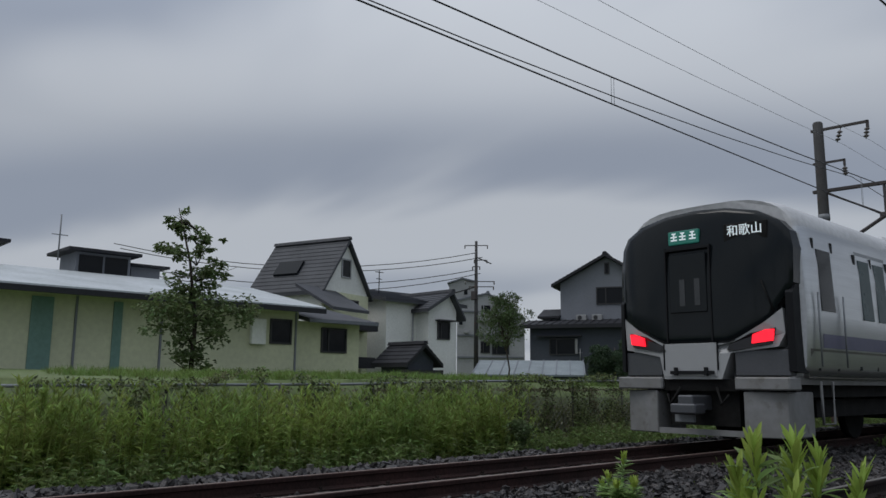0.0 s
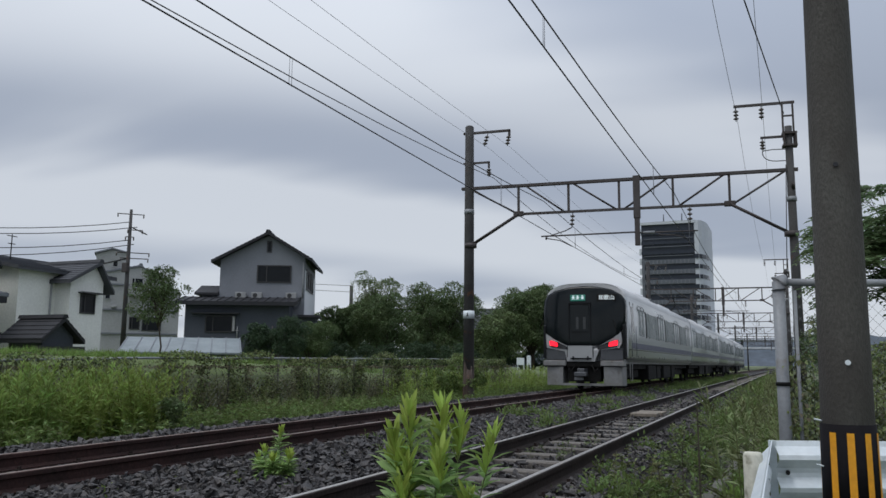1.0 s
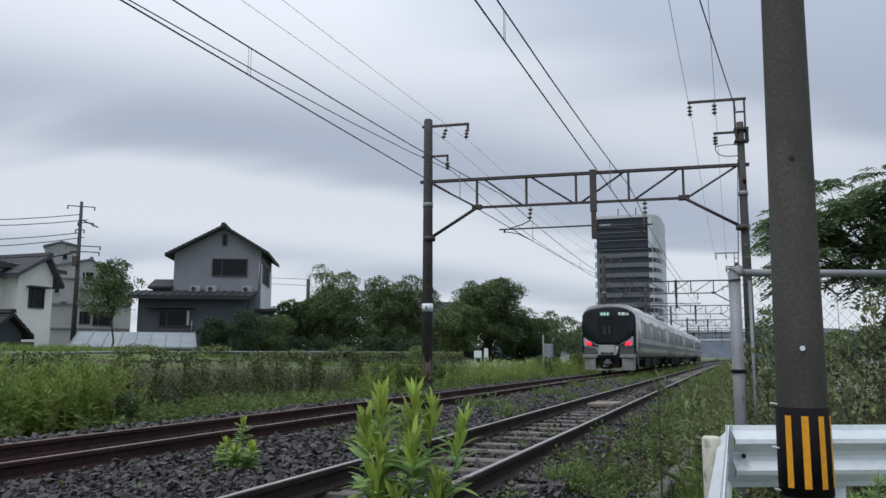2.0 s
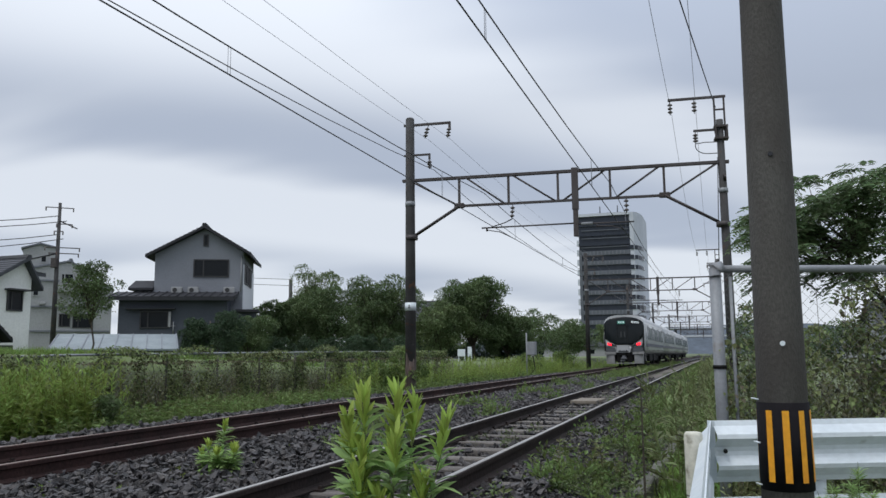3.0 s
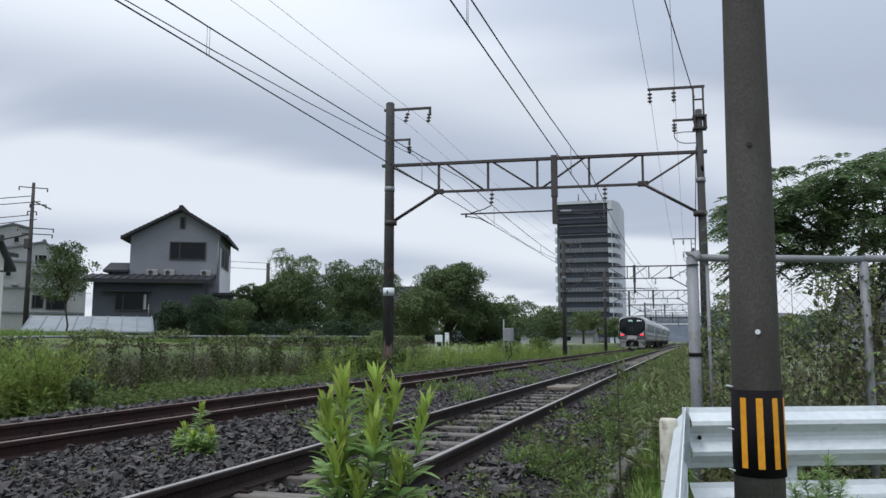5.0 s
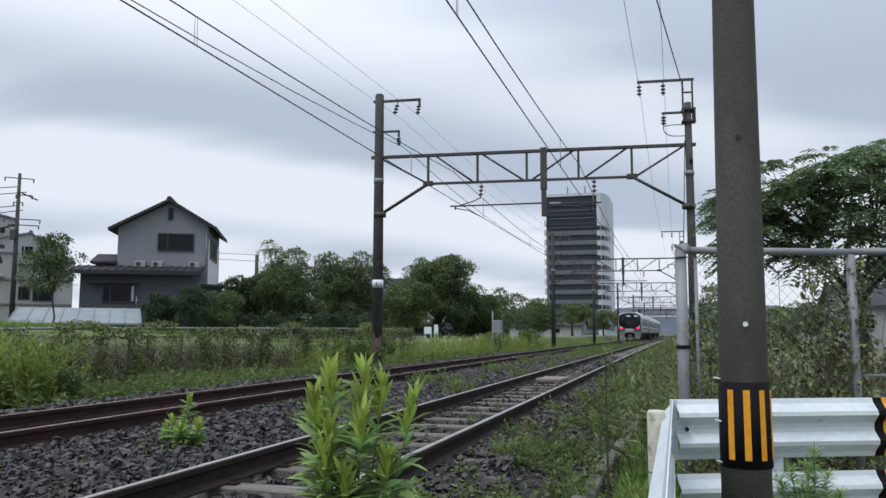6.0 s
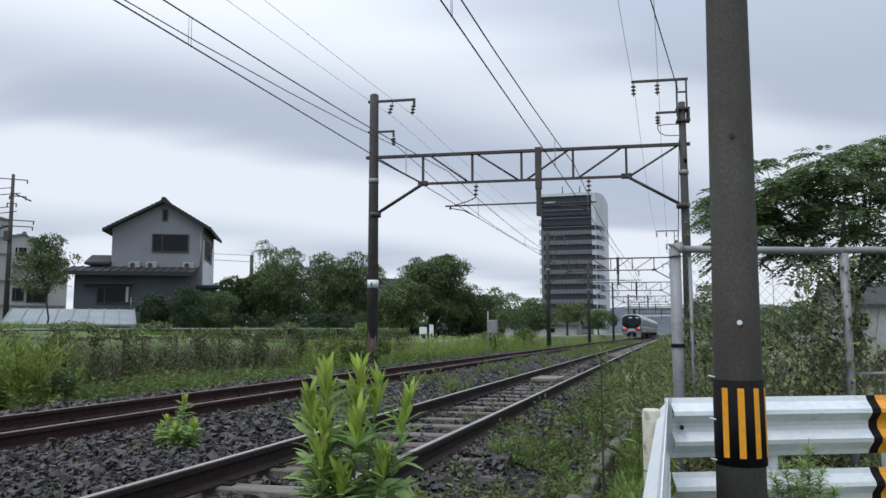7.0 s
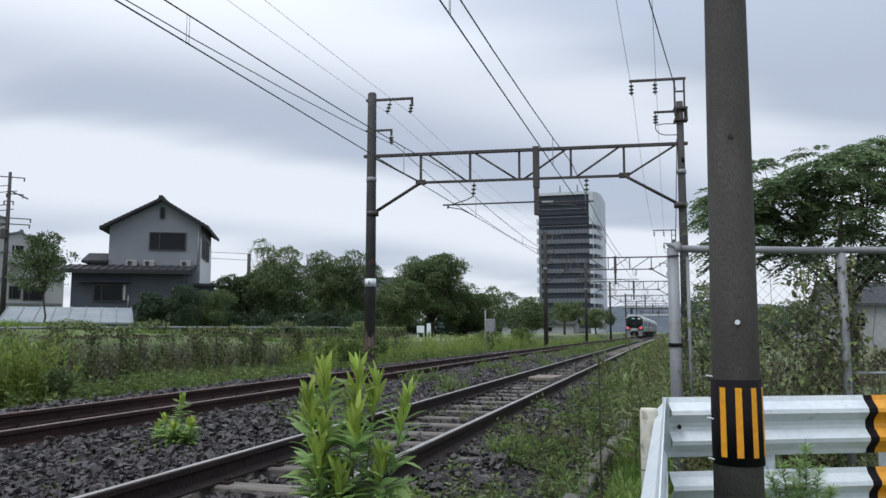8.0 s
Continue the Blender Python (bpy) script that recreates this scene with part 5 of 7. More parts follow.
def tower():
    ob = thing("office_tower", "tall dark office tower with pale rounded corner and window bands", "tower block")
    y0, x0, x1, floors, h = 248.0, -35.6, -19.6, 14, 3.05
    top = 44.2
    part("core", boxes((x0 + 0.4, x1, y0 + 0.4, y0 + 24, -1, top - 0.6)), M_TOWER_DARK, ob)
    for k in range(floors):
        z = top - 0.8 - (k + 1) * h
        part("spandrel", boxes((x0, x1, y0, y0 + 0.5, z, z + (0.9 if k < 3 else 1.35))), M_TOWER_SPAN if k > 2 else M_TOWER_DARK, ob, "grey spandrel band")
        if k > 2:
            for j in range(12):
                xx = x0 + 1.4 + j * 1.15
                part("fin", boxes((xx, xx + 0.28, y0 - 0.12, y0, z + 0.15, z + 1.2)), M_TOWER_FIN, ob)
        # notches at the edge of the pale side
        for e in (x0 - 0.25,):
            part("edge_panel", boxes((e, e + 0.6, y0 - 0.1, y0 + 0.3, z, z + 1.9)), M_TOWER_PALE, ob)
        if k > 2:
            part("corner_window", boxes((x1 - 0.05, x1 + 1.05, y0 - 0.06, y0 + 0.4, z + 1.45, z + 2.75)), M_TOWER_DARK, ob)
    outline = [(x1, y0 + 0.1), (x1 + 1.2, y0 + 0.3), (x1 + 2.1, y0 + 1.6), (x1 + 2.9, y0 + 4.6), (x1 + 3.3, y0 + 8.5), (x1 + 3.4, y0 + 24), (x1, y0 + 24)]
    part("rounded_side", prism_of(outline, "z", -1, top), M_TOWER_PALE, ob, "pale rounded side of the tower")
    for k in range(3, floors):
        z = top - 0.8 - (k + 1) * h + 1.45
        for (xa, ya), (xb, yb) in (((x1 + 1.3, y0 + 0.42), (x1 + 2.05, y0 + 1.5)), ((x1 + 2.2, y0 + 1.9), (x1 + 2.85, y0 + 4.4)), ((x1 + 2.98, y0 + 5.0), (x1 + 3.28, y0 + 8.2))):
            bm = bmesh.new()
            o = 0.08
            prism(bm, [(xa, ya), (xb, yb), (xb + o, yb - o), (xa + o, ya - o)], "z", z, z + 1.25)
            part("side_window", bm, M_TOWER_DARK, ob)
    part("parapet", boxes((x0 - 0.1, x1 + 0.2, y0 - 0.1, y0 + 0.6, top - 0.75, top + 0.1)), M_TOWER_PALE, ob, "pale roof edge")
    for z in (38.9, 36.4, 33.6):
        part("sill_line", boxes((x0 + 1.2, x1 - 0.4, y0 - 0.1, y0 + 0.1, z, z + 0.22)), M_TOWER_SPAN, ob, "thin grey line across the dark glass")
    part("corner_strip", boxes((x0 + 0.4, x0 + 1.2, y0 - 0.14, y0 + 0.2, 2.0, 33.0)), M_TOWER_SPAN, ob, "grey edge strip")
    part("roof_plant", boxes((x0 + 3, x1 - 3, y0 + 6, y0 + 18, top - 0.6, top + 1.2)), M_TOWER_SPAN, ob)
    for x in (-28.6, -23.2):
        part("roof_mast", tubes(([(x, y0 + 2, top), (x, y0 + 2, top + 2.6)], 0.18), sides=6), M_TOWER_SPAN, ob)


def distance():
    def ridge(name, x0, x1, y, top, seed):
        rng = np.random.default_rng(seed)
        n = 90
        xs = np.linspace(x0, x1, n)
        ph = rng.uniform(0, 6, 5)
        prof = top * (0.62 + 0.2 * np.sin(xs / 260 + ph[0]) + 0.12 * np.sin(xs / 95 + ph[1]) + 0.06 * np.sin(xs / 37 + ph[2])) + rng.normal(0, 0.8, n)
        prof *= np.sin(np.linspace(0.12, math.pi - 0.12, n)) ** 0.4
        v = np.concatenate([np.stack([xs, 0 * xs + y, 0 * xs - 2], 1), np.stack([xs, 0 * xs + y + 90, prof * 0.6], 1), np.stack([xs, 0 * xs + y + 170, prof], 1), np.stack([xs, 0 * xs + y + 400, 0 * xs - 2], 1)])
        a = np.concatenate([np.arange(n - 1) + n * r for r in range(3)])
        ob = link_mesh(name, np_mesh(name, v, np.stack([a, a + 1, a + n + 1, a + n], 1)), M_HILL)
        tagged(ob, "wooded hills on the horizon, haze put into their blue-green colour", "hills", kind="structure")
    ridge("backdrop_hills", -900, 900, 1300, 62, 3)
    # station roof and low blocks far along the line
    ob = thing("station_canopy", "distant pale station roof across the line", "station")
    part("roof", boxes((-11, 9, 262, 276, 8.6, 9.3)), M_TOWER_PALE, ob)
    part("roof", boxes((-9, 8, 252, 260, 5.8, 6.3)), M_TOWER_PALE, ob)
    for x in (-8.5, 8.2):
        for y in (254, 259, 265, 274):
            part("post", boxes((x, x + 0.4, y, y + 0.4, -0.5, 8.7 if y > 262 else 5.9)), M_TOWER_SPAN, ob)
    for x, y, w, h in ((14, 220, 12, 6), (30, 190, 14, 5.5), (24, 120, 10, 4.5), (36, 110, 9, 5), (40, 140, 14, 7), (-30, 150, 16, 3.6), (16, 75, 11, 5.0), (-30.5, 80, 5.5, 6.6)):
        ob = gable_house("far_house", "distant low pale house with grey roof", x, x + w, y, y + 9, -0.6, h * 0.65, h, "x", M_PALEWALL, M_ROOFTILE, over=0.5)
        for k in range(3):
            window(ob, "s", x + 1 + k * w / 3.4, x + 2.6 + k * w / 3.4, h * 0.25, h * 0.5, y, M_FRAME_PALE)


grey_house()
shed()
low_yellow_building()
left_houses()
tower()
distance()

# ---- beside the camera: pole, guardrail, fences ----
def striped_pole():
    ob = thing("concrete_pole", "weathered grey concrete utility pole with black and yellow striped sleeve", "utility pole")
    cx, cy = 2.678, 4.55
    r = lambda z: 0.1135 - 0.0062 * (z + 0.4)  # noqa: E731
    part("shaft", tubes(([(cx - 0.003 + 0.008 * z, cy, z) for z in (-0.6, 1, 3, 6, 9)], [r(z) + 0.004 for z in (-0.6, 1, 3, 6, 9)]), sides=32), M_CONC, ob)
    z0, z1 = 0.222, 0.618
    sleeve = part("sleeve", tubes(([(cx + 0.002, cy, z0), (cx + 0.002, cy, z1)], [r(z0) + 0.009, r(z1) + 0.009]), sides=32), M_BAND_BLACK, ob, "black warning sleeve")
    for k in range(9):
        a = radians(-125.8 + k * 36)
        bm = bmesh.new()
        half = 0.125
        lo, hi = r(z0) + 0.0115, r(z1) + 0.0115
        rows = []
        for f, z in ((0.0, z0 + 0.04), (1.0, z1 - 0.035)):
            rr = lo + (hi - lo) * f
            rows.append([bm.verts.new((cx + 0.002 + rr * math.cos(a + half * s), cy + rr * math.sin(a + half * s), z)) for s in (-1, -0.33, 0.33, 1)])
        for s in range(3):
            bm.faces.new((rows[0][s], rows[0][s + 1], rows[1][s + 1], rows[1][s]))
        part("stripe", bm, M_BAND_YELLOW, sleeve, "yellow stripe")
    for z in (0.24, 0.43, 0.63):
        part("tie_end", tubes(([(cx - 0.135, cy - 0.02, z + 0.005), (cx - 0.105, cy - 0.04, z)], 0.004), sides=5), M_GUARD, sleeve)
    for z, mat, rr in ((0.888, M_GUARD, 0.012), (1.785, M_LAMPHOLE, 0.011)):
        part("bolt", tubes(([(cx + 0.01, cy - r(z) - 0.012, z), (cx + 0.01, cy - r(z) + 0.01, z)], rr), sides=10), mat, ob, "small bolt hole" if rr < 0.0105 else "pale bolt head")
    return ob


W_BEAM = [(0.0, 0.0), (0.012, 0.03), (0.055, 0.075), (0.06, 0.10), (0.014, 0.15), (0.010, 0.175), (0.014, 0.20), (0.06, 0.25), (0.055, 0.275), (0.012, 0.32), (0.0, 0.35)]


def beam(parent, a, b, top, mat, face):
    """A W-profile beam from a to b (plan points), its waves swelling towards face."""
    a, b, face = Vector((*a, 0)), Vector((*b, 0)), Vector((*face, 0)).normalized()
    bm = bmesh.new()
    thick = 0.004
    rings = []
    for p in (a, b):
        outer = [bm.verts.new(p + face * u + Vector((0, 0, top - 0.35 + v))) for u, v in W_BEAM]
        inner = [bm.verts.new(p + face * (u - thick) + Vector((0, 0, top - 0.35 + v))) for u, v in W_BEAM]
        rings.append(outer + inner[::-1])
    n = len(rings[0])
    for k in range(n):
        bm.faces.new((rings[0][k - 1], rings[0][k], rings[1][k], rings[1][k - 1]))
    for r in rings:
        m = len(W_BEAM)
        for k in range(m - 1):
            bm.faces.new((r[k], r[k + 1], r[n - 2 - k], r[n - 1 - k]))
    bmesh.ops.recalc_face_normals(bm, faces=bm.faces)
    return part("beam", bm, mat, parent, "" if mat is M_GUARD else "painted beam end")


def guardrails():
    corner = (2.36, 5.45)
    way = Vector((0.916, 0.40)).normalized()
    ob = thing("guardrail", "white two-tier steel guardrail with black and yellow end", "guardrail")
    face = (way.y, -way.x)
    def along(d):
        return (corner[0] + way.x * d, corner[1] + way.y * d)
    for top in (0.455, 0.02):
        beam(ob, along(0.0), along(1.27), top, M_GUARD, face)
        beam(ob, along(1.27), along(1.33), top, M_BAND_BLACK, face)
        beam(ob, along(1.33), along(1.43), top, M_BAND_YELLOW, face)
        beam(ob, along(1.43), along(1.48), top, M_BAND_BLACK, face)
        beam(ob, along(1.48), along(1.58), top, M_BAND_YELLOW, face)
    for d in (0.62, 1.45):
        x, y = along(d)
        part("post", tubes(([(x + 0.0, y + 0.09, -0.5), (x, y + 0.09, 0.40)], 0.057), sides=14), M_GUARD, ob, "white round post")
    bx, by = along(0.07)
    part("bolt", tubes(([(bx, by - 0.07, 0.285), (bx, by - 0.02, 0.285)], 0.012), sides=8), M_UNDER, ob)
    # the leg that runs back along the track
    ob = thing("guardrail", "white steel guardrail leg running beside the track", "guardrail")
    for top in (0.455, 0.02):
        beam(ob, (corner[0] - 0.012, corner[1] + 0.01), (2.335, 2.3), top, M_GUARD, (-1, 0))
    part("corner_plate", boxes((corner[0] - 0.03, corner[0] + 0.012, corner[1] - 0.01, corner[1] + 0.008, 0.105, 0.455)), M_GUARD, ob)
    post = part("post", tubes(([(2.262, 4.93, -0.6), (2.262, 4.93, 0.42), (2.262, 4.93, 0.435)], [0.048, 0.048, 0.041]), sides=18), M_POST_CREAM, ob, "stained cream round post")
    part("post_rim", tubes(([(2.262, 4.93, 0.11), (2.262, 4.93, 0.116)], 0.0492), sides=18), M_CURB, post)
    part("bracket", boxes((2.29, 2.34, 4.90, 4.96, 0.25, 0.31)), M_GUARD, ob)
    part("bolt", tubes(([(2.298, 4.89, 0.285), (2.298, 4.85, 0.285)], 0.014), sides=8), M_UNDER, ob)


def pipe_fence():
    ob = thing("chain_link_fence", "grey steel pipe fence with chain-link mesh overgrown by vines", "fence")
    pts = [(2.425, 6.35), (3.60, 6.75), (4.80, 7.15), (6.0, 7.55)]
    top = 1.44
    first = part("corner_post", tubes(([(*pts[0], -0.6), (*pts[0], top)], 0.040), sides=16), M_GALV, ob, "thick grey corner post")
    part("elbow", tubes(([(*pts[0], top - 0.06), (*pts[0], top), (pts[0][0] + 0.05, pts[0][1] + 0.017, top + 0.012)], [0.05, 0.052, 0.04]), sides=14), M_GALV, first)
    part("clamp", tubes(([(*pts[0], 0.74), (*pts[0], 0.765)], 0.047), sides=16), M_UNDER, first)
    for p in pts[1:]:
        part("post", tubes(([(*p, -0.6), (*p, top - 0.03)], 0.031), sides=14), M_GALV, ob, "grey steel post")
    for p, q in zip(pts, pts[1:]):
        part("top_rail", tubes(([(*p, top - 0.005), (*q, top - 0.012)], 0.026), sides=12), M_GALV, ob)
        if p == pts[0]:
            part("inner_upright", tubes(([(p[0] + 0.10, p[1] + 0.035, -0.4), (p[0] + 0.10, p[1] + 0.035, top - 0.06)], 0.012), sides=8), M_GALV, ob)
        if p == pts[1]:
            part("middle_rail", tubes(([(*p, 0.55), (*q, 0.55)], 0.012), sides=8), M_GALV, ob)
        # diamond mesh
        verts, faces, n = [], [], 0
        length = math.hypot(q[0] - p[0], q[1] - p[1])
        ux, uy = (q[0] - p[0]) / length, (q[1] - p[1]) / length
        step = 0.056
        for sgn in (1, -1):
            d = -1.8
            while d < length + 1.8:
                lo, hi = -0.35, top - 0.04
                a, b = (d, lo), (d + sgn * (hi - lo), hi)
                ends = []
                for (s0, z0), (s1, z1) in (((a), (b)),):
                    t0, t1 = 0.0, 1.0
                    for bound, inside in ((0.0, 1), (length, -1)):
                        f = (bound - s0) / (s1 - s0)
                        if (s1 - s0) * inside > 0:
                            t0 = max(t0, f)
                        else:
                            t1 = min(t1, f)
                    if t1 > t0:
                        ends = [(s0 + (s1 - s0) * t, z0 + (z1 - z0) * t) for t in (t0, t1)]
                if ends:
                    r = 0.0017
                    for s, z in ends:
                        for k in range(3):
                            ang = 2.1 * k
                            verts.append((p[0] + ux * s - uy * r * math.cos(ang), p[1] + uy * s + ux * r * math.cos(ang), z + r * math.sin(ang)))
                    faces += [(n + k, n + (k + 1) % 3, n + 3 + (k + 1) % 3, n + 3 + k) for k in range(3)]
                    n += 6
                d += step * 1.41
        link_mesh("mesh_panel", np_mesh("mesh_panel", verts, faces), M_MESH, ob, "fine wire mesh panel")
    return ob


def left_fence():
    ob = thing("chain_link_fence", "low wire fence along the railway overgrown with vines", "fence")
    y, n = -8.0, 0
    while y < 36:
        part("post", tubes(([(FENCE_X, y, -0.8), (FENCE_X, y, 0.80 + 0.007 * max(0, y))], 0.026), sides=8), M_CURB, ob, "thin weathered grey post")
        y += 2.0
    part("top_rail", tubes(([(FENCE_X, -8, 0.7), (FENCE_X, 9.4, 0.84), (FENCE_X, 13, 0.92), (FENCE_X, 18, 0.96), (FENCE_X, 28, 1.02), (FENCE_X, 36, 1.04)], 0.024), sides=8), M_GALV, ob)
    verts, faces, n = [], [], 0
    for sgn in (1, -1):
        for k in range(270):
            d = -9 + k * 0.17
            for i in range(3):
                verts.append((FENCE_X + 0.003 * math.cos(2.1 * i), d, -0.6 + 0.003 * math.sin(2.1 * i)))
            for i in range(3):
                verts.append((FENCE_X + 0.003 * math.cos(2.1 * i), d + sgn * 1.5, 0.80 + 0.003 * math.sin(2.1 * i)))
            faces += [(n + i, n + (i + 1) % 3, n + 3 + (i + 1) % 3, n + 3 + i) for i in range(3)]
            n += 6
    link_mesh("mesh_panel", np_mesh("mesh_panel", verts, faces), M_MESH, ob, "wire mesh")


def small_things():
    ob = thing("crossing_board", "pale worn board laid between the rails", "board")
    part("plank", boxes((-0.40, 0.12, 16.9, 17.4, -0.15, -0.08), bevel=0.01), M_BOARD, ob)
    part("plank", boxes((-0.38, 0.16, 17.45, 18.1, -0.15, -0.085), bevel=0.01), M_BOARD, ob)
    ob = thing("concrete_kerb", "old concrete kerb half buried in weeds beside the track", "kerb", kind="structure")
    y = 5.0
    while y < 16:
        x = 1.725 + 0.028 * (y - 5)
        part("kerb_stone", boxes((x - 0.05, x + 0.06, y, y + 0.97, -0.5, -0.235 + random.uniform(-0.02, 0.012)), bevel=0.012), M_CURB, ob)
        y += 1.0
    ob = thing("signal_cabinet", "grey trackside cabinet on a thin post", "signal cabinet")
    bx, by = -6.4, 40.0
    part("post", tubes(([(bx, by, -0.7), (bx, by, 1.95)], 0.035), sides=8), M_GALV, ob)
    part("cabinet", boxes((bx + 0.05, bx + 0.48, by - 0.16, by + 0.16, 0.85, 1.5), bevel=0.02), M_GALV, ob, "pale grey cabinet")
    part("cable", tubes(([(bx + 0.35, by - 0.15, 0.8), (bx + 0.45, by - 0.2, 0.2), (bx + 0.15, by - 0.1, -0.2)], 0.03), sides=6), M_UNDER, ob)
    for x, w, z0, z1 in ((-12.9, 0.50, 0.80, 1.25), (-12.35, 0.25, 0.80, 1.4)):
        ob = thing("park_board", "small white board on posts under the park trees", "sign board", "white boards in the park")
        part("board", boxes((x - w / 2, x + w / 2, 49.97, 50.03, z0, z1), bevel=0.01), M_GUARD, ob)
        for u in (-0.4, 0.4):
            part("post", boxes((x + w * u - 0.03, x + w * u + 0.03, 50.03, 50.09, float(height(x, 50)) - 0.1, z1 - 0.1)), M_GUARD, ob)
    for y in (5.7, 10.5):
        ob = thing("marker_stake", "small weathered stake beside the rail", "stake")
        part("stake", boxes((-5.15, -5.09, y - 0.03, y + 0.03, -0.4, 0.0), bevel=0.005), M_CURB, ob)


striped_pole()
guardrails()
pipe_fence()
left_fence()
small_things()

# ---- plants ----
def crown(rng, centre, radii, clumps, per, leaf, wide=0.8, hollow=0.5, flat=0.5):
    """Leaf arrays for an open crown of many clumps in a rough ellipsoid."""
    d = unit(rng.normal(size=(clumps, 3)))
    lump = 1 + 0.22 * np.sin(3 * d[:, :1] + 5 * d[:, 1:2] + rng.uniform(0, 6)) + 0.14 * np.sin(7 * d[:, 1:2] - 4 * d[:, 2:] + rng.uniform(0, 6))
    c = d * lump * (hollow + (1 - hollow) * rng.uniform(0, 1, (clumps, 1)) ** 0.5) * radii
    spread = np.array(radii).mean() * rng.uniform(0.14, 0.24, (clumps, 1))
    base = (c[:, None] + np.clip(rng.normal(size=(clumps, per, 3)), -1.35, 1.35) * spread[:, None] * (1, 1, flat)).reshape(-1, 3) + centre
    way = rng.normal(size=(len(base), 3)) * (1, 1, 0.35) + unit(base - centre) * 0.5 + (0, 0, -0.15)
    size = leaf * 0.85 * rng.uniform(0.6, 1.3, len(base))
    return leaves(rng, base, way, size, size * wide)


def boughs(rng, centre, radii, count, per, leaf, wide=0.6):
    """Leaf arrays for a full crown: rounded boughs over an ellipsoid, leafy on their outer sides, with a thin inside."""
    d = unit(rng.normal(size=(count, 3)) + (0, 0, 0.25))
    c = d * rng.uniform(0.45, 0.82, (count, 1)) * radii
    own = np.array(radii).mean() * rng.uniform(0.24, 0.40, (count, 1, 1))
    e = unit(rng.normal(size=(count, per, 3)) + d[:, None] * 0.55 + (0, 0, 0.4))
    ripple = 1 + 0.16 * np.sin(6 * e[..., :1] + 4 * e[..., 1:2]) + 0.12 * np.sin(9 * e[..., 2:] + 5 * e[..., :1])
    base = (c[:, None] + e * own * ripple * (1, 1, 0.72) * rng.uniform(0.72, 1.06, (count, per, 1))).reshape(-1, 3)
    inner = unit(rng.normal(size=(count * per // 6, 3))) * rng.uniform(0.1, 0.7, (count * per // 6, 1)) * radii
    out = np.concatenate([e.reshape(-1, 3), unit(inner)])
    base = np.concatenate([base, inner]) + centre
    way = rng.normal(size=base.shape) * 0.75 + out * 0.55 + (0, 0, -0.3)
    size = leaf * rng.uniform(0.6, 1.25, len(base))
    return leaves(rng, base, way, size, size * wide)


def tree(name, label, seed, x, y, top, width, leaf, clumps=150, per=55, mat=None, trunk=None, low=0.22, lobes=3, base_z=None):
    rng = np.random.default_rng(seed)
    rnd = random.Random(seed)
    z0 = float(height(x, y)) - 0.1 if base_z is None else base_z
    h = top - z0
    ob = thing(name, label, "tree", "trees beyond the fence" if name == "tree" else "")
    bm = bmesh.new()
    r = trunk or 0.035 * h
    fork = z0 + h * (low + 0.12)
    tube(bm, [(x, y, z0), (x + 0.05 * h * rnd.uniform(-1, 1), y, (z0 + fork) / 2), (x, y, fork), (x, y, z0 + h * 0.75)], [r, r * 0.8, r * 0.65, r * 0.2], 8)
    pairs = []
    for k in range(lobes):
        a = 2 * math.pi * k / lobes + rnd.uniform(-0.5, 0.5)
        off = width * (0.24 if lobes > 1 else 0) * rnd.uniform(0.7, 1.25)
        cx, cy = x + off * math.cos(a), y + off * math.sin(a)
        lobe_top = top - h * rnd.uniform(0.0, 0.16) * (k > 0)
        lo = z0 + h * (low + rnd.uniform(0, 0.08))
        cz, rz = (lobe_top * 0.5 + lo * 0.5), (lobe_top - lo) / 2
        rx = width * (0.34 if lobes > 1 else 0.5) * rnd.uniform(0.85, 1.1)
        pairs.append(boughs(rng, (cx, cy, cz), (rx, rx, rz), max(6, clumps // lobes), per, leaf))
        for _ in range(3):
            e = (cx + rnd.uniform(-0.5, 0.5) * rx, cy + rnd.uniform(-0.5, 0.5) * rx, cz + rnd.uniform(0, 0.6) * rz)
            m = ((x + e[0]) / 2 + 0.1, (y + e[1]) / 2, (fork + e[2]) / 2 + 0.1 * h * 0.3)
            tube(bm, [(x, y, fork - 0.05 * h), m, e], [r * 0.45, r * 0.3, r * 0.08], 6)
    part("trunk", bm, M_BARK, ob, "dark branching trunk")
    v, f = join(*pairs)
    link_mesh("crown", np_mesh("crown", v, f), mat or L_TREE, ob, "leafy green crown")
    return ob


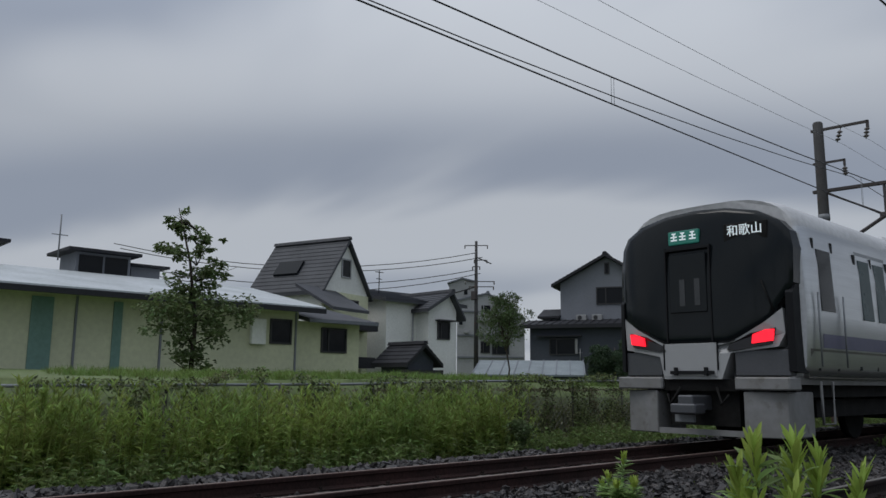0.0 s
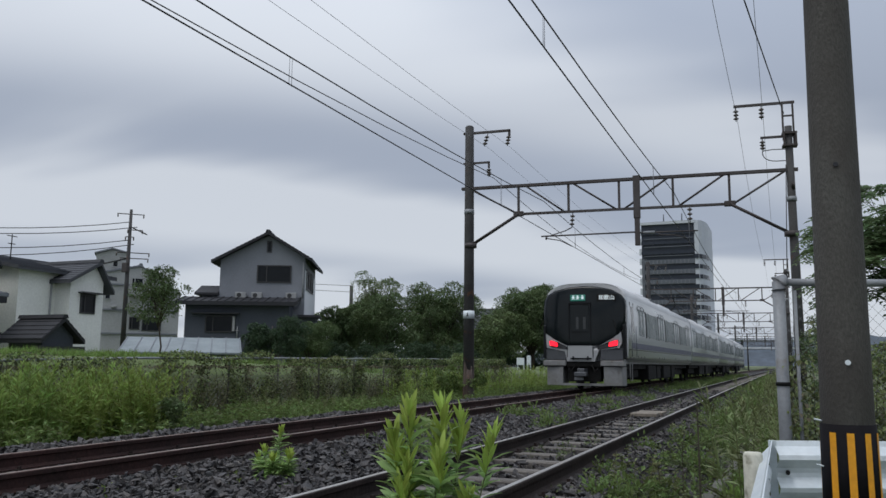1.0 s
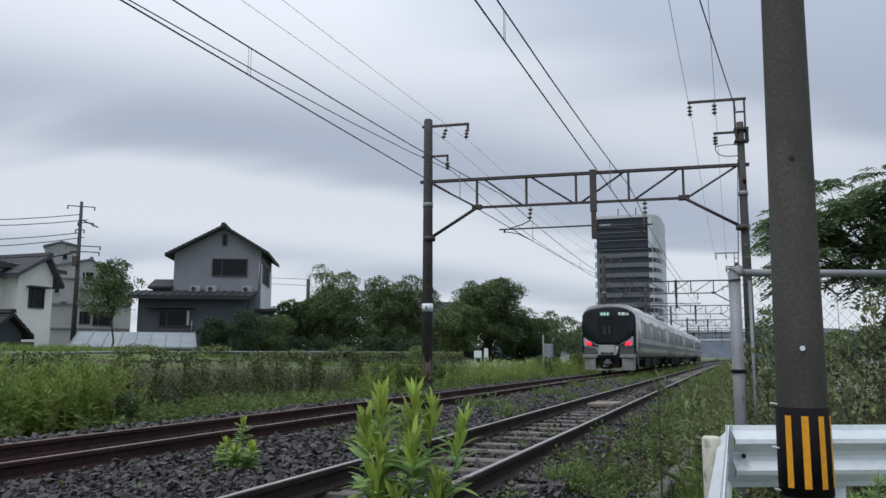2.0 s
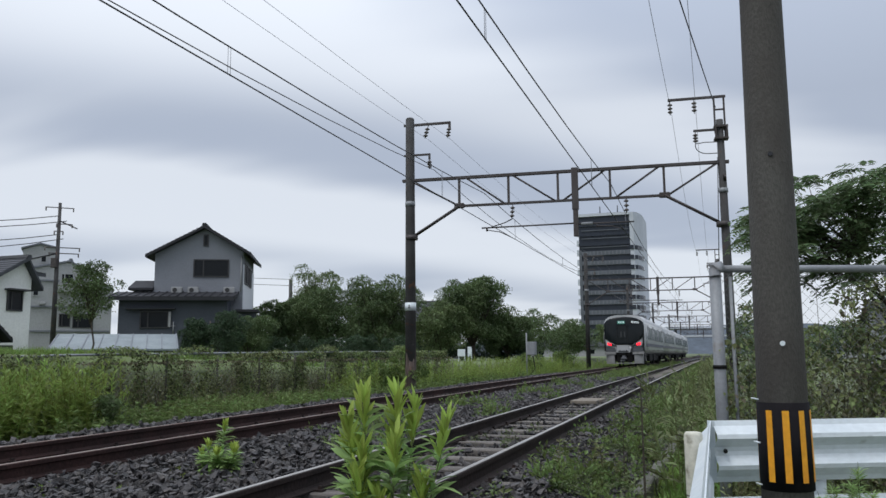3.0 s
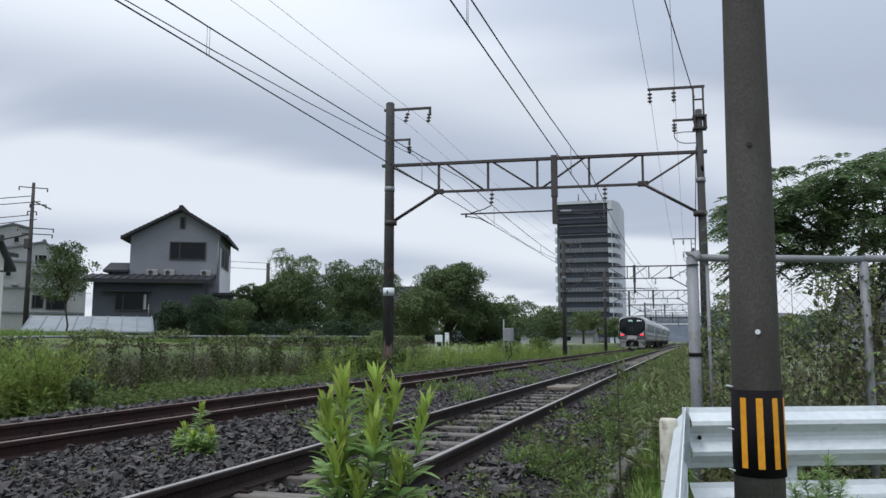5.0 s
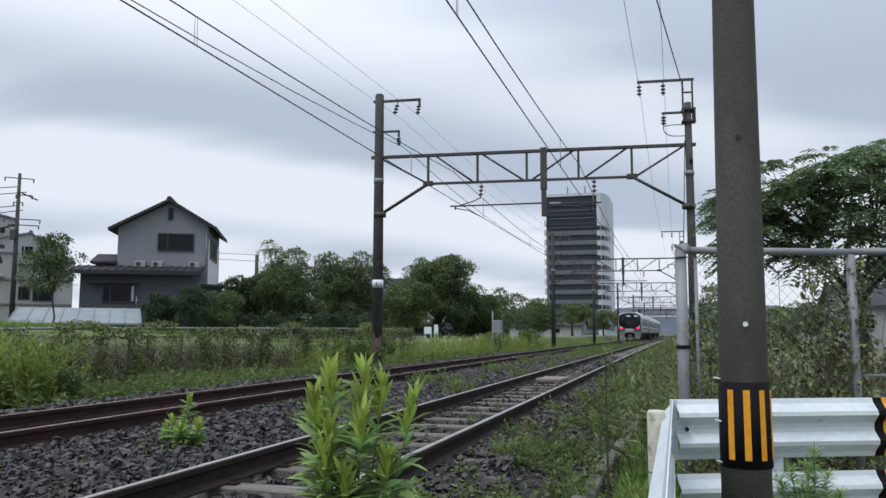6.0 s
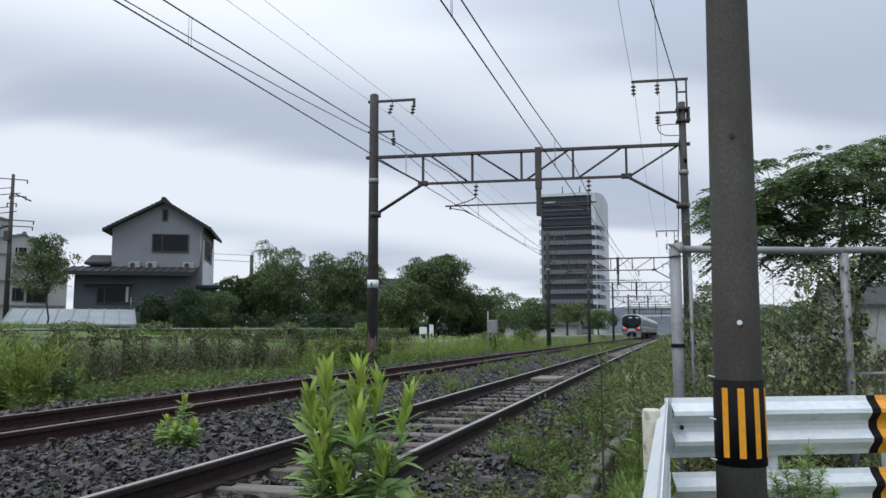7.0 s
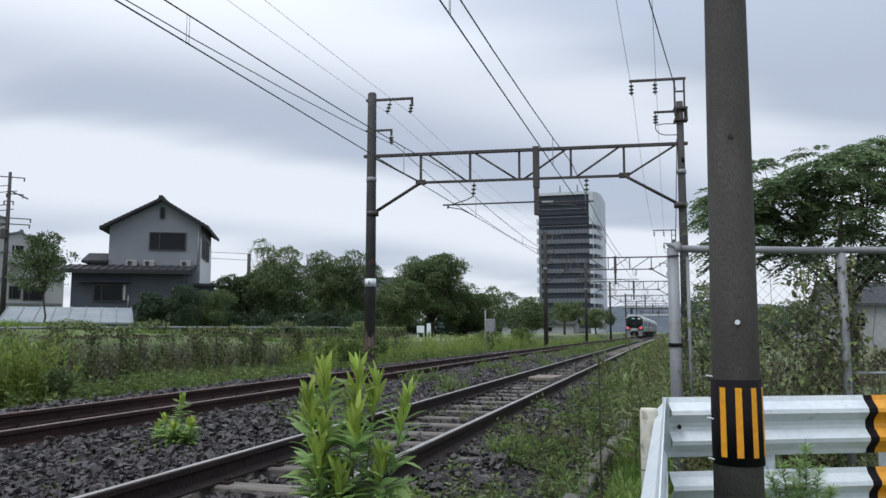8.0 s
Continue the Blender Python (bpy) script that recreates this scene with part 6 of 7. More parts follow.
def young_tree():
    rng = np.random.default_rng(14)
    ob = thing("tree", "young slender tree with tiered open crown behind the fence", "tree", "trees beyond the fence")
    x, y = -17.4, 10.2
    z0 = float(height(x, y)) - 0.1
    bm = bmesh.new()
    tube(bm, [(x, y, z0), (x, y + 0.05, 2.4), (x - 0.1, y - 0.15, 4.0), (x - 0.2, y - 0.5, 5.4)], [0.07, 0.055, 0.035, 0.012], 8)
    pairs = []
    rnd = random.Random(4)
    for cx, cz, r, h, n in ((0.0, 1.35, 0.6, 0.45, 20), (0.0, 2.1, 1.0, 0.4, 30), (-0.3, 2.75, 1.15, 0.4, 34), (0.75, 2.7, 1.0, 0.35, 26), (-0.1, 3.3, 0.7, 0.4, 22), (0.35, 3.75, 0.6, 0.3, 14), (-0.35, 4.2, 0.6, 0.3, 14), (0.3, 4.45, 0.35, 0.2, 7), (-0.15, 4.7, 0.4, 0.25, 9), (-0.45, 5.1, 0.28, 0.3, 9)):
        c = (x + cx * 0.5, y + cx, cz)
        pairs.append(crown(rng, c, (r, r, h), n, 26, 0.15, hollow=0.2))
        tube(bm, [(x, y, cz - 0.3), c], [0.025, 0.008], 5)
        for _ in range(3):
            tube(bm, [(x, y, cz - 0.3), (c[0] + rnd.uniform(-r, r), c[1] + rnd.uniform(-r, r), cz + 0.1)], [0.02, 0.005], 5)
    part("trunk", bm, M_BARK, ob, "thin dark trunk")
    v, f = join(*pairs)
    link_mesh("crown", np_mesh("crown", v, f), L_TREE2, ob, "tiered leafy crown")


def far_woods():
    rng = np.random.default_rng(77)
    pairs = []
    spots = [(-13.5, 96, 4.0, 3.2), (-12.5, 88, 3.7, 3.2), (-15, 84, 4.3, 3.6), (-18, 92, 4.6, 4), (-22, 88, 4.8, 4), (-26, 80, 4, 4), (-31, 76, 4.5, 4.5), (-36, 74, 4.5, 5), (-42, 70, 5, 5),
             (16, 40, 3.0, 4), (20, 52, 3.5, 4), (26, 60, 4, 5), (12, 70, 3.2, 4), (32, 74, 4, 5), (9, 90, 3, 4), (8, 130, 3.5, 5)]
    for x, y, h, r in spots:
        for _ in range(2):
            c = (x + rng.normal(0, 1), y + rng.normal(0, 1), float(height(x, y)) + h * 0.55)
            pairs.append(boughs(rng, c, (r * 0.8, r * 0.8, h * 0.6), 14, 150, 0.24))
    v, f = join(*pairs)
    tagged(link_mesh("far_woods", np_mesh("far_woods", v, f), L_TREE), "dark green belt of distant trees and shrubs", "woods", kind="stuff")


def understory():
    """Shrubs and hedge that close the foot of the park trees; the back row stands in for dark shade."""
    rng = np.random.default_rng(78)
    pairs = []
    for k in range(44):
        x = (-27.0 + 0.78 * k) if k < 16 else (-29.0 + 0.68 * (k - 16))
        y = (46.5 if k < 16 else 61.0) + rng.normal(0, 0.8)
        c = (x, y, float(height(x, y)) + 0.75)
        pairs.append(boughs(rng, c, (1.0, 0.8, rng.uniform(0.8, 1.15)), 9, 150, 0.12))
    v, f = join(*pairs)
    tagged(link_mesh("understory_shrubs", np_mesh("understory_shrubs", v, f), L_BUSH), "dark shrubs at the foot of the park trees, back row added in place of shade", "shrubs", kind="stuff")


def compound_tree():
    """The tree behind the pipe fence: fronds with paired leaflets."""
    rng = np.random.default_rng(12)
    rnd = random.Random(12)
    ob = thing("tree", "broad tree with drooping compound leaves behind the pipe fence", "tree")
    x, y, z0 = 5.0, 13.6, -0.5
    mid = Vector((5.1, 13.6, 2.62))
    bm = bmesh.new()
    tube(bm, [(x, y, z0), (x + 0.05, y, 0.8), (x - 0.1, y + 0.1, 1.7), (x, y, 2.9)], [0.08, 0.07, 0.05, 0.02], 8)
    forks = []
    for k in range(9):
        a = 2 * math.pi * k / 9 + rnd.uniform(-0.3, 0.3)
        knee = Vector((x + 0.9 * math.cos(a), y + 0.9 * math.sin(a), rnd.uniform(1.9, 2.5)))
        tube(bm, [(x, y, rnd.uniform(0.9, 1.6)), (x + 0.4 * math.cos(a), y + 0.4 * math.sin(a), 1.7), knee], [0.028, 0.02, 0.012], 6)
        forks.append(knee)
    bases, ways, sizes = [], [], []
    for k in range(140):
        d = Vector((rnd.gauss(0, 1), rnd.gauss(0, 1), rnd.gauss(0.2, 1))).normalized()
        f = rnd.uniform(0.5, 1.0)
        end = mid + Vector((d.x * 2.25 * f, d.y * 2.0 * f, d.z * 1.10 * f))
        near = min(forks, key=lambda p: (p - end).length)
        tube(bm, [near, (near + end) / 2 + Vector((0, 0, -0.06)), end], [0.014, 0.009, 0.004], 4)
        for j in range(12):
            root = end + Vector((rnd.gauss(0, 0.10), rnd.gauss(0, 0.10), rnd.gauss(0, 0.06)))
            a = math.atan2(d.y, d.x) + rnd.gauss(0, 1.3)
            way = Vector((math.cos(a), math.sin(a), rnd.uniform(-0.15, 0.55))).normalized()
            side = way.cross(Vector((0, 0, 1))).normalized()
            length = rnd.uniform(0.30, 0.52)
            for j2 in range(8):
                t = (j2 + 0.8) / 8
                p = root + way * length * t - Vector((0, 0, 0.5 * length * t * t))
                for sg in (-1, 1):
                    bases.append(p)
                    ways.append(side * sg + way * 0.5 + Vector((0, 0, -0.3 + rnd.gauss(0, 0.12))))
                    sizes.append(length * 0.30 * (1.1 - 0.5 * abs(t - 0.45)))
    part("trunk", bm, M_BARK, ob, "thin branching trunk")
    bases, ways, sizes = np.array(bases), np.array(ways), np.array(sizes)
    v, f = leaves(rng, bases, ways, sizes, sizes * 0.36, 0.1)
    link_mesh("crown", np_mesh("crown", v, f), L_SHADE, ob, "feathery green crown")


def patch(name, label, seed, mat, templates, count, xr, yr, scale, skew=1.0, keep=None, lean=0.12, lift=0.0):
    rng = np.random.default_rng(seed)
    tpl = templates(rng)
    x = rng.uniform(*xr, count)
    y = yr[0] + (yr[1] - yr[0]) * rng.uniform(0, 1, count) ** skew
    if keep is not None:
        ok = keep(x, y, rng)
        x, y = x[ok], y[ok]
    p = np.stack([x, y, height(x, y) + lift], 1)
    s = rng.uniform(*scale, len(x))
    v, f = scatter(rng, tpl, p, s, lean)
    return tagged(link_mesh(name, np_mesh(name, v, f), mat), label, "weeds", kind="stuff")


def clumpy(level, size=1.0):
    def keep(x, y, rng):
        n = np.sin(1.3 * x / size + 0.7 * y / size) + np.sin(0.9 * y / size - 1.9 * x / size + 1.3) + np.sin(2.7 * y / size + 0.4 * x / size)
        return n + rng.normal(0, 0.6, len(x)) > level
    return keep


def tall_herbs(rng):
    return [weed(rng, rng.uniform(0.8, 1.15), 40, 0.16, 0.2, droop=-0.15, top=0.9, bare=0.2) for _ in range(7)]


def low_herbs(rng):
    return [weed(rng, rng.uniform(0.3, 0.55), 18, 0.12, 0.4, droop=0.2, top=0.3) for _ in range(6)]


def bushy(rng):
    """Low rounded clumps with small leaves on all sides."""
    out = []
    for _ in range(7):
        n = 80
        d = unit(rng.normal(size=(n, 3)) + (0, 0, 0.7))
        d[:, 2] = np.abs(d[:, 2])
        lump = 1 + 0.35 * np.sin(3 * np.arctan2(d[:, 1:2], d[:, :1]) + rng.uniform(0, 6))
        base = d * lump * rng.uniform(0.45, 1.0, (n, 1)) * (0.13, 0.13, 0.17)
        size = rng.uniform(0.03, 0.07, n)
        out.append(leaves(rng, base, d * 0.8 + rng.normal(size=(n, 3)) * 0.45, size, size * 0.45))
    return out


def mats(rng):
    out = []
    for _ in range(6):
        n = 30
        base = np.stack([rng.normal(0, 0.09, n), rng.normal(0, 0.09, n), rng.uniform(0.0, 0.12, n)], -1)
        way = np.stack([rng.normal(size=n), rng.normal(size=n), rng.normal(0.45, 0.35, n)], -1)
        size = rng.uniform(0.022, 0.055, n)
        out.append(leaves(rng, base, way, size, size * 0.6))
    return out


def blades(rng):
    out = []
    for _ in range(6):
        n = 18
        base = np.stack([rng.normal(0, 0.05, n), rng.normal(0, 0.05, n), 0 * rng.uniform(size=n)], -1)
        way = np.stack([rng.normal(0, 0.4, n), rng.normal(0, 0.4, n), np.ones(n)], -1)
        size = rng.uniform(0.10, 0.27, n)
        out.append(leaves(rng, base, way, size, 0.014, 0.1))
    return out


def vine_sheet(name, label, seed, mat, count, place, leaf):
    rng = np.random.default_rng(seed)
    base, out = place(rng, count)
    count = len(base)
    way = rng.normal(size=(count, 3)) * 0.7 + out + (0, 0, -0.35)
    size = leaf * rng.uniform(0.6, 1.3, count)
    v, f = leaves(rng, base, way, size, size * 0.75)
    return tagged(link_mesh(name, np_mesh(name, v, f), mat), label, "vines", kind="stuff")


def left_vines(rng, n):
    """Curtains of vine on the fence: columns with thin stretches between them, and tufts on the top rail."""
    y = rng.uniform(-3, 36, 4 * n)
    u = rng.uniform(0, 1, 4 * n)
    column = np.sin(5.1 * y + 1.2 * np.sin(0.9 * y)) + 0.7 * np.sin(2.3 * y + 1.0) + 0.5 * np.sin(11.0 * y)
    crest = (u > 0.9) & (np.sin(1.3 * y) + np.sin(3.1 * y) > -0.6)
    ok = (column + rng.normal(0, 0.35, 4 * n) > 0.2 + 0.7 * (u - 0.4)) | (u < 0.16) | crest
    y, u = y[ok][:n], u[ok][:n]
    z = -0.55 + (1.42 + 0.006 * y) * u
    lump = 0.12 * np.clip(np.sin(1.9 * y) + np.sin(0.83 * y + 1), 0, 2) * (z > 0.5)
    x = FENCE_X + rng.normal(0.05, 0.10, len(y)) + 0.06 * np.sin(2.1 * y + 3 * z)
    return np.stack([x, y, z + lump], 1), (0.8, -0.3, 0)


def old_vines(rng, n):
    base, out = left_vines(rng, n)
    base[:, 1] = 7 + (base[:, 1] + 3) * 29 / 39 + 0.9
    base[:, 2] = np.minimum(base[:, 2], 0.75)
    return base, out


def right_vines(rng, n):
    """Climbing columns along the mesh, from the corner post on: distance, width and top of each."""
    columns = np.array([(0.10, 0.07, 0.95), (0.20, 0.10, 0.62), (0.30, 0.06, 1.18), (0.46, 0.10, 0.7), (0.70, 0.09, 0.95), (0.84, 0.07, 0.78), (0.98, 0.05, 1.30), (1.09, 0.05, 1.36),
                        (1.18, 0.05, 1.05), (1.30, 0.03, 1.38), (1.62, 0.12, 0.25), (2.1, 0.2, 0.5), (2.7, 0.2, 0.9), (3.4, 0.2, 0.8)])
    pick = rng.choice(len(columns), n, p=columns[:, 2] / columns[:, 2].sum())
    d = columns[pick, 0] + rng.normal(0, 1, n) * columns[pick, 1]
    u = rng.uniform(0, 1, n) ** 1.25
    z = -0.45 + (columns[pick, 2] + 0.45) * u
    foot = rng.uniform(0, 1, n) < 0.22
    d = np.where(foot, rng.uniform(0, 3.9, n), d)
    z = np.where(foot, -0.45 + 0.5 * rng.uniform(0, 1, n), z)
    d = np.clip(d, 0.03, 4.0) + 0.03 * np.sin(9 * z)
    x = 2.43 + 0.947 * d + rng.normal(0, 0.02, n)
    y = 6.40 + 0.322 * d + rng.normal(0.05, 0.09, n)
    return np.stack([x, y, z], 1), (0.1, -0.8, 0)


def vine_stems():
    """Bare brown runners that climb the mesh and the fence behind the far track."""
    rng = np.random.default_rng(61)
    pairs = []
    for _ in range(70):
        d, top = rng.uniform(0.05, 3.0), rng.uniform(0.3, 1.4)
        zs = np.linspace(-0.5, top, 7)
        ds = d + np.cumsum(rng.normal(0, 0.035, 7))
        pairs.append(stalk(np.stack([2.43 + 0.947 * ds, 6.42 + 0.322 * ds + rng.normal(0.03, 0.03, 7), zs], 1), 0.005))
    for _ in range(150):
        y, top = rng.uniform(0, 34), rng.uniform(0.2, 0.95)
        zs = np.linspace(-0.6, top, 6)
        pairs.append(stalk(np.stack([FENCE_X + rng.normal(0.08, 0.06, 6), y + np.cumsum(rng.normal(0, 0.06, 6)), zs], 1), 0.011))
    v, f = join(*pairs)
    tagged(link_mesh("vine_stems", np_mesh("vine_stems", v, f), M_STEM_DRY), "bare brown vine runners climbing the wire fences", "vines", kind="stuff")


def dry_hedge():
    """Brown, half-dead undergrowth on the plot beyond the pipe fence."""
    rng = np.random.default_rng(79)
    pairs = [boughs(rng, (6.2 + 0.6 * k, 22 + rng.normal(0, 0.6), 0.05), (0.7, 0.6, rng.uniform(0.5, 0.8)), 9, 120, 0.09) for k in range(14)]
    v, f = join(*pairs)
    tagged(link_mesh("dry_undergrowth", np_mesh("dry_undergrowth", v, f), L_BROWN), "brown half-dead undergrowth beyond the pipe fence", "shrubs", kind="stuff")


def goldenrod(seed, x, y, stems, name_label, big=1.0, tip=True, needles=False, bushy=1.0):
    """The fresh herb by the rail: several stalks of lance-shaped leaves with pale upright tufts."""
    rng = np.random.default_rng(seed)
    ob = thing("goldenrod_plant", name_label, "plant", "young herbs by the rail")
    z0 = float(height(x, y)) - 0.02
    for dx, dy, h in stems:
        root = np.array((x + dx * 0.25, y + dy * 0.25, z0))
        top = np.array((x + dx, y + dy, z0 + h))
        ts = np.linspace(0, 1, 7)[:, None]
        line = root + (top - root) * ts + np.array((dx, dy, 0)) * 0.25 * (ts**2 - ts)
        v, f = stalk(line, 0.006 * big)
        link_mesh("stem", np_mesh("stem", v, f), M_STEM, ob)
        def spot(t):
            t = np.asarray(t)[:, None]
            return root + (top - root) * t + np.array((dx, dy, 0)) * 0.25 * (t**2 - t)
        n = 420 if needles else int(105 * big * bushy)
        t = np.sort(rng.uniform(0.12, 0.93, n))
        turn = np.arange(n) * 2.4 + rng.normal(0, 0.3, n)
        rise = rng.normal(0.0, 0.2, n) + 0.85 * t**2
        way = np.stack([np.cos(turn), np.sin(turn), rise], -1)
        size = 0.19 * big * (1.12 - 0.5 * t) * rng.uniform(0.75, 1.15, n)
        if needles:
            size = size * 0.8
        v, f = fine_leaves(rng, spot(t), way, size, size * (0.12 if needles else 0.225))
        link_mesh("leaves", np_mesh("leaves", v, f), L_BRIGHT, ob, "lance-shaped green leaves")
        if tip:
            n = 32
            t = rng.uniform(0.84, 1.0, n)
            turn = rng.uniform(0, 6.28, n)
            way = np.stack([np.cos(turn) * 0.36, np.sin(turn) * 0.36, np.ones(n)], -1)
            size = 0.12 * big * rng.uniform(0.7, 1.2, n)
            v, f = fine_leaves(rng, spot(t), way, size, size * 0.14)
            link_mesh("shoot_tip", np_mesh("shoot_tip", v, f), L_TIP, ob, "upright yellow-green shoot tip")
    return ob


def fine_leaves(rng, base, way, length, width):
    """Curved lance-shaped leaves of four segments, folded along the rib."""
    base, way = np.asarray(base, float), unit(np.asarray(way, float))
    n = len(base)
    length, width = np.asarray(length)[:, None], np.asarray(width)[:, None]
    side = unit(np.cross(way, np.array((0, 0, 1.0)) + rng.normal(size=(n, 3)) * 0.2))
    up = np.cross(side, way)
    cols = []
    for t, w in ((0.0, 0.12), (0.3, 0.85), (0.6, 1.0), (0.85, 0.5), (1.0, 0.03)):
        mid = base + way * length * t - np.array((0, 0, 1.0)) * length * 0.22 * t**2
        for s in (-1, 0, 1):
            cols.append(mid + side * width * 0.5 * w * s + up * width * 0.16 * abs(s) * w)
    v = np.stack(cols, 1)
    k = v.shape[1]
    one = np.array([(3 * r + c, 3 * r + c + 1, 3 * r + c + 4, 3 * r + c + 3) for r in range(4) for c in range(2)])
    return v.reshape(-1, 3), (one[None] + (np.arange(n) * k)[:, None, None]).reshape(-1, 4)


def all_trees():
    wide = "broad dark green tree at the edge of a park"
    tree("bush", "dense dark green clipped bush in front of the grey house", 1, -19.75, 32.5, 3.3, 2.9, 0.085, 60, 330, L_BUSH, low=0.02, lobes=2)
    tree("bush", "dense green bush beside the grey house", 2, -21.0, 38.0, 3.3, 2.9, 0.095, 54, 260, L_TREE, low=0.02, lobes=3)
    tree("tree", wide, 3, -26.3, 50.5, 5.65, 4.2, 0.15, 66, 300, L_TREE, low=0.06, lobes=3)
    tree("tree", "tall pale green tree with layered crown", 4, -25.0, 53.5, 7.75, 4.5, 0.13, 60, 240, L_TREE2, low=0.22, lobes=3)
    tree("tree", wide, 5, -23.0, 50.0, 5.75, 4.9, 0.15, 76, 300, L_TREE, low=0.06, lobes=4)
    tree("tree", wide, 6, -21.0, 55.0, 7.0, 6.8, 0.15, 110, 300, L_TREE, low=0.04, lobes=5)
    tree("tree", "low dull green tree beside the park", 8, -15.6, 54.0, 5.0, 4.5, 0.15, 60, 280, L_TREE2, low=0.03)
    tree("tree", wide, 9, -14.3, 57.5, 7.0, 6.2, 0.15, 115, 300, L_TREE, low=0.10, lobes=5)
    tree("tree", wide, 10, -12.3, 60.0, 4.1, 3.8, 0.15, 54, 260, L_TREE, low=0.05)
    tree("tree", "small round green tree on the lawn", 11, -12.1, 120.0, 5.9, 5.6, 0.2, 50, 180, L_TREE2, low=0.3)
    tree("tree", "small round green tree on the lawn", 13, -10.0, 150.0, 5.3, 7.0, 0.22, 50, 180, L_TREE2, low=0.2)
    tree("shrub", "low green shrub beside the far track", 20, -7.9, 58.0, 1.5, 1.6, 0.11, 24, 120, L_LOW, low=0.0, lobes=3, trunk=0.02)
    tree("shrub", "low green shrub beside the far track", 22, -7.8, 47.0, 1.25, 1.5, 0.10, 24, 120, L_LOW, low=0.0, lobes=3, trunk=0.02)
    young_tree()
    tree("tree", "young slender tree near the utility pole", 15, -23.5, 29.0, 5.7, 2.3, 0.11, 54, 95, L_TREE, trunk=0.05, low=0.3, lobes=6)
    tree("shrub", "leafy green shrub at the foot of the mast", 16, -7.3, 24.6, 1.25, 1.9, 0.08, 24, 200, L_LOW, low=0.0, lobes=2, trunk=0.02)
    tree("shrub", "dark green shrub at the foot of the fence", 19, -7.9, 11.8, 0.30, 1.7, 0.07, 24, 200, L_TREE, low=0.0, lobes=3, trunk=0.02)
    tree("shrub", "vine-covered bush climbing the mast", 17, 3.6, 21.5, 2.9, 1.5, 0.08, 24, 160, L_TREE, low=0.0, lobes=3, trunk=0.03)
    tree("shrub", "tall green bush behind the pipe fence", 18, 3.1, 9.4, 1.25, 0.9, 0.05, 20, 150, L_VINE, low=0.0, lobes=3, trunk=0.02)
    compound_tree()
    understory()
    far_woods()


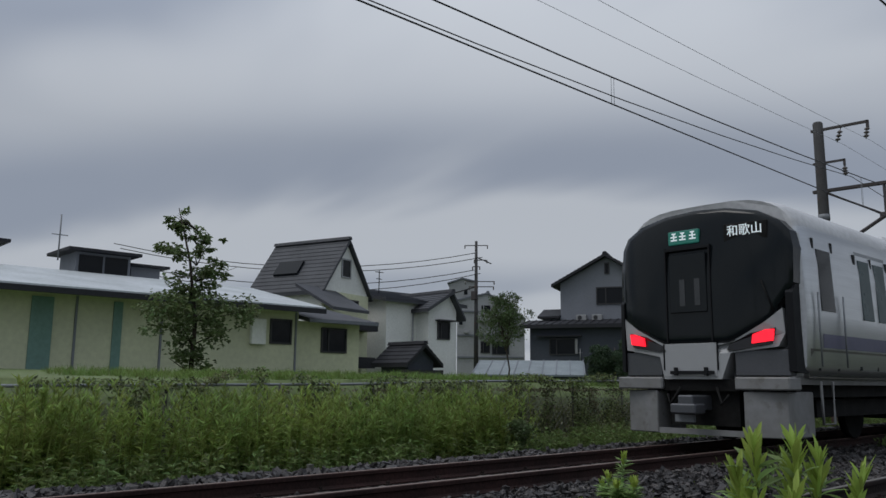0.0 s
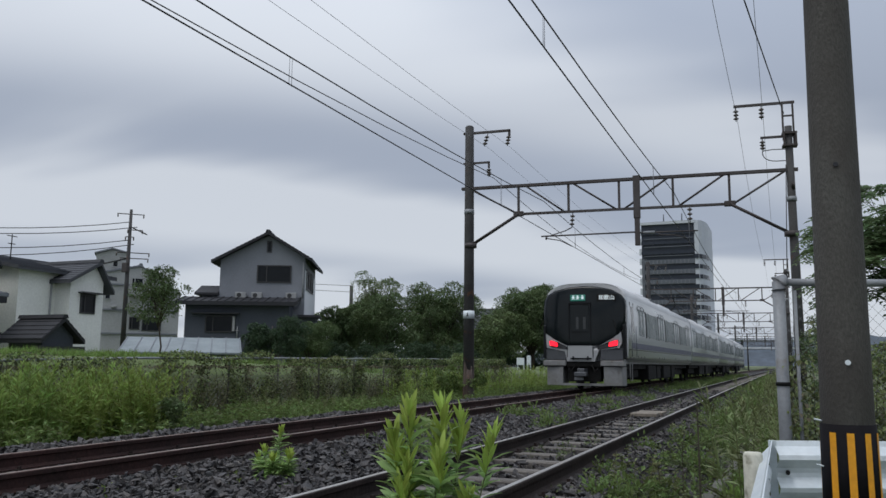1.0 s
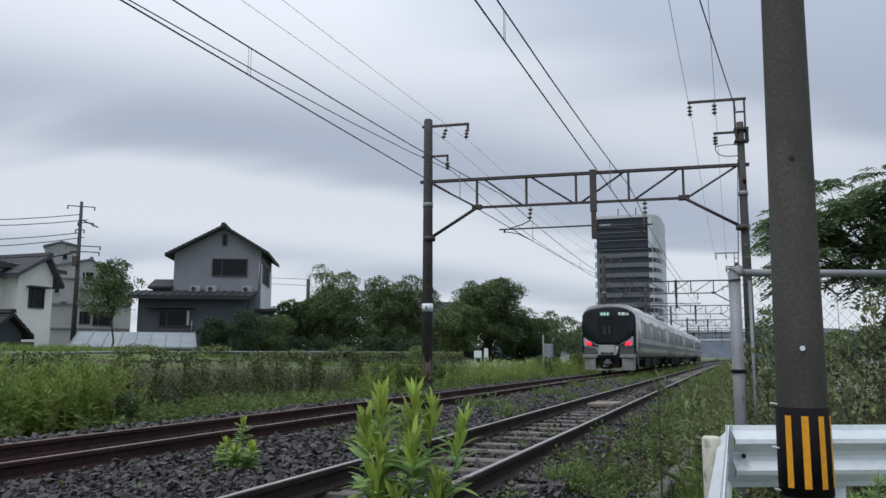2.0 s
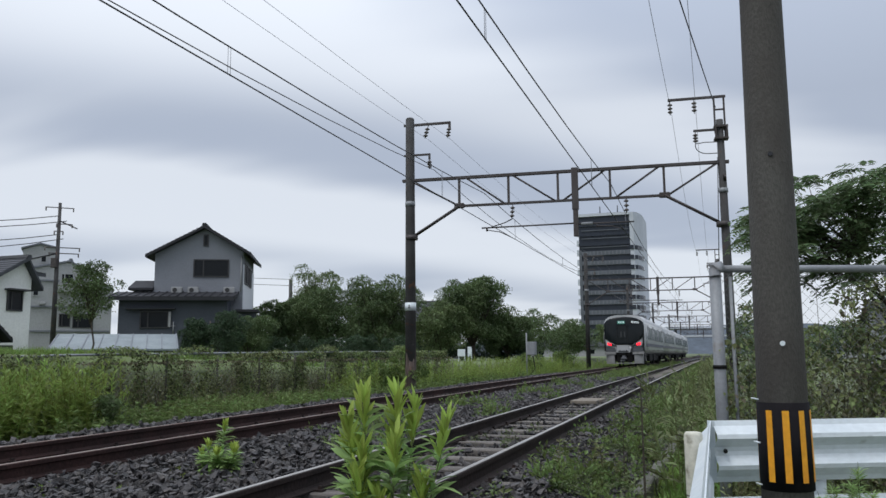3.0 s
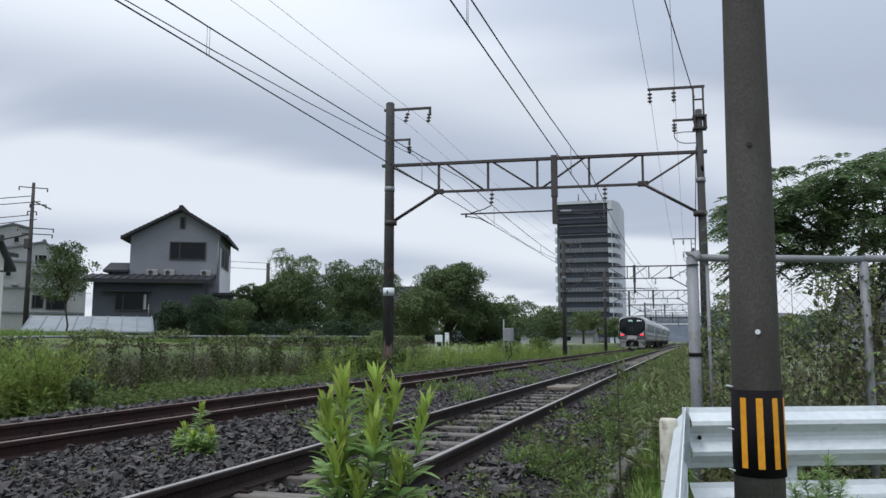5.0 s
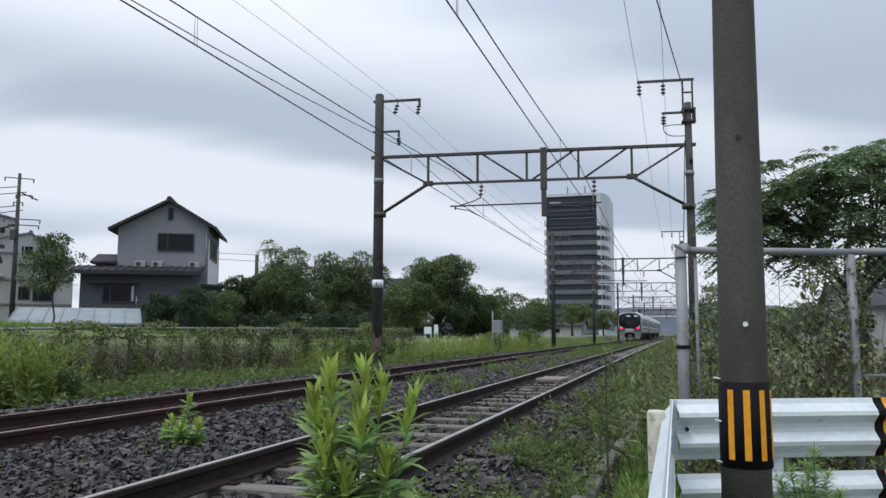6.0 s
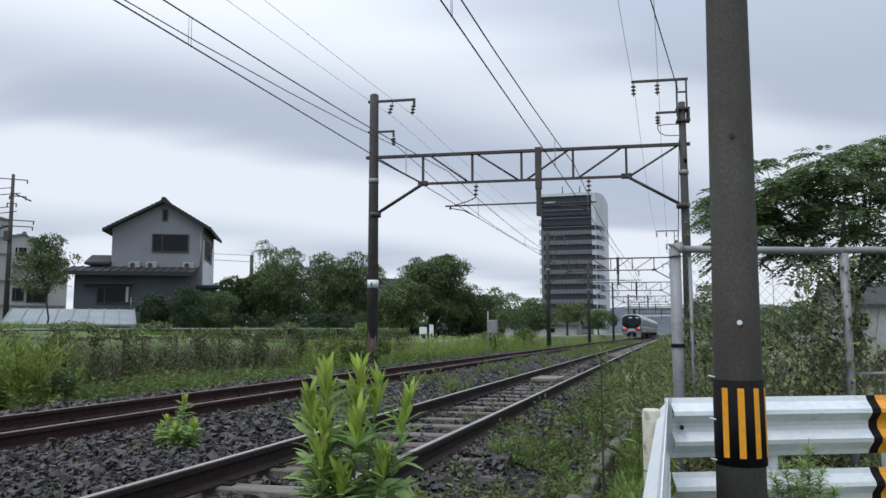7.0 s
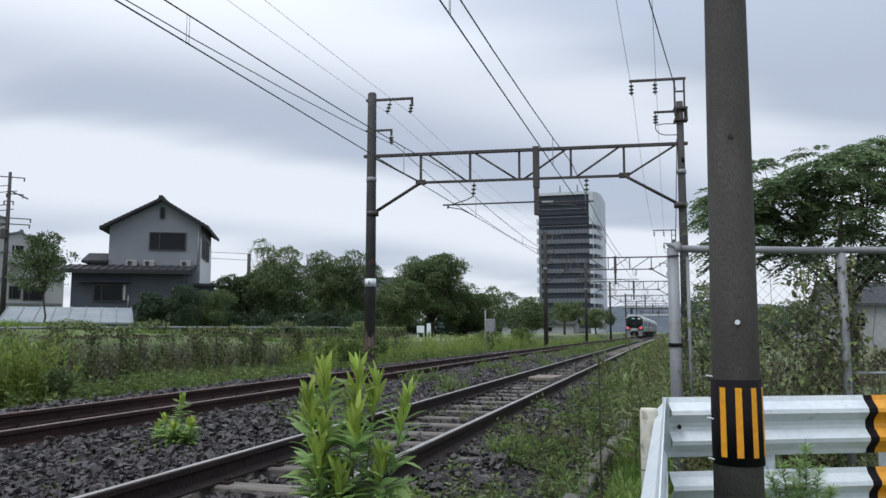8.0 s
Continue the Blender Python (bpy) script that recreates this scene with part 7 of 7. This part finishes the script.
def all_weeds():
    patch("tall_weeds", "tall fresh green weeds in front of the fence", 21, L_WEED, tall_herbs, 1900, (-9.35, -7.5), (-1.0, 12.5), (0.8, 1.4), 1.0, clumpy(-1.0))
    patch("tall_weeds", "tall dull green weeds along the fence", 22, L_WEED2, tall_herbs, 600, (-9.3, -7.9), (11, 26), (0.35, 0.75), 1.0, clumpy(0.0))
    patch("tall_weeds", "tall dull green weeds round the mast foot", 34, L_WEED, tall_herbs, 1300, (-9.3, -7.0), (22.5, 62), (0.75, 1.35), 1.0, clumpy(-0.8))
    patch("low_weeds", "low leafy weeds at the foot of the ballast", 23, L_LOW, low_herbs, 5200, (-9.2, -6.7), (3, 45), (0.7, 1.45), 1.2, clumpy(-1.2))
    patch("tall_weeds", "weeds along the far track", 24, L_WEED, tall_herbs, 1200, (-9.5, -6.0), (38, 130), (0.5, 1.0), 1.0, clumpy(-0.6))
    patch("tall_weeds", "dull weeds pressed against the back of the fence", 40, L_WEED2, low_herbs, 1500, (-10.1, -9.6), (0, 36), (0.6, 1.1), 1.0)
    patch("field_grass", "bright grass on the raised plot", 25, L_GRASS, blades, 2600, (-16, -10.3), (6, 32), (0.5, 1.0), 1.0)
    patch("track_weeds", "small weeds growing in the ballast", 26, L_LOW, bushy, 2400, (-2.9, -0.75), (8.5, 90), (0.6, 1.7), 1.0, clumpy(1.2, 0.6))
    patch("track_weeds", "small weeds growing between the rails", 27, L_GROUND, bushy, 700, (-0.45, 0.45), (9, 90), (0.3, 0.9), 1.0, clumpy(1.0, 0.5))
    patch("track_weeds", "weeds beside the far track", 35, L_LOW, bushy, 1000, (-7.2, -4.9), (12, 90), (0.6, 1.6), 1.0, clumpy(0.7))
    patch("track_weeds", "weeds along the near track shoulder", 36, L_LOW, bushy, 900, (0.8, 1.9), (12, 90), (0.6, 1.6), 1.0, clumpy(0.2))
    patch("creeping_weeds", "creeping weeds over the kerb", 37, L_GROUND, mats, 90, (1.6, 1.8), (5, 16), (0.6, 1.2), 1.0, clumpy(0.0, 0.5), lift=0.05)
    patch("creeping_weeds", "creeping weeds covering the ballast shoulder", 28, L_GROUND, mats, 1700, (0.72, 1.62), (2.5, 26), (0.5, 1.1), 1.3, clumpy(1.0, 0.33))
    patch("low_weeds", "low leafy weeds beside the near track", 29, L_LOW, bushy, 1500, (0.80, 1.78), (3.0, 30), (0.45, 1.3), 1.25, clumpy(1.35, 0.33))
    patch("verge_grass", "bright grass tuft verge beside the kerb", 30, L_GRASS, blades, 2200, (1.97, 2.6), (3.6, 16), (0.5, 1.1), 1.5, clumpy(-0.8))
    patch("tall_weeds", "tall weeds along the pipe fence", 31, L_WEED2, tall_herbs, 700, (2.0, 2.75), (6.9, 60), (0.45, 1.05), 1.2, clumpy(-0.6))
    patch("tall_weeds", "tall weeds behind the pipe fence", 32, L_WEED2, tall_herbs, 300, (2.6, 7), (6.9, 13), (0.4, 0.85), 1.0, clumpy(-0.8))
    patch("tall_weeds", "dark overgrown herbs beyond the pipe fence", 38, L_BROWN, tall_herbs, 420, (3.2, 9.5), (9, 17), (0.4, 0.9), 1.0, clumpy(-1.0))
    patch("low_weeds", "weeds round the guardrail", 33, L_WEED2, tall_herbs, 60, (2.45, 2.95), (5.9, 6.5), (0.35, 0.6), 1.0)
    vine_sheet("fence_vines", "green vines hanging over the fence", 41, L_VINE, 36000, left_vines, 0.066)
    vine_sheet("fence_vines", "tangled vines behind the fence wire, shade put into their dark leaf colour", 45, L_VINE_SHADED, 15000, left_vines, 0.07)
    vine_sheet("fence_vines", "withered brown vines hanging on the fence", 42, L_BROWN, 17000, old_vines, 0.06)
    vine_sheet("fence_vines", "leafy vines climbing the chain-link mesh", 43, L_VINE, 8000, right_vines, 0.042)
    vine_sheet("fence_vines", "vines in the chain-link mesh, shade put into their dark leaf colour", 46, L_VINE_SHADED, 1500, right_vines, 0.045)
    vine_sheet("fence_vines", "withered vines in the chain-link mesh", 44, L_BROWN, 2600, right_vines, 0.042)
    patch("low_weeds", "pale leafy weeds on the ballast shoulder", 39, L_WEED2, low_herbs, 420, (0.9, 1.9), (5.0, 22), (0.3, 0.75), 1.25, clumpy(1.0, 0.37))
    patch("low_weeds", "bright bushy weeds between the kerb and the guardrail", 47, L_GRASS, bushy, 420, (2.0, 2.4), (4.6, 16), (0.6, 1.35), 1.3, clumpy(0.2, 0.5))
    patch("track_weeds", "a few small yellowish weeds in the open ballast", 48, L_WEED, bushy, 26, (-2.9, -0.85), (3.2, 9.5), (0.25, 0.6), 1.0)
    vine_stems()
    dry_hedge()
    goldenrod(51, 1.20, 3.25, [(-0.09, 0.0, 0.95), (0.04, 0.03, 0.95), (0.10, 0.08, 0.91), (-0.13, -0.04, 0.86), (-0.18, 0.05, 0.78), (0.25, 0.02, 0.87), (0.08, -0.08, 0.80), (-0.01, 0.1, 0.85),
                               (-0.06, -0.07, 0.76), (0.18, -0.05, 0.64), (0.02, -0.1, 0.59), (-0.06, -0.12, 0.67)], "fresh green goldenrod plant with pale tips beside the rail", 1.0, bushy=0.62)
    goldenrod(52, -1.86, 6.75, [(-0.12, 0, 0.32), (0.14, 0.05, 0.30), (0.0, 0.1, 0.50), (0.22, -0.05, 0.28), (-0.22, 0.05, 0.24), (0.05, -0.1, 0.26)], "small young goldenrod clump in the ballast", 0.85)
    goldenrod(53, 3.02, 5.0, [(-0.17, 0, 0.53), (-0.10, 0.05, 0.58), (0.03, 0.03, 0.68), (0.10, 0.08, 0.55), (-0.05, -0.05, 0.50), (0.15, 0.0, 0.46), (-0.21, 0.0, 0.42), (0.0, 0.1, 0.6)], "dull green feathery weed at the guardrail", 0.6, False, True)
    ob = thing("dry_stalk", "thin dry reddish stalk standing beside the track", "plant")
    for x, y, h in ((2.02, 4.7, 1.1), (1.55, 8.2, 0.5)):
        rng = np.random.default_rng(int(x * 100))
        v, f = weed(rng, h, 26, 0.05, 0.3, bare=0.2)
        tip = v[v[:, 2] > 0.97 * h][:, :2].mean(0)
        v[:, :2] -= tip * (v[:, 2:] / h) ** 2
        v = v + (x, y, float(height(x, y)))
        link_mesh("stalk", np_mesh("stalk", v, f), M_STEM_DRY, ob)


all_trees()
all_weeds()
stones()


# ---- what moves ----
def motions():
    rows = []
    for k in range(17):
        t = k * 0.5
        y = 11.5 + 15.65 * t + 0.08 * t**2 - 0.006 * t**3
        ahead = y + 4 * (CAR + GAP)
        turn = -math.degrees(math.atan2(float(bow(ahead) - bow(y)), ahead - y))
        rows.append((t, pose(-3.7 + float(bow(y)), y, 0, 0, 0, turn)))
    walk(train, rows)


motions()
